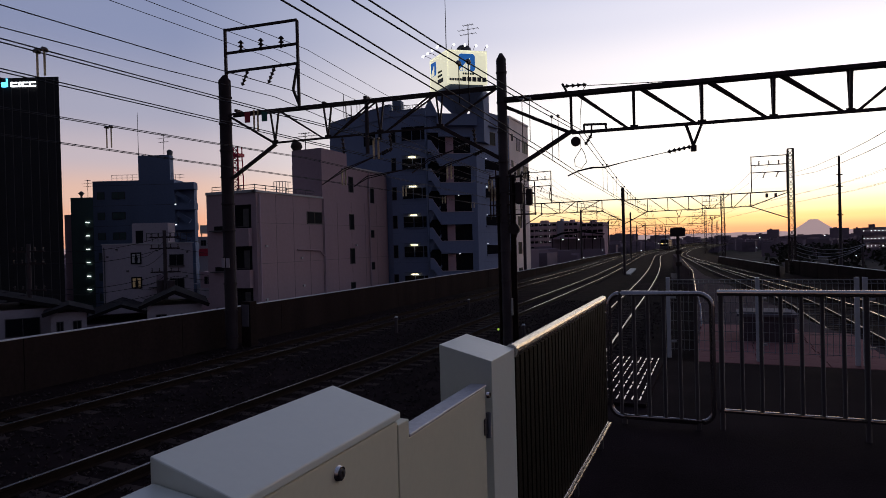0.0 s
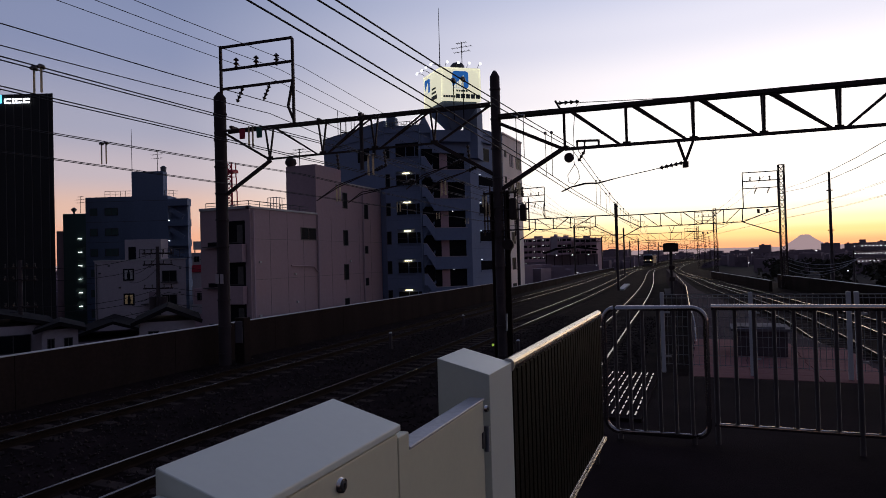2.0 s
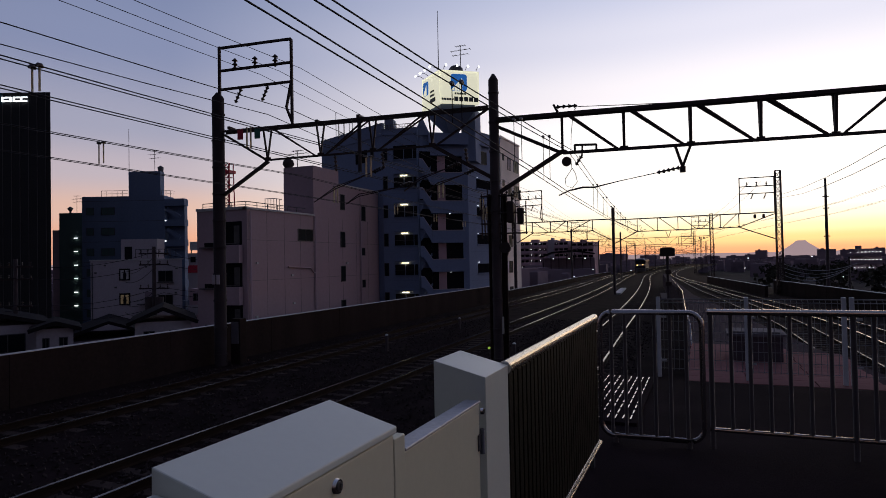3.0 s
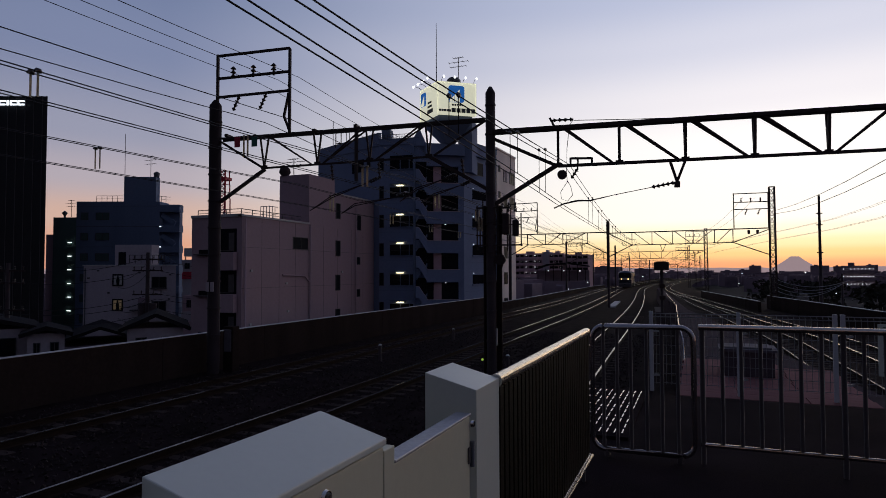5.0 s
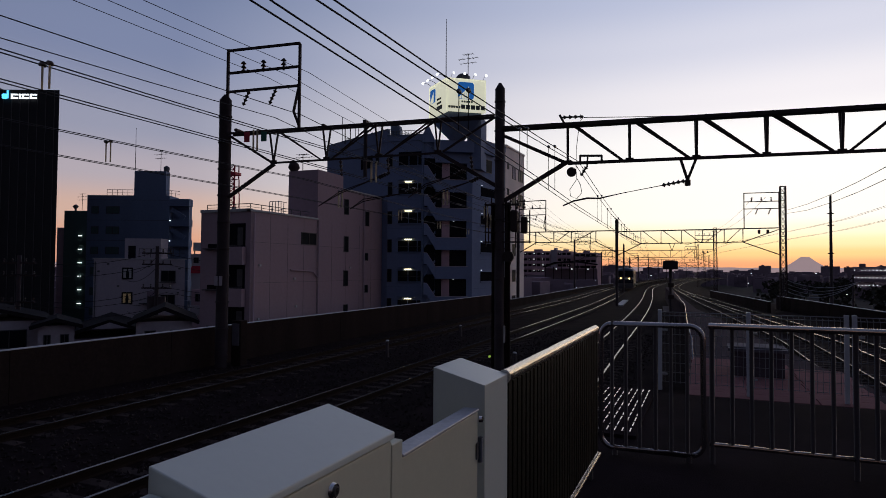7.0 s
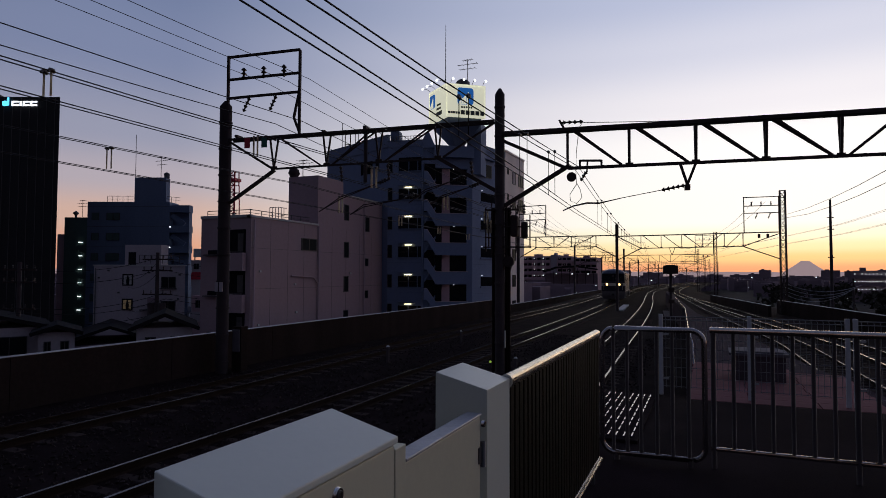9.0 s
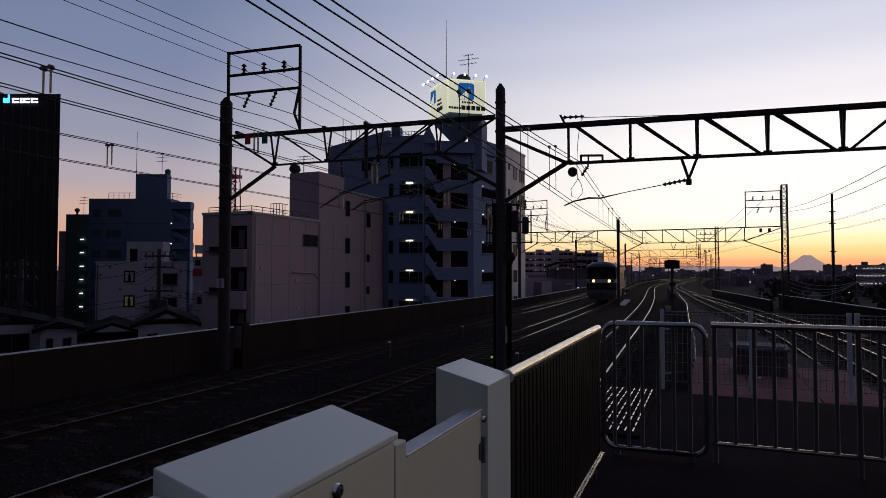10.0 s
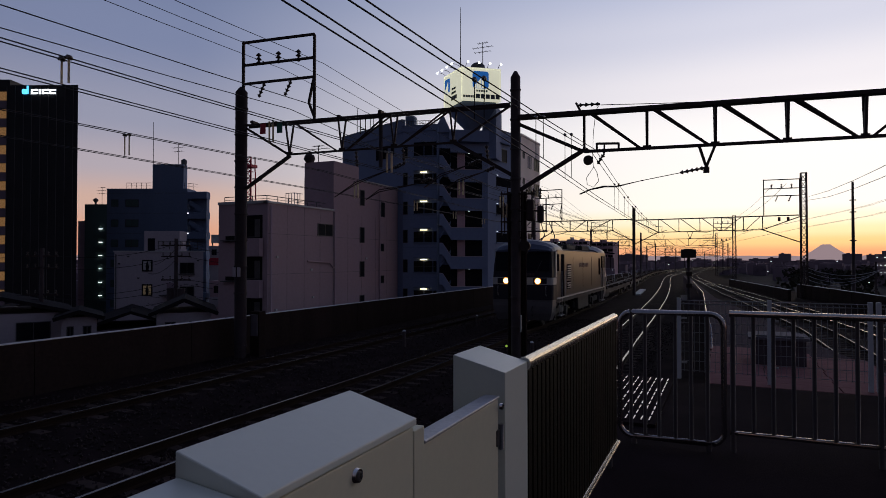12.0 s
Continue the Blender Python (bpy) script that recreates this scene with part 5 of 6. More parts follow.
def dark_tower():
    g = tagged(empty("dark_tower_block"), "black clad tower block with a small lit roof sign", "building")
    bm = B()
    prism(bm, [(-66.5, 47.2), (-74, 44.0), (-97, 58), (-88.5, 62.0)], GZ, 21.6)
    part("block", bm, M_BLACK, g)
    m, L = wall_frame((-74, 44.0), (-66.5, 47.2))
    for k in range(9):
        slab_on(g, "cladding_rib", m, k * 0.95, k * 0.95 + 0.06, -0.05, 0, GZ, 21.5, M_FRAME)
    slab_on(g, "wing", m, -6, -0.02, 0.5, 8, GZ, 22.4, M_BLACK)
    for k in range(12):
        slab_on(g, "spandrel_panel", m, -1.4, -0.2, 0.4, 0.49, 18.98 - k * 2.05, 19.98 - k * 2.05, M_CITY)
        slab_on(g, "lit_window", m, -1.35, -0.25, 0.44, 0.49, 20.0 - k * 2.05, 21.0 - k * 2.05, M_WINLIT, "dim orange lit window")
    sx = 1.9
    bm = B()
    bar(bm, (sx + 0.55, -0.12, 20.6), (sx + 0.55, -0.12, 21.5), 0.16, 0.1)
    box(bm, sx - 0.05, sx + 0.5, -0.16, -0.08, 20.55, 21.1, 0.1)
    bmesh.ops.transform(bm, matrix=m, verts=bm.verts)
    part("cyan_mark", bm, M_CYAN, g, "cyan lit mark")
    for x0, w in ((0.95, 0.75), (1.85, 0.22), (2.2, 0.72), (3.05, 0.72)):
        bm = B()
        box(bm, sx + x0, sx + x0 + w, -0.16, -0.08, 20.55, 20.72, 0, m)
        box(bm, sx + x0, sx + x0 + w, -0.16, -0.08, 20.95, 21.1, 0, m)
        box(bm, sx + x0, sx + x0 + 0.16, -0.16, -0.08, 20.72, 20.95, 0, m)
        part("letter_shape", bm, M_LETTER, g, "white lit letter shape")


def stair_block():
    """Slate blue apartment house with a lift tower and open stair at one end."""
    g = tagged(empty("slate_apartment_house"), "slate blue apartment house with an open stair and roof tower", "building")
    a, b = (-77.3, 59.2), (-64.7, 64.6)
    m, L = wall_frame(a, b)
    bm = B()
    box(bm, 0, L - 2.6, 0, 3, GZ, 11.6, 0, m)
    part("block", bm, M_BLUED, g)
    bm = B()
    box(bm, 6.1, 10.4, 0.4, 1.6, 11.6, 15.0, 0, m)
    part("roof_tower", bm, M_BLUED, g)
    bm = B()
    box(bm, L - 2.6, L - 0.4, 1.2, 2.2, GZ, 11.3, 0, m)
    part("stair_core", bm, M_BLUED, g)
    for k in range(7):
        z = 10.2 - k * 2.75
        slab_on(g, "stair_landing", m, L - 2.6, L + 0.1, -0.1, 1.2, z, z + 0.9, M_BLUED)
        bm = B()
        bar(bm, (L - 2.4, 0.2, z - 0.4), (L - 0.6, 0.2, z - 1.6), 0.12, 0.6)
        bmesh.ops.transform(bm, matrix=m, verts=bm.verts)
        part("stair_flight", bm, M_BLUED, g)
        window(g, m, 2.6, 4.4, z - 1.1, z - 0.1, M_DGREEN)
        window(g, m, 0.6, 1.6, z - 1.1, z - 0.1, M_DGREEN, bars=0)
        slab_on(g, "floor_joint", m, 0, L - 2.6, -0.012, 0.0, z + 0.75, z + 0.79, M_FRAME)
        if k < 4:
            slab_on(g, "stair_lamp", m, L - 2.52, L - 2.36, -0.16, -0.1, z - 2.06, z - 1.94, M_LAMPC)
    rail_run(g, [tuple(m @ Vector((2.5, 0.3, 11.6))), tuple(m @ Vector((6.0, 0.3, 11.6)))], 0.8, 0.6)
    rail_run(g, [tuple(m @ Vector((10.6, 0.3, 11.6))), tuple(m @ Vector((12.4, 0.3, 11.4)))], 0.8, 0.6)
    bm = B()
    tube(bm, [(10.2, 1, 15.0), (10.2, 1, 15.6), (10.2, 1, 15.8)], [0.35, 0.4, 0.1], 10)
    bmesh.ops.transform(bm, matrix=m, verts=bm.verts)
    part("roof_ventilator", bm, M_FRAME, g)
    p = m @ Vector((9.4, 1, 0))
    tv_antenna(p.x, p.y, 15.0, 3.0)
    bm = B()
    p = m @ Vector((5.9, 1, 0))
    tube(bm, [(p.x, p.y, 11.6), (p.x, p.y, 21.0)], [0.05, 0.03], 6)
    part("roof_pole", bm, M_FRAME, g)


def green_block():
    g = tagged(empty("green_apartment_house"), "dark green apartment house with a column of stair lamps", "building")
    m, L = wall_frame((-91, 64.3), (-84.6, 67.0))
    bm = B()
    box(bm, 1.5, L, 0, 3, GZ, 10.35, 0, m)
    part("block", bm, M_DGREEN, g)
    bm = B()
    box(bm, 0.3, 1.45, 0.3, 3, GZ, 7.8, 0, m)
    part("side_wing", bm, M_FLAT, g)
    # Pale slab puts a lit slot's brightness into plain colour.
    slab_on(g, "pale_light_strip", m, 5.05, 5.4, -0.03, 0.0, 8.7, 9.5, M_CAP)
    for k in range(6):
        z = 6.5 - k * 2.04
        slab_on(g, "stair_lamp", m, 3.8, 4.3, -0.2, -0.02, z, z + 0.1, M_LAMPC, "cool white stair lamp")
        slab_on(g, "landing", m, 3.4, 6.4, -0.15, -0.02, z - 1.2, z - 0.7, M_DGREEN)
    bm = B()
    tube(bm, [(2.6, 1, 10.35), (2.6, 1, 10.7), (2.6, 1, 11.1), (2.6, 1, 11.4)], [0.15, 0.15, 0.45, 0.1], 10)
    bmesh.ops.transform(bm, matrix=m, verts=bm.verts)
    part("roof_ventilator", bm, M_FRAME, g)
    p = m @ Vector((3.6, 1, 0))
    tv_antenna(p.x, p.y, 10.5, 2.6)


def white_house():
    g = tagged(empty("white_rendered_house"), "white rendered three storey house with two lit windows", "house")
    m, L = wall_frame((-54.0, 42.2), (-45.0, 46.05))
    L = 8.7
    bm = B()
    prism(bm, [(0, 0), (L, 0), (L - 1.5, 3), (0, 3)], GZ, 2.62)
    bmesh.ops.transform(bm, matrix=m, verts=bm.verts)
    part("block", bm, M_HWHITE, g)
    bm = B()
    box(bm, 2.62, 6.1, 0.6, 2.2, 2.62, 4.66, 0, m)
    part("roof_room", bm, M_HWHITE, g)
    slab_on(g, "roof_door", m, 2.97, 3.68, 0.57, 0.6, 2.7, 3.95, M_GLASS)
    for z, glow in ((0.72, M_CAP), (-1.63, M_WINDIM)):
        f = window(g, m, 2.74, 3.75, z, z + 1.12, bars=0, frame=M_BLACKSHADE)
        for pts in (((2.86, 0.12), (3.12, 0.12), (3.08, 0.5), (3.2, 0.98), (2.86, 0.98)), ((3.38, 0.12), (3.62, 0.12), (3.62, 0.98), (3.3, 0.98), (3.42, 0.5))):
            plate_on(f, "curtain", m, [(x, z + dz) for x, dz in pts], -0.04, -0.027, glow, "drawn back curtain lit from inside" if glow is M_WINDIM else "pale drawn back curtain")
    for z in (0.5, -1.8):
        window(g, m, 6.43, 7.83, z, z + 1.08)
        slab_on(g, "window_sill", m, 6.35, 7.9, -0.2, 0.0, z - 0.08, z, M_FRAME)
    slab_on(g, "air_conditioner", m, 5.33, 5.98, -0.4, -0.02, -1.5, -0.4, M_CITY)
    slab_on(g, "service_shelf", m, 4.6, 6.3, -0.5, -0.02, -1.62, -1.52, M_FRAME)
    slab_on(g, "roof_coping", m, -0.1, L + 0.1, -0.06, 0.1, 2.62, 2.72, M_CAP)
    for a, z in ((1.3, 2.1), (0.4, 1.4), (2.3, 0.0), (5.2, 1.9), (8.1, 1.7), (8.0, -0.6)):
        slab_on(g, "wall_vent", m, a, a + 0.18, -0.1, 0, z, z + 0.14, M_FRAME)
    bm = B()
    tube(bm, [(0.2, -0.1, GZ), (0.2, -0.1, 2.4)], 0.05, 6)
    bmesh.ops.transform(bm, matrix=m, verts=bm.verts)
    part("downpipe", bm, M_FRAME, g)
    rail_run(g, [tuple(m @ Vector((4.2, 0.2, 2.85))), tuple(m @ Vector((8.6, 0.2, 2.85)))], 0.8, 0.5)


def gable_house(x, y, w, d, ze, zr, turn, wallm, label):
    g = tagged(empty("small_house", pose(x, y, 0, 0, 0, turn)), label, "house", "small houses")
    bm = B()
    box(bm, -w / 2, w / 2, -d / 2, d / 2, GZ, ze)
    part("wall", bm, wallm, g)
    bm = B()
    e = 0.4
    pts = [(-w / 2 - e, ze - 0.15), (0, zr), (w / 2 + e, ze - 0.15), (w / 2 + e, ze + 0.02), (0, zr + 0.2), (-w / 2 - e, ze + 0.02)]
    va, vb = [bm.verts.new((px, -d / 2 - e, pz)) for px, pz in pts], [bm.verts.new((px, d / 2 + e, pz)) for px, pz in pts]
    n = len(pts)
    for i in range(n):
        bm.faces.new((va[i], va[(i + 1) % n], vb[(i + 1) % n], vb[i]))
    bm.faces.new(va)
    bm.faces.new(vb[::-1])
    bmesh.ops.recalc_face_normals(bm, faces=bm.faces[:])
    part("roof", bm, M_ROOF, g)
    for s in (-1, 1):
        bm = B()
        bar(bm, (s * (w / 2 + e), -d / 2 - e - 0.03, ze - 0.07), (0, -d / 2 - e - 0.03, zr + 0.1), 0.05, 0.22)
        part("barge_board", bm, M_ROOF, g)
    bm = B()
    prism(bm, [(-w / 2, -d / 2), (w / 2, -d / 2), (w / 2, d / 2), (-w / 2, d / 2)], ze, ze + 0.01)
    part("ceiling_slab", bm, wallm, g)
    m, L = wall_frame((-w / 2, -d / 2), (w / 2, -d / 2))
    window(g, m, L * 0.15, L * 0.35, ze - 1.6, ze - 0.5)
    window(g, m, L * 0.6, L * 0.85, ze - 1.6, ze - 0.5)
    return g


def utility_pole(x, y, top, label="dark concrete utility pole with cross arms and transformers"):
    g = tagged(empty("utility_pole"), label, "utility pole")
    bm = B()
    tube(bm, [(x, y, GZ), (x, y, top)], [0.19, 0.12], 10)
    part("pole", bm, M_POLE, g)
    for z in (top - 0.5, top - 1.3, top - 3.0):
        bm = B()
        bar(bm, (x - 1.0, y - 0.4, z), (x + 1.0, y + 0.4, z), 0.1)
        arm = part("cross_arm", bm, M_POLE, g)
        for k in (-0.9, -0.4, 0.4, 0.9):
            bm = B()
            insulator(bm, (x + k, y + 0.4 * k, z + 0.05), (x + k, y + 0.4 * k, z + 0.3), 0.07, 2)
            part("insulator", bm, M_INS, arm)
    for k in (-0.5, 0.5):
        bm = B()
        tube(bm, [(x + k, y, top - 4.6), (x + k, y, top - 3.6)], 0.28, 10)
        part("transformer", bm, M_POLE, g)


beige_building()
blue_building()
roof_sign()
dark_tower()
stair_block()
green_block()
white_house()
gable_house(-41.8, 24.7, 7, 7.5, -1.35, -0.5, 59, M_HWHITE, "small pale house with a dark pitched roof")
gable_house(-35.9, 25.7, 1.8, 3.6, -1.5, -1.25, 54, M_HWHITE, "small pale shed house with a low dark roof")
gable_house(-31.4, 29.6, 3.0, 5.5, -1.3, -0.62, 46, M_HWHITE, "small pale house with a dark tiled roof")
gable_house(-44, 36, 7, 8, -3.4, -2.2, 50, M_CITY, "dim grey house with a dark roof behind the poles")
gable_house(-49, 31, 8, 6, -2.6, -1.4, 57, M_CITY, "dim grey house with a dark roof by the tower block")
utility_pole(-40.4, 26.3, 2.6)
utility_pole(-36.3, 33.4, 3.4)
for k, (z0, z1) in enumerate(((2.2, 3.0), (1.4, 2.2), (-0.3, 0.5), (-0.6, 0.1), (-1.2, -0.7))):
    for a, b in (((-40.4 + k * 0.3, 26.3, z0), (-36.3 + k * 0.3, 33.4, z1)), ((-36.3 + k * 0.3, 33.4, z1), (-33.5, 47, z1 - 0.8)), ((-60, 18, z0), (-40.4 + k * 0.3, 26.3, z0)), ((-52, 44.2, z1 - 1.6), (-36.3, 33.4, z1 - 0.3))):
        a, b = Vector(a), Vector(b)
        pts = [a.lerp(b, i / 8) - Vector((0, 0, 0.5 * 4 * (i / 8) * (1 - i / 8))) for i in range(9)]
        wire(pts, 0.018, "dark street wire between utility poles", "street_wire")


def small_block(x0, y0, x1, y1, top, wallm, fascia, label):
    """A small flat roofed building glimpsed between the others."""
    g = tagged(empty("small_shop_block"), label, "building")
    m, L = wall_frame((x0, y0), (x1, y1))
    bm = B()
    box(bm, 0, L, 0, 6, GZ, top, 0, m)
    part("block", bm, wallm, g)
    slab_on(g, "fascia", m, -0.1, L + 0.1, -0.15, -0.01, top - 3.4, top - 2.1, fascia, "coloured fascia board")
    slab_on(g, "roof_tank", m, 1.3, 3.05, 1, 3, top + 0.6, top + 2.05, M_CAP)
    for x in (1.4, 2.8):
        slab_on(g, "tank_leg", m, x, x + 0.15, 1.2, 1.35, top, top + 0.6, M_FRAME)
    for k in range(3):
        window(g, m, 0.5 + k * 1.3, 1.4 + k * 1.3, top - 1.6, top - 0.6)


def mast_section(g, z0, w, ma):
    """One storey of the mast: a ring plate that carries its four legs."""
    bm = B()
    prism(bm, [(-104 - w / 2, 118 - w / 2), (-104 + w / 2, 118 - w / 2), (-104 + w / 2, 118 + w / 2), (-104 - w / 2, 118 + w / 2)], z0 - 0.06, z0)
    sec = part("mast_section", bm, ma, g)
    for sx in (-1, 1):
        for sy in (-1, 1):
            bm = B()
            bar(bm, (-104 + sx * w / 2, 118 + sy * w / 2, z0), (-104 + sx * w / 2, 118 + sy * w / 2, z0 + 3.34), 0.2)
            part("leg", bm, ma, sec)
    return sec


def red_mast():
    g = tagged(empty("radio_mast"), "red and white lattice radio mast far behind the roofs", "mast")
    for k in range(6):
        z0, w, ma = 6 + k * 3.4, 2.0 - k * 0.12, M_RED if k != 2 else M_CAP
        sec = mast_section(g, z0, w, ma)
        for j in range(3):
            z = z0 + j * 1.13
            for p, q in (((-w / 2, z), (w / 2, z + 1.1)), ((w / 2, z), (-w / 2, z + 1.1)), ((-w / 2, z), (w / 2, z))):
                bm = B()
                bar(bm, (-104 + p[0], 117, p[1]), (-104 + q[0], 117, q[1]), 0.13)
                part("brace", bm, ma, sec)
    bm = B()
    prism(bm, [(-105.1, 116.9), (-102.9, 116.9), (-102.9, 119.1), (-105.1, 119.1)], 23.9, 24.6)
    part("antenna_ring", bm, M_RED, g)
    bm = B()
    prism(bm, [(-110, 114), (-98, 114), (-98, 124), (-110, 124)], GZ, 6)
    part("base_building", bm, M_CITY, g)


red_mast()
small_block(-62.5, 63.2, -56.5, 65.6, -1.0, M_FLAT, M_HWHITE, "low pale building with a white fascia board")
small_block(-84.5, 83.4, -78.5, 86.0, 4.25, M_HWHITE, M_RED, "small pale building with a red fascia board")


def cable_runs():
    """Slack cables hung between posts beside the far siding."""
    for k in range(4):
        bm = B()
        pts = []
        for i in range(13):
            u = i / 12
            pts.append((8.4 + 7.0 * u, 80 + k * 2.5, 0.9 - k * 0.35 - 1.1 * 4 * u * (1 - u) * (0.7 + 0.1 * k)))
        tube(bm, pts, 0.03, 5)
        tagged(part("slack_cable", bm, M_GALV), "pale slack cable between trackside posts", "cable", "slack cables")
    for x in (8.4, 15.4):
        bm = B()
        tube(bm, [(x, 84, -9), (x, 84, 1.6)], 0.12, 8)
        tagged(part("cable_post", bm, M_POLE), "dark post carrying slack cables", "post", "cable posts")


cable_runs()


# ---- far town ----
def slim_mast(x, y, top, label):
    g = tagged(empty("signal_mast"), label, "mast")
    bm = B()
    tube(bm, [(x, y, -4), (x, y, top)], [0.24, 0.13], 10)
    part("pole", bm, M_POLE, g)
    for z in (top - 2.4, top - 3.9, top - 7.5):
        bm = B()
        box(bm, x - 0.35, x + 0.35, y - 0.1, y + 0.1, z, z + 0.12)
        part("step_bracket", bm, M_POLE, g)


slim_mast(14.7, 93, 11.7, "tall slim dark mast beside the far tracks")


def far_block(x, y, w, d, top, turn=0, rows=0, cols=0, label="distant apartment block against the sunset sky", lit=0.15, name="far_apartment_block"):
    g = tagged(empty(name, pose(x, y, 0, 0, 0, turn)), label, "building", "distant buildings")
    bm = B()
    box(bm, -w / 2, w / 2, -d / 2, d / 2, GZ - 1, top)
    box(bm, -w * 0.3, -w * 0.1, -d * 0.3, d * 0.3, top, top + 1.2)
    part("block", bm, M_CITY, g)
    rng = random.Random(int(x * 7 + y))
    for r in range(rows):
        z = top - 1.0 - r * 2.9
        bm = B()
        box(bm, -w / 2, w / 2, -d / 2 - 0.9, -d / 2, z - 1.9, z - 0.9)
        part("balcony", bm, M_CITY, g)
        for c in range(cols):
            if rng.random() < lit:
                bm = B()
                xx = -w / 2 + w * (c + 0.4) / cols
                box(bm, xx, xx + 0.36, -d / 2 - 0.95, -d / 2 - 0.7, z - 0.42, z - 0.2)
                part("corridor_lamp", bm, M_LAMPC, g)
    return g


def far_apartments():
    """A long apartment house behind the tracks: access corridors with lamps, a pale stair core, darker wings."""
    g = tagged(empty("far_apartment_house", pose(-56.5, 258, 0, 0, 0, 0)), "long pinkish apartment house with lit corridors against the sunset", "building", "distant buildings")
    wings = ((-15.0, -3.6, 9.7, M_FLAT), (-3.5, -0.6, 10.2, M_HWHITE), (-0.5, 5.2, 9.6, M_FLAT), (6.6, 15.4, 9.0, M_FLAT))
    for a, b, top, ma in wings:
        bm = B()
        box(bm, a, b, 0, 12, GZ - 1, top)
        box(bm, a + (b - a) * 0.35, a + (b - a) * 0.6, 2, 6, top, top + 0.9)
        part("wing", bm, ma, g)
        if ma is M_HWHITE:
            continue
        n = int((b - a) / 1.9)
        for r in range(5):
            z = top - 2.55 - r * 2.4
            # Dark strip puts the corridor's shade onto the wall.
            bm = B()
            box(bm, a + 0.1, b - 0.1, -0.05, -0.01, z + 1.0, z + 1.95)
            part("corridor_shade_strip", bm, M_BLACKSHADE, g)
            bm = B()
            box(bm, a, b, -1.1, -0.9, z, z + 0.95)
            part("corridor_front", bm, ma, g)
            for k in range(n + 1):
                x = a + (b - a) * k / n
                bm = B()
                box(bm, x - 0.1, x + 0.1, -1.0, -0.06, z + 0.96, z + 1.98)
                part("pier", bm, ma, g)
            for k in range(n):
                big = a < -10 and k in (2, 4)
                if big or (k * 3 + r) % 4 == 0 and a < 0:
                    x, e = a + (b - a) * (k + 0.5) / n, 0.15 if big else 0.07
                    bm = B()
                    box(bm, x - e, x + e, -1.0, -0.85, z + 1.5, z + 1.5 + e * 1.7)
                    part("corridor_lamp", bm, M_LAMPC, g)


far_apartments()
far_block(-84, 262, 16, 14, 7.5, 14, 4, 6, lit=0.1)


def station_canopy():
    """A low dark platform roof on posts, with a few lamps under it."""
    g = tagged(empty("station_canopy", pose(-42.5, 212, 0, 0, 0, 10)), "low dark station canopy on posts with lamps beneath", "canopy")
    bm = B()
    loft_pts = [(-9, 3.0), (-5, 4.6), (2, 5.0), (9, 3.9), (9, 3.6), (2, 4.5), (-5, 4.1), (-9, 2.7)]
    a, b = [bm.verts.new((x, -4, z)) for x, z in loft_pts], [bm.verts.new((x, 8, z)) for x, z in loft_pts]
    n = len(loft_pts)
    for i in range(n):
        bm.faces.new((a[i], a[(i + 1) % n], b[(i + 1) % n], b[i]))
    bm.faces.new(a)
    bm.faces.new(b[::-1])
    bmesh.ops.recalc_face_normals(bm, faces=bm.faces[:])
    part("roof", bm, M_ROOF, g)
    bm = B()
    box(bm, -9, 9, 5, 7, GZ, 2.4)
    part("rear_wall", bm, M_CITY, g)
    bm = B()
    box(bm, -9, 9, -4, 5, GZ, -1.2)
    part("platform_base", bm, M_CITY, g)
    for k in range(7):
        x = -8 + k * 2.6
        bm = B()
        box(bm, x - 0.12, x + 0.12, -3.4, -3.1, -1.2, 3.0 if abs(x) > 5 else 4.1)
        part("post", bm, M_POLE, g)
        if k % 2:
            bm = B()
            box(bm, x + 0.6, x + 1.0, -3.3, -3.0, 2.1, 2.3)
            part("canopy_lamp", bm, M_LAMPC, g)


station_canopy()
far_block(58.5, 290, 10.7, 14, 3.9, -11, 3, 9, "distant lit car park building", lit=0.9)
for x, y, w, top in ((69, 900, 13, 9), (141, 900, 20, 8.5), (162, 900, 12, 7.5), (182, 905, 30, 5), (196, 900, 11, 9), (110, 700, 26, 1.0), (60, 950, 14, 4), (40, 880, 24, 2.5), (10, 900, 18, 3),
                     (-60, 800, 20, 5), (-20, 640, 14, 2), (20, 500, 20, -1), (230, 640, 24, 2), (90, 640, 34, 0.5), (-90, 700, 26, 7), (-130, 640, 30, 10)):
    far_block(x, y, w, 18, top, -8, 0, 0)


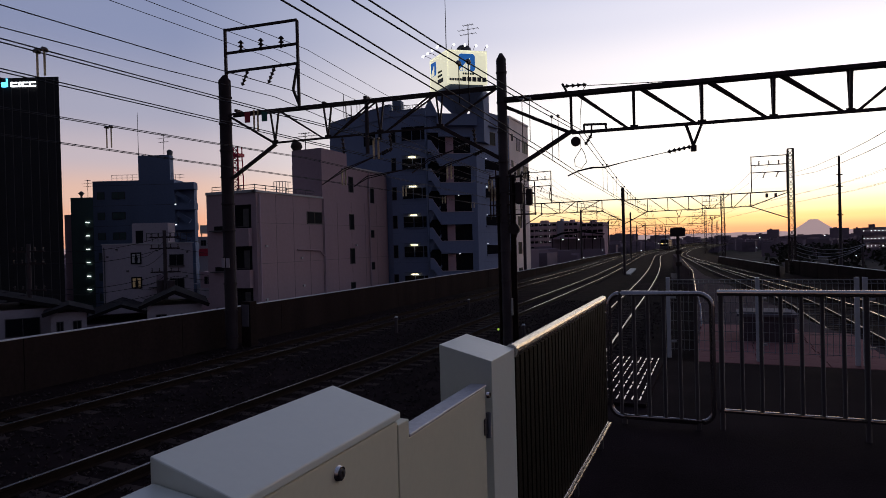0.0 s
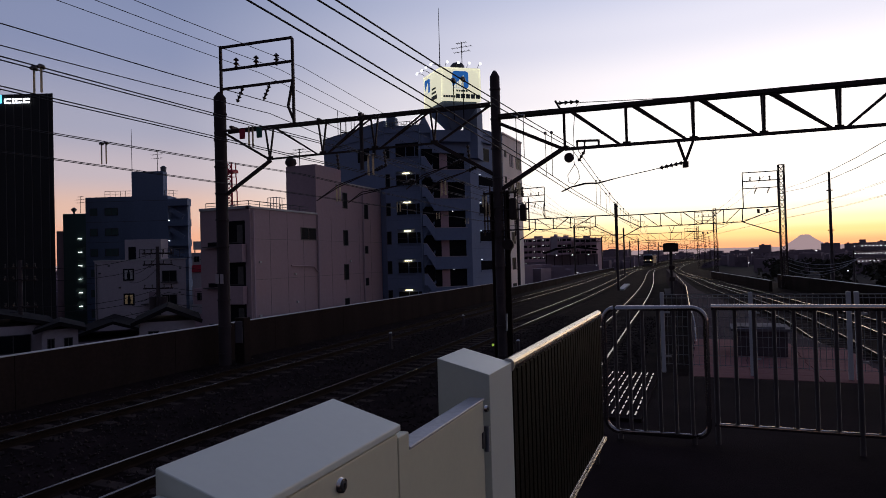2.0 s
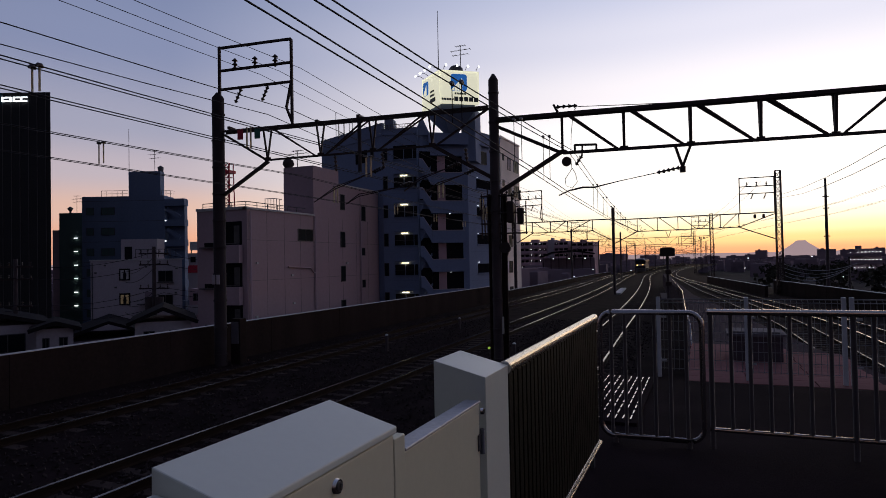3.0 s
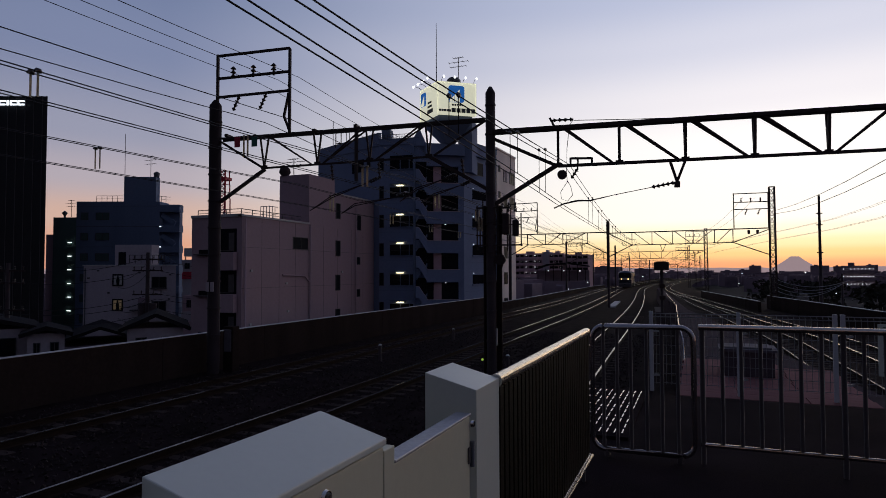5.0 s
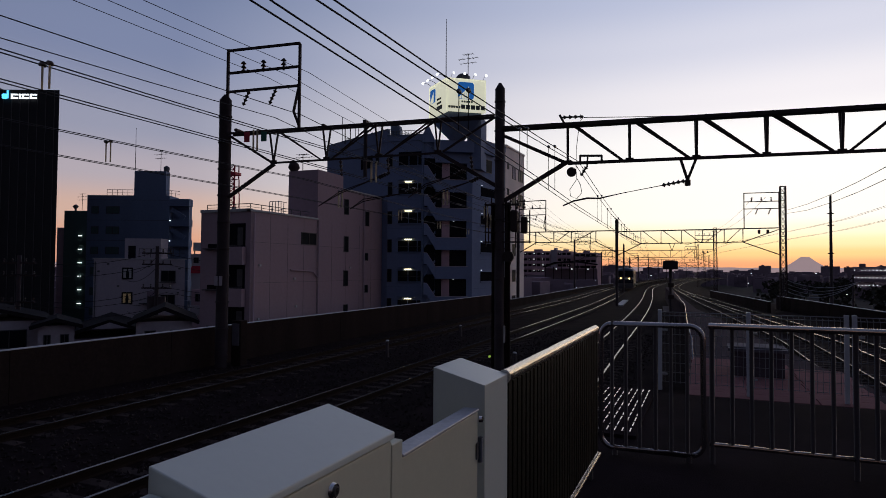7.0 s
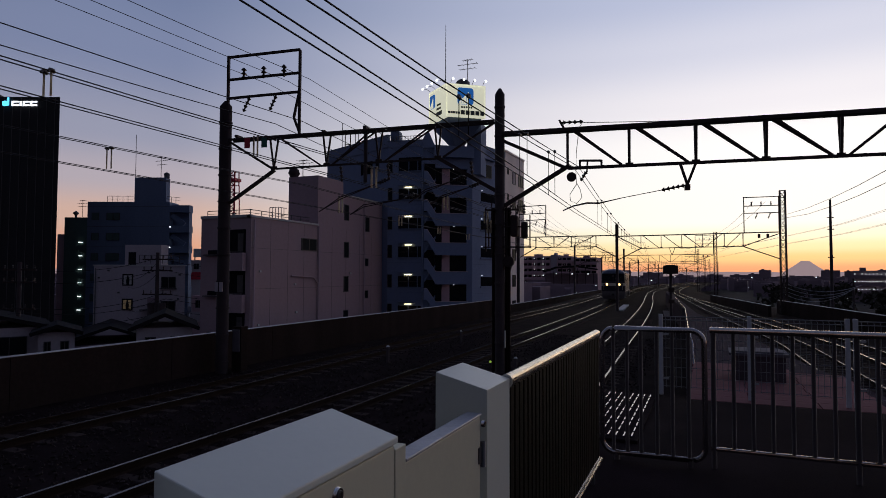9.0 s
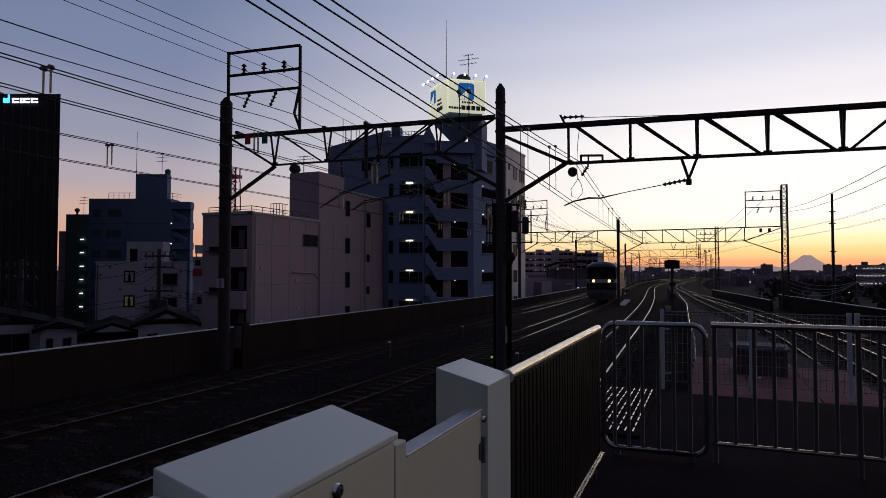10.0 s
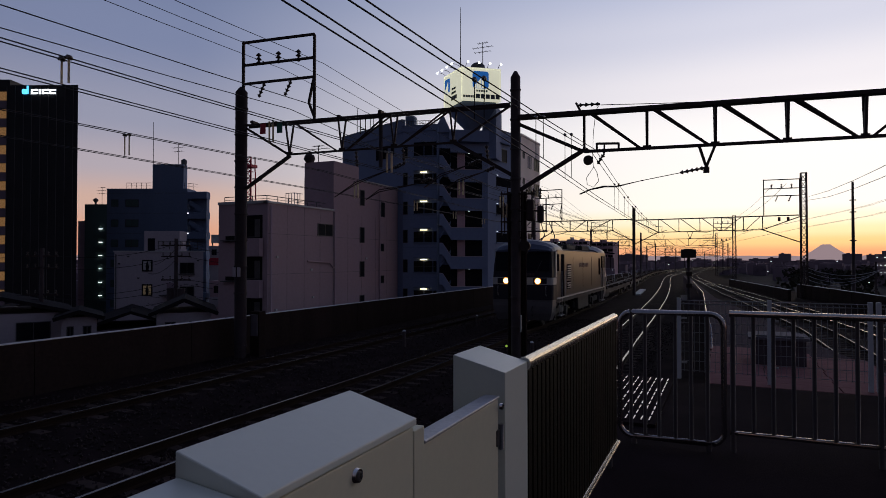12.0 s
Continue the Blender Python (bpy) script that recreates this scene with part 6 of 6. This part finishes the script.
def far_town():
    """Low roofs out to the horizon, too many and too far to tell apart."""
    rng = random.Random(5)
    bm = B()
    for k in range(4200):
        a = radians(rng.uniform(-62, 42))
        d = 150 * (12 ** rng.random())
        x, y = d * math.sin(a), d * math.cos(a)
        if abs(x - t1(min(y, 590))) < 30 and y < 420:
            continue
        if x > t4(min(y, 590)) and d < 330:
            continue
        w, e, h = rng.uniform(3, 9), rng.uniform(4, 10), rng.uniform(-4, 0.2) + d * 0.0025 * rng.random() ** 4
        if x < 0 and d < 300:
            h = min(h, 0)
        box(bm, -w / 2, w / 2, -e / 2, e / 2, GZ - 1, h, 0, pose(x, y, 0, 0, 0, rng.uniform(-30, 30)))
    tagged(part("far_town", bm, M_CITY), "dim low roofs of the far town", "town", kind="stuff")
    rng = random.Random(8)
    bm = B()
    for k in range(95):
        a = radians(rng.uniform(4, 42))
        d = rng.uniform(95, 320)
        x, y = d * math.sin(a), d * math.cos(a)
        if x < t4(y) + 9:
            continue
        top, rad = rng.uniform(-3.0, 0.3), rng.uniform(2.0, 4.5)
        bar(bm, (x, y, GZ), (x, y, top - rad), 0.4)
        for j in range(150):
            v = Vector((rng.gauss(0, 1), rng.gauss(0, 1), rng.gauss(0, 1))).normalized() * rad * rng.uniform(0.55, 1.0)
            c = Vector((x, y, top - rad * 0.8)) + Vector((v.x * 1.2, v.y * 1.2, v.z * 0.8))
            p, q = Vector((rng.uniform(-1, 1), rng.uniform(-1, 1), rng.uniform(-1, 1))) * 0.55, Vector((rng.uniform(-1, 1), rng.uniform(-1, 1), rng.uniform(-1, 1))) * 0.55
            bm.faces.new([bm.verts.new(c + o) for o in (p, q, -p, -q)])
    tagged(part("far_trees", bm, M_LEAF), "dark leafy trees among the far roofs at dusk", "trees", kind="stuff")
    rng = random.Random(5)
    bm = B()
    for k in range(70):
        a = radians(rng.uniform(-12, 32))
        d = 120 * (5 ** rng.random())
        x, y = d * math.sin(a), d * math.cos(a)
        if abs(x - t1(min(y, 590))) < 16:
            continue
        z = rng.uniform(-5, 1.0)
        box(bm, x - d * 0.0007, x + d * 0.0007, y - 0.2, y, z, z + d * 0.0008)
    tagged(part("town_lights", bm, M_LAMPC), "scattered points of street light in the far town", "lights", kind="stuff")


far_town()


def hills():
    bm = B()
    base, n = [], 160
    for k in range(n + 1):
        a = radians(-60 + 110 * k / n)
        d = 4600
        h = 26 + 10 * noise.noise((k * 0.11, 0, 0)) + 6 * noise.noise((k * 0.4, 3, 0))
        base.append((bm.verts.new((d * math.sin(a), d * math.cos(a), -40)), bm.verts.new((d * math.sin(a), d * math.cos(a), h))))
    for p, q in zip(base, base[1:]):
        bm.faces.new((p[0], q[0], q[1], p[1]))
    tagged(part("backdrop_hills", bm, M_HILL), "range of hills on the horizon, its haze put in as purple glow", "hills", kind="structure")
    bm = B()
    a0 = math.atan2(709, 5191) - 0.010
    cols = []
    for k in range(-30, 31):
        u = k / 30
        a = a0 + u * 0.035
        h = 122 * (1 - min(1, abs(u) ** 0.72)) if abs(u) > 0.15 else 122 * (1 - 0.15 ** 0.72) + 1.0 * math.sin(k * 1.9)
        d = 4560
        cols.append((bm.verts.new((d * math.sin(a), d * math.cos(a), -40)), bm.verts.new((d * math.sin(a), d * math.cos(a), max(0, h) + 4))))
    for p, q in zip(cols, cols[1:]):
        bm.faces.new((p[0], q[0], q[1], p[1]))
    tagged(part("backdrop_mountain", bm, M_HILL), "cone of a great mountain on the horizon, its haze put in as purple glow", "mountain", kind="structure")


hills()


# ---- train ----
def loft(bm, rings):
    rows = [[bm.verts.new(p) for p in r] for r in rings]
    n = len(rows[0])
    for a, b in zip(rows, rows[1:]):
        for k in range(n):
            bm.faces.new((a[k], a[(k + 1) % n], b[(k + 1) % n], b[k]))
    bm.faces.new(rows[0][::-1])
    bm.faces.new(rows[-1])
    bmesh.ops.recalc_face_normals(bm, faces=bm.faces[:])


def wheelset(par, y):
    bm = B()
    for s in (-1, 1):
        tube(bm, [(s * 0.50, 0, 0), (s * 0.52, 0, 0), (s * 0.62, 0, 0)], [0.56, 0.53, 0.53], 20)
    tube(bm, [(-0.6, 0, 0), (0.6, 0, 0)], 0.09, 10)
    w = part("wheelset", bm, M_LOCOK, par)
    w.matrix_basis = pose(0, y, 0.53)
    return w


def locomotive():
    """Box cab electric locomotive; its nose is at y = 0 and z = 0 is the rail."""
    g = tagged(empty("electric_locomotive"), "grey electric freight locomotive with a blue domed roof and lit headlights", "locomotive")
    L, W, ZB, ZE = 16.2, 1.46, 1.30, 3.55

    def dome(w, zc, crown, n=10):
        """Half rounded roof outline from one eave over the crown to the other."""
        return [(-w * math.cos(math.pi * k / n), zc + crown * math.sin(math.pi * k / n) ** 0.9) for k in range(n + 1)]

    def slab(name, y0, y1, s, a, z0, z1, ma, par=g, label="", d=0.008):
        """A thin panel on the body side s."""
        bm = B()
        box(bm, s * (W + a) - d, s * (W + a) + d, min(y0, y1), max(y0, y1), z0, z1)
        return part(name, bm, ma, par, label)
    bm = B()
    loft(bm, [[(-W, y, ZB), (W, y, ZB), (W, y, ZE), (-W, y, ZE)] for y in (0.75, L - 0.75)])
    part("side_body", bm, M_LOCOW, g, "pale grey body sides")
    for end in (0, 1):
        def ym(y):
            return L - y if end else y
        # lower front: upright dark panel over a grey skirt that tucks in below
        bm = B()
        loft(bm, [[(-w, ym(y), ZB), (w, ym(y), ZB), (w, ym(y), 2.34), (-w, ym(y), 2.34)] for y, w in ((0.0, W - 0.10), (0.06, W - 0.03), (0.2, W), (0.745, W))])
        part("nose", bm, M_FACE, g, "dark lower cab front")
        bm = B()
        rows = [[(-w, ym(y0), z), (w, ym(y0), z), (w, ym(0.9), z), (-w, ym(0.9), z)] for z, w, y0 in ((ZB - 0.005, W - 0.03, 0.03), (1.0, W - 0.04, 0.04), (0.66, W - 0.10, 0.10), (0.34, W - 0.22, 0.22))]
        loft(bm, rows)
        part("skirt", bm, M_SKIRT, g, "blue grey front skirt")
        # raked upper front
        bm = B()
        loft(bm, [[(-w, ym(y), z), (w, ym(y), z), (W, ym(0.745), z), (-W, ym(0.745), z)] for z, w, y in ((2.345, W - 0.05, 0.02), (2.9, W - 0.07, 0.10), (ZE, W - 0.12, 0.24))])
        cab = part("cab_front", bm, M_FACE, g)
        for x0, x1 in ((-1.3, -0.05), (0.05, 1.3)):
            bm = B()
            q = [(x0, ym(0.055), 2.62), (x1, ym(0.055), 2.62), (x1 * 0.985, ym(0.20), 3.46), (x0 * 0.985, ym(0.20), 3.46)]
            v = [bm.verts.new((x, y + (0.03 if end else -0.03) * k, z)) for k in (0, 1) for x, y, z in q]
            for f in ((0, 1, 2, 3), (7, 6, 5, 4), (0, 4, 5, 1), (1, 5, 6, 2), (2, 6, 7, 3), (3, 7, 4, 0)):
                bm.faces.new([v[i] for i in f])
            bmesh.ops.recalc_face_normals(bm, faces=bm.faces[:])
            glass = part("windscreen", bm, M_GLASS, cab)
            bm = B()
            tube(bm, [(x0 * 0.5 + x1 * 0.5, ym(-0.01), 2.56), (x0 * 0.3 + x1 * 0.7, ym(0.06), 3.1)], 0.012, 5)
            part("wiper", bm, M_LOCOK, glass)
        bm = B()
        box(bm, -0.14, 0.14, min(ym(0.12), ym(0.16)), max(ym(0.12), ym(0.16)), 3.12, 3.34)
        part("destination_plate", bm, M_CASE, cab)
        bm = B()
        loft(bm, [[(-w, ym(y), 2.0), (w, ym(y), 2.0), (w, ym(y), 2.33), (-w, ym(y), 2.33)] for y, w in ((-0.012, W - 0.09), (0.05, W - 0.02), (0.2, W + 0.008), (0.72, W + 0.008))])
        band = part("front_band", bm, M_BAND, g, "pale band across the cab front")
        for s in (-1, 1):
            bm = B()
            y0, y1 = sorted((ym(-0.03), ym(0.0)))
            box(bm, s * 0.86 - 0.32, s * 0.86 + 0.32, y0, y1, 2.04, 2.30, 0.01)
            part("lamp_housing", bm, M_FACE, band)
            bm = B()
            tube(bm, [(s * 0.76, ym(-0.031), 2.17), (s * 0.76, ym(-0.05), 2.17)], [0.155, 0.15], 16)
            # On the lit end this disc is the lens halo given a shape.
            part("lamp_surround", bm, M_HALO if not end else M_GLASS, band)
            bm = B()
            tube(bm, [(s * 0.76, ym(-0.052), 2.17), (s * 0.76, ym(-0.08), 2.17)], [0.12, 0.10], 16)
            part("headlight", bm, M_HEAD if not end else M_GLASS, band, "lit warm headlight" if not end else "unlit tail lamp")
        bm = B()
        for k in range(9):
            y0, y1 = sorted((ym(-0.012), ym(0.02)))
            box(bm, -0.62 + k * 0.14, -0.53 + k * 0.14, y0, y1, 2.42, 2.53)
        part("number_bars", bm, M_CASE, g, "row of pale bars")
        bm = B()
        y0, y1 = sorted((ym(-0.45), ym(0.05)))
        box(bm, -0.13, 0.13, y0, y1, 0.78, 1.02, 0.03)
        tube(bm, [(0.5, ym(0.02), 1.0), (0.5, ym(-0.14), 0.85), (0.52, ym(-0.1), 0.55)], 0.03, 6)
        tube(bm, [(-0.5, ym(0.02), 1.0), (-0.5, ym(-0.14), 0.85), (-0.52, ym(-0.1), 0.55)], 0.03, 6)
        part("coupler", bm, M_LOCOK, g)
        for s in (-1, 1):
            bm = B()
            tube(bm, [(s * 1.15, ym(-0.02), 1.5), (s * 1.15, ym(-0.07), 1.55), (s * 1.15, ym(-0.07), 1.88), (s * 1.15, ym(-0.02), 1.93)], 0.016, 6)
            part("handrail", bm, M_GALV, g)
            slab("cab_window", ym(0.85), ym(1.25), s, 0.008, 2.62, 3.42, M_BLACKSHADE)
            door = slab("cab_door", ym(1.75), ym(2.4), s, 0.008, ZB + 0.05, 3.42, M_BLACKSHADE, g, "dark recessed cab door")
            for yy in (1.68, 2.47):
                bm = B()
                tube(bm, [(s * (W + 0.05), ym(yy), ZB + 0.1), (s * (W + 0.05), ym(yy), 2.6)], 0.016, 6)
                part("door_rail", bm, M_GALV, door)
            slab("front_pillar", ym(0.5), ym(0.78), s, 0.006, 2.35, ZE - 0.03, M_BAND)
        # domed cab roof with a peak over the windscreens
        bm = B()
        loft(bm, [[(x, ym(y), z) for x, z in dome(w, ZE - 0.01, c)] for y, w, c in ((0.05, W - 0.14, 0.12), (0.25, W - 0.05, 0.36), (0.6, W, 0.54), (1.1, W + 0.02, 0.60), (2.0, W + 0.02, 0.58), (2.7, W - 0.10, 0.36))])
        part("cab_roof", bm, M_LOCOB, g, "slate blue domed cab roof")
    bm = B()
    loft(bm, [[(-W + 0.1, y, ZE), (W - 0.1, y, ZE), (W - 0.42, y, ZE + 0.16), (-W + 0.42, y, ZE + 0.16)] for y in (2.55, L - 2.55)])
    part("roof", bm, M_LOCOK, g, "dark sunken middle roof")
    for s in (-1, 1):
        bm = B()
        bar(bm, (s * (W - 0.02), 0.8, ZE + 0.02), (s * (W - 0.02), L - 0.8, ZE + 0.02), 0.10, 0.07)
        part("gutter", bm, M_LOCOW, g)
        bm = B()
        bar(bm, (s * (W + 0.005), 0.76, ZB + 0.03), (s * (W + 0.005), L - 0.76, ZB + 0.03), 0.03, 0.07)
        part("sill", bm, M_BAND, g)
    for y, l, w, h in ((2.9, 1.6, 0.95, 0.34), (5.0, 2.4, 1.05, 0.44), (7.9, 1.2, 0.7, 0.36), (9.4, 2.2, 1.05, 0.44), (12.0, 1.4, 0.8, 0.34)):
        bm = B()
        box(bm, -w, w, y, y + l, ZE + 0.155, ZE + h, 0.04)
        part("roof_equipment", bm, M_LOCOK, g)
    for k in range(8):
        bm = B()
        insulator(bm, (0.75 if k % 2 else -0.75, 4.6 + k * 0.95, ZE + 0.16), (0.75 if k % 2 else -0.75, 4.6 + k * 0.95, ZE + 0.5), 0.07, 3)
        part("roof_insulator", bm, M_INS, g)
    for y, up in ((4.4, True), (L - 3.4, False)):
        zt = 5.2 if up else 4.2
        bm = B()
        for s in (-0.45, 0.45):
            bar(bm, (s, y, ZE + 0.3), (s * 0.6, y + 1.15, (ZE + zt) / 2 + 0.12), 0.05)
            bar(bm, (s * 0.6, y + 1.15, (ZE + zt) / 2 + 0.12), (s * 0.5, y + 0.1, zt - 0.06), 0.035)
        bar(bm, (-0.55, y, ZE + 0.3), (0.55, y, ZE + 0.3), 0.06)
        tube(bm, [(-0.98, y + 0.1, zt - 0.2), (-0.8, y + 0.1, zt - 0.02), (-0.6, y + 0.1, zt), (0.6, y + 0.1, zt), (0.8, y + 0.1, zt - 0.02), (0.98, y + 0.1, zt - 0.2)], 0.025, 6)
        bar(bm, (-0.6, y - 0.12, zt - 0.01), (0.6, y - 0.12, zt - 0.01), 0.04)
        part("pantograph", bm, M_POLE, g, "raised pantograph" if up else "folded pantograph")
    for s in (-1, 1):
        for z, n in ((2.22, 6), (1.72, 3)):
            frame_ = slab("grille", 3.05, 4.0, s, 0.004, z - 0.04, z + n * 0.115 + 0.02, M_BLACKSHADE)
            for k in range(n):
                bm = B()
                box(bm, s * (W + 0.02) - 0.012, s * (W + 0.02) + 0.012, 3.1, 3.95, z + k * 0.115, z + k * 0.115 + 0.065)
                part("grille_slat", bm, M_BAND, frame_)
        slab("side_window", L - 3.35, L - 2.75, s, 0.006, 2.2, 3.25, M_BLACKSHADE)
        for y in (4.6, 7.4, 10.2):
            slab("side_panel", y, y + 2.5, s, 0.004, 1.62, 3.3, M_LOCOW, d=0.006)
        for k in range(7):
            slab("side_bar", 6.2 + k * 0.42, 6.5 + k * 0.42, s, 0.012, 2.75, 2.98, M_CASE, d=0.003)
        bm = B()
        box(bm, s * 1.1 - 0.25, s * 1.1 + 0.25, 6.6, 9.8, 0.4, ZB - 0.01, 0.05)
        part("underfloor_box", bm, M_LOCOK, g)
        bm = B()
        bar(bm, (s * (W - 0.05), 0.9, ZB - 0.1), (s * (W - 0.05), L - 0.9, ZB - 0.1), 0.08, 0.18)
        part("solebar", bm, M_LOCOK, g)
        for y in (1.5, 2.0, L - 2.0, L - 1.5):
            bm = B()
            box(bm, s * (W - 0.06) - 0.1, s * (W - 0.06) + 0.1, y, y + 0.35, 0.45, 0.5)
            bar(bm, (s * (W - 0.02), y, 0.45), (s * (W - 0.02), y, ZB), 0.035)
            part("step", bm, M_GALV, g)
    for y in (2.9, 8.1, L - 2.9):
        bm = B()
        for s in (-1, 1):
            box(bm, s * 1.05 - 0.09, s * 1.05 + 0.09, y - 1.7, y + 1.7, 0.5, 0.86, 0.05)
            for k in (-1.25, 1.25):
                box(bm, s * 1.1 - 0.12, s * 1.1 + 0.12, y + k - 0.2, y + k + 0.2, 0.36, 0.8, 0.04)
                tube(bm, [(s * 1.12, y + k * 0.6, 0.8), (s * 1.12, y + k * 0.6, 1.15)], 0.1, 8)
        part("bogie_frame", bm, M_LOCOK, g)
        for k in (-1.25, 1.25):
            wheelset(g, y + k)
    return g


def flat_wagon():
    """Empty container flat wagon; its leading coupler is at y = 0."""
    g = tagged(empty("container_flat_wagon"), "empty rusty container flat wagon with low side sills", "wagon", "flat wagons")
    L = 19.6
    for s in (-1, 1):
        bm = B()
        box(bm, s * 1.15 - 0.06, s * 1.15 + 0.06, 0.5, L - 0.5, 0.72, 1.02, 0.01)
        part("side_sill", bm, M_RUST, g)
        for k in range(6):
            bm = B()
            y = 1.2 + k * 3.4
            box(bm, s * 1.18 - 0.1, s * 1.18 + 0.1, y, y + 0.3, 1.022, 1.2, 0.02)
            part("container_lock", bm, M_RUST, g)
    bm = B()
    box(bm, -0.25, 0.25, 0.1, L - 0.1, 0.6, 0.98, 0.02)
    part("centre_sill", bm, M_RUST, g)
    for k in range(8):
        bm = B()
        y = 0.6 + k * (L - 1.2) / 7
        box(bm, -1.08, 1.08, y - 0.12, y + 0.12, 0.86, 1.0, 0.01)
        part("cross_member", bm, M_RUST, g)
    for y in (0.5, L - 0.5):
        bm = B()
        rail = [(-1.2, y, 1.0), (-1.2, y, 1.75), (-0.4, y, 1.75), (-0.4, y, 1.0)]
        tube(bm, rail, 0.025, 6)
        part("end_handrail", bm, M_GALV, g)
    for y in (3.0, L - 3.0):
        bm = B()
        for s in (-1, 1):
            box(bm, s * 0.95 - 0.08, s * 0.95 + 0.08, y - 1.2, y + 1.2, 0.38, 0.68, 0.04)
        box(bm, -0.95, 0.95, y - 0.2, y + 0.2, 0.42, 0.62, 0.02)
        part("bogie_frame", bm, M_LOCOK, g)
        for k in (-0.9, 0.9):
            wheelset(g, y + k)
    return g


LOCO = locomotive()
WAGONS = [flat_wagon()]
for _ in range(7):
    WAGONS.append(copy_thing(WAGONS[0], pose(0, 0, 0)))


def rail_pose(y, length):
    """A vehicle whose nose is at y along the freight track, set on the track at both ends."""
    y1 = y + length
    dx = t2(y1) - t2(y)
    return pose(t2(y), y, rail_z(y), math.degrees(math.atan2(rail_z(y1) - rail_z(y), length)), 0, math.degrees(math.atan2(-dx, length)))


def nose_y(t):
    return 28.1 + (12.0 - t) * 17.8


def motions():
    times = [k * 0.5 for k in range(25)]
    walk(LOCO, [(t, rail_pose(nose_y(t), 16.2)) for t in times])
    for k, w in enumerate(WAGONS):
        walk(w, [(t, rail_pose(nose_y(t) + 16.9 + k * 20.2, 19.6)) for t in times])


motions()
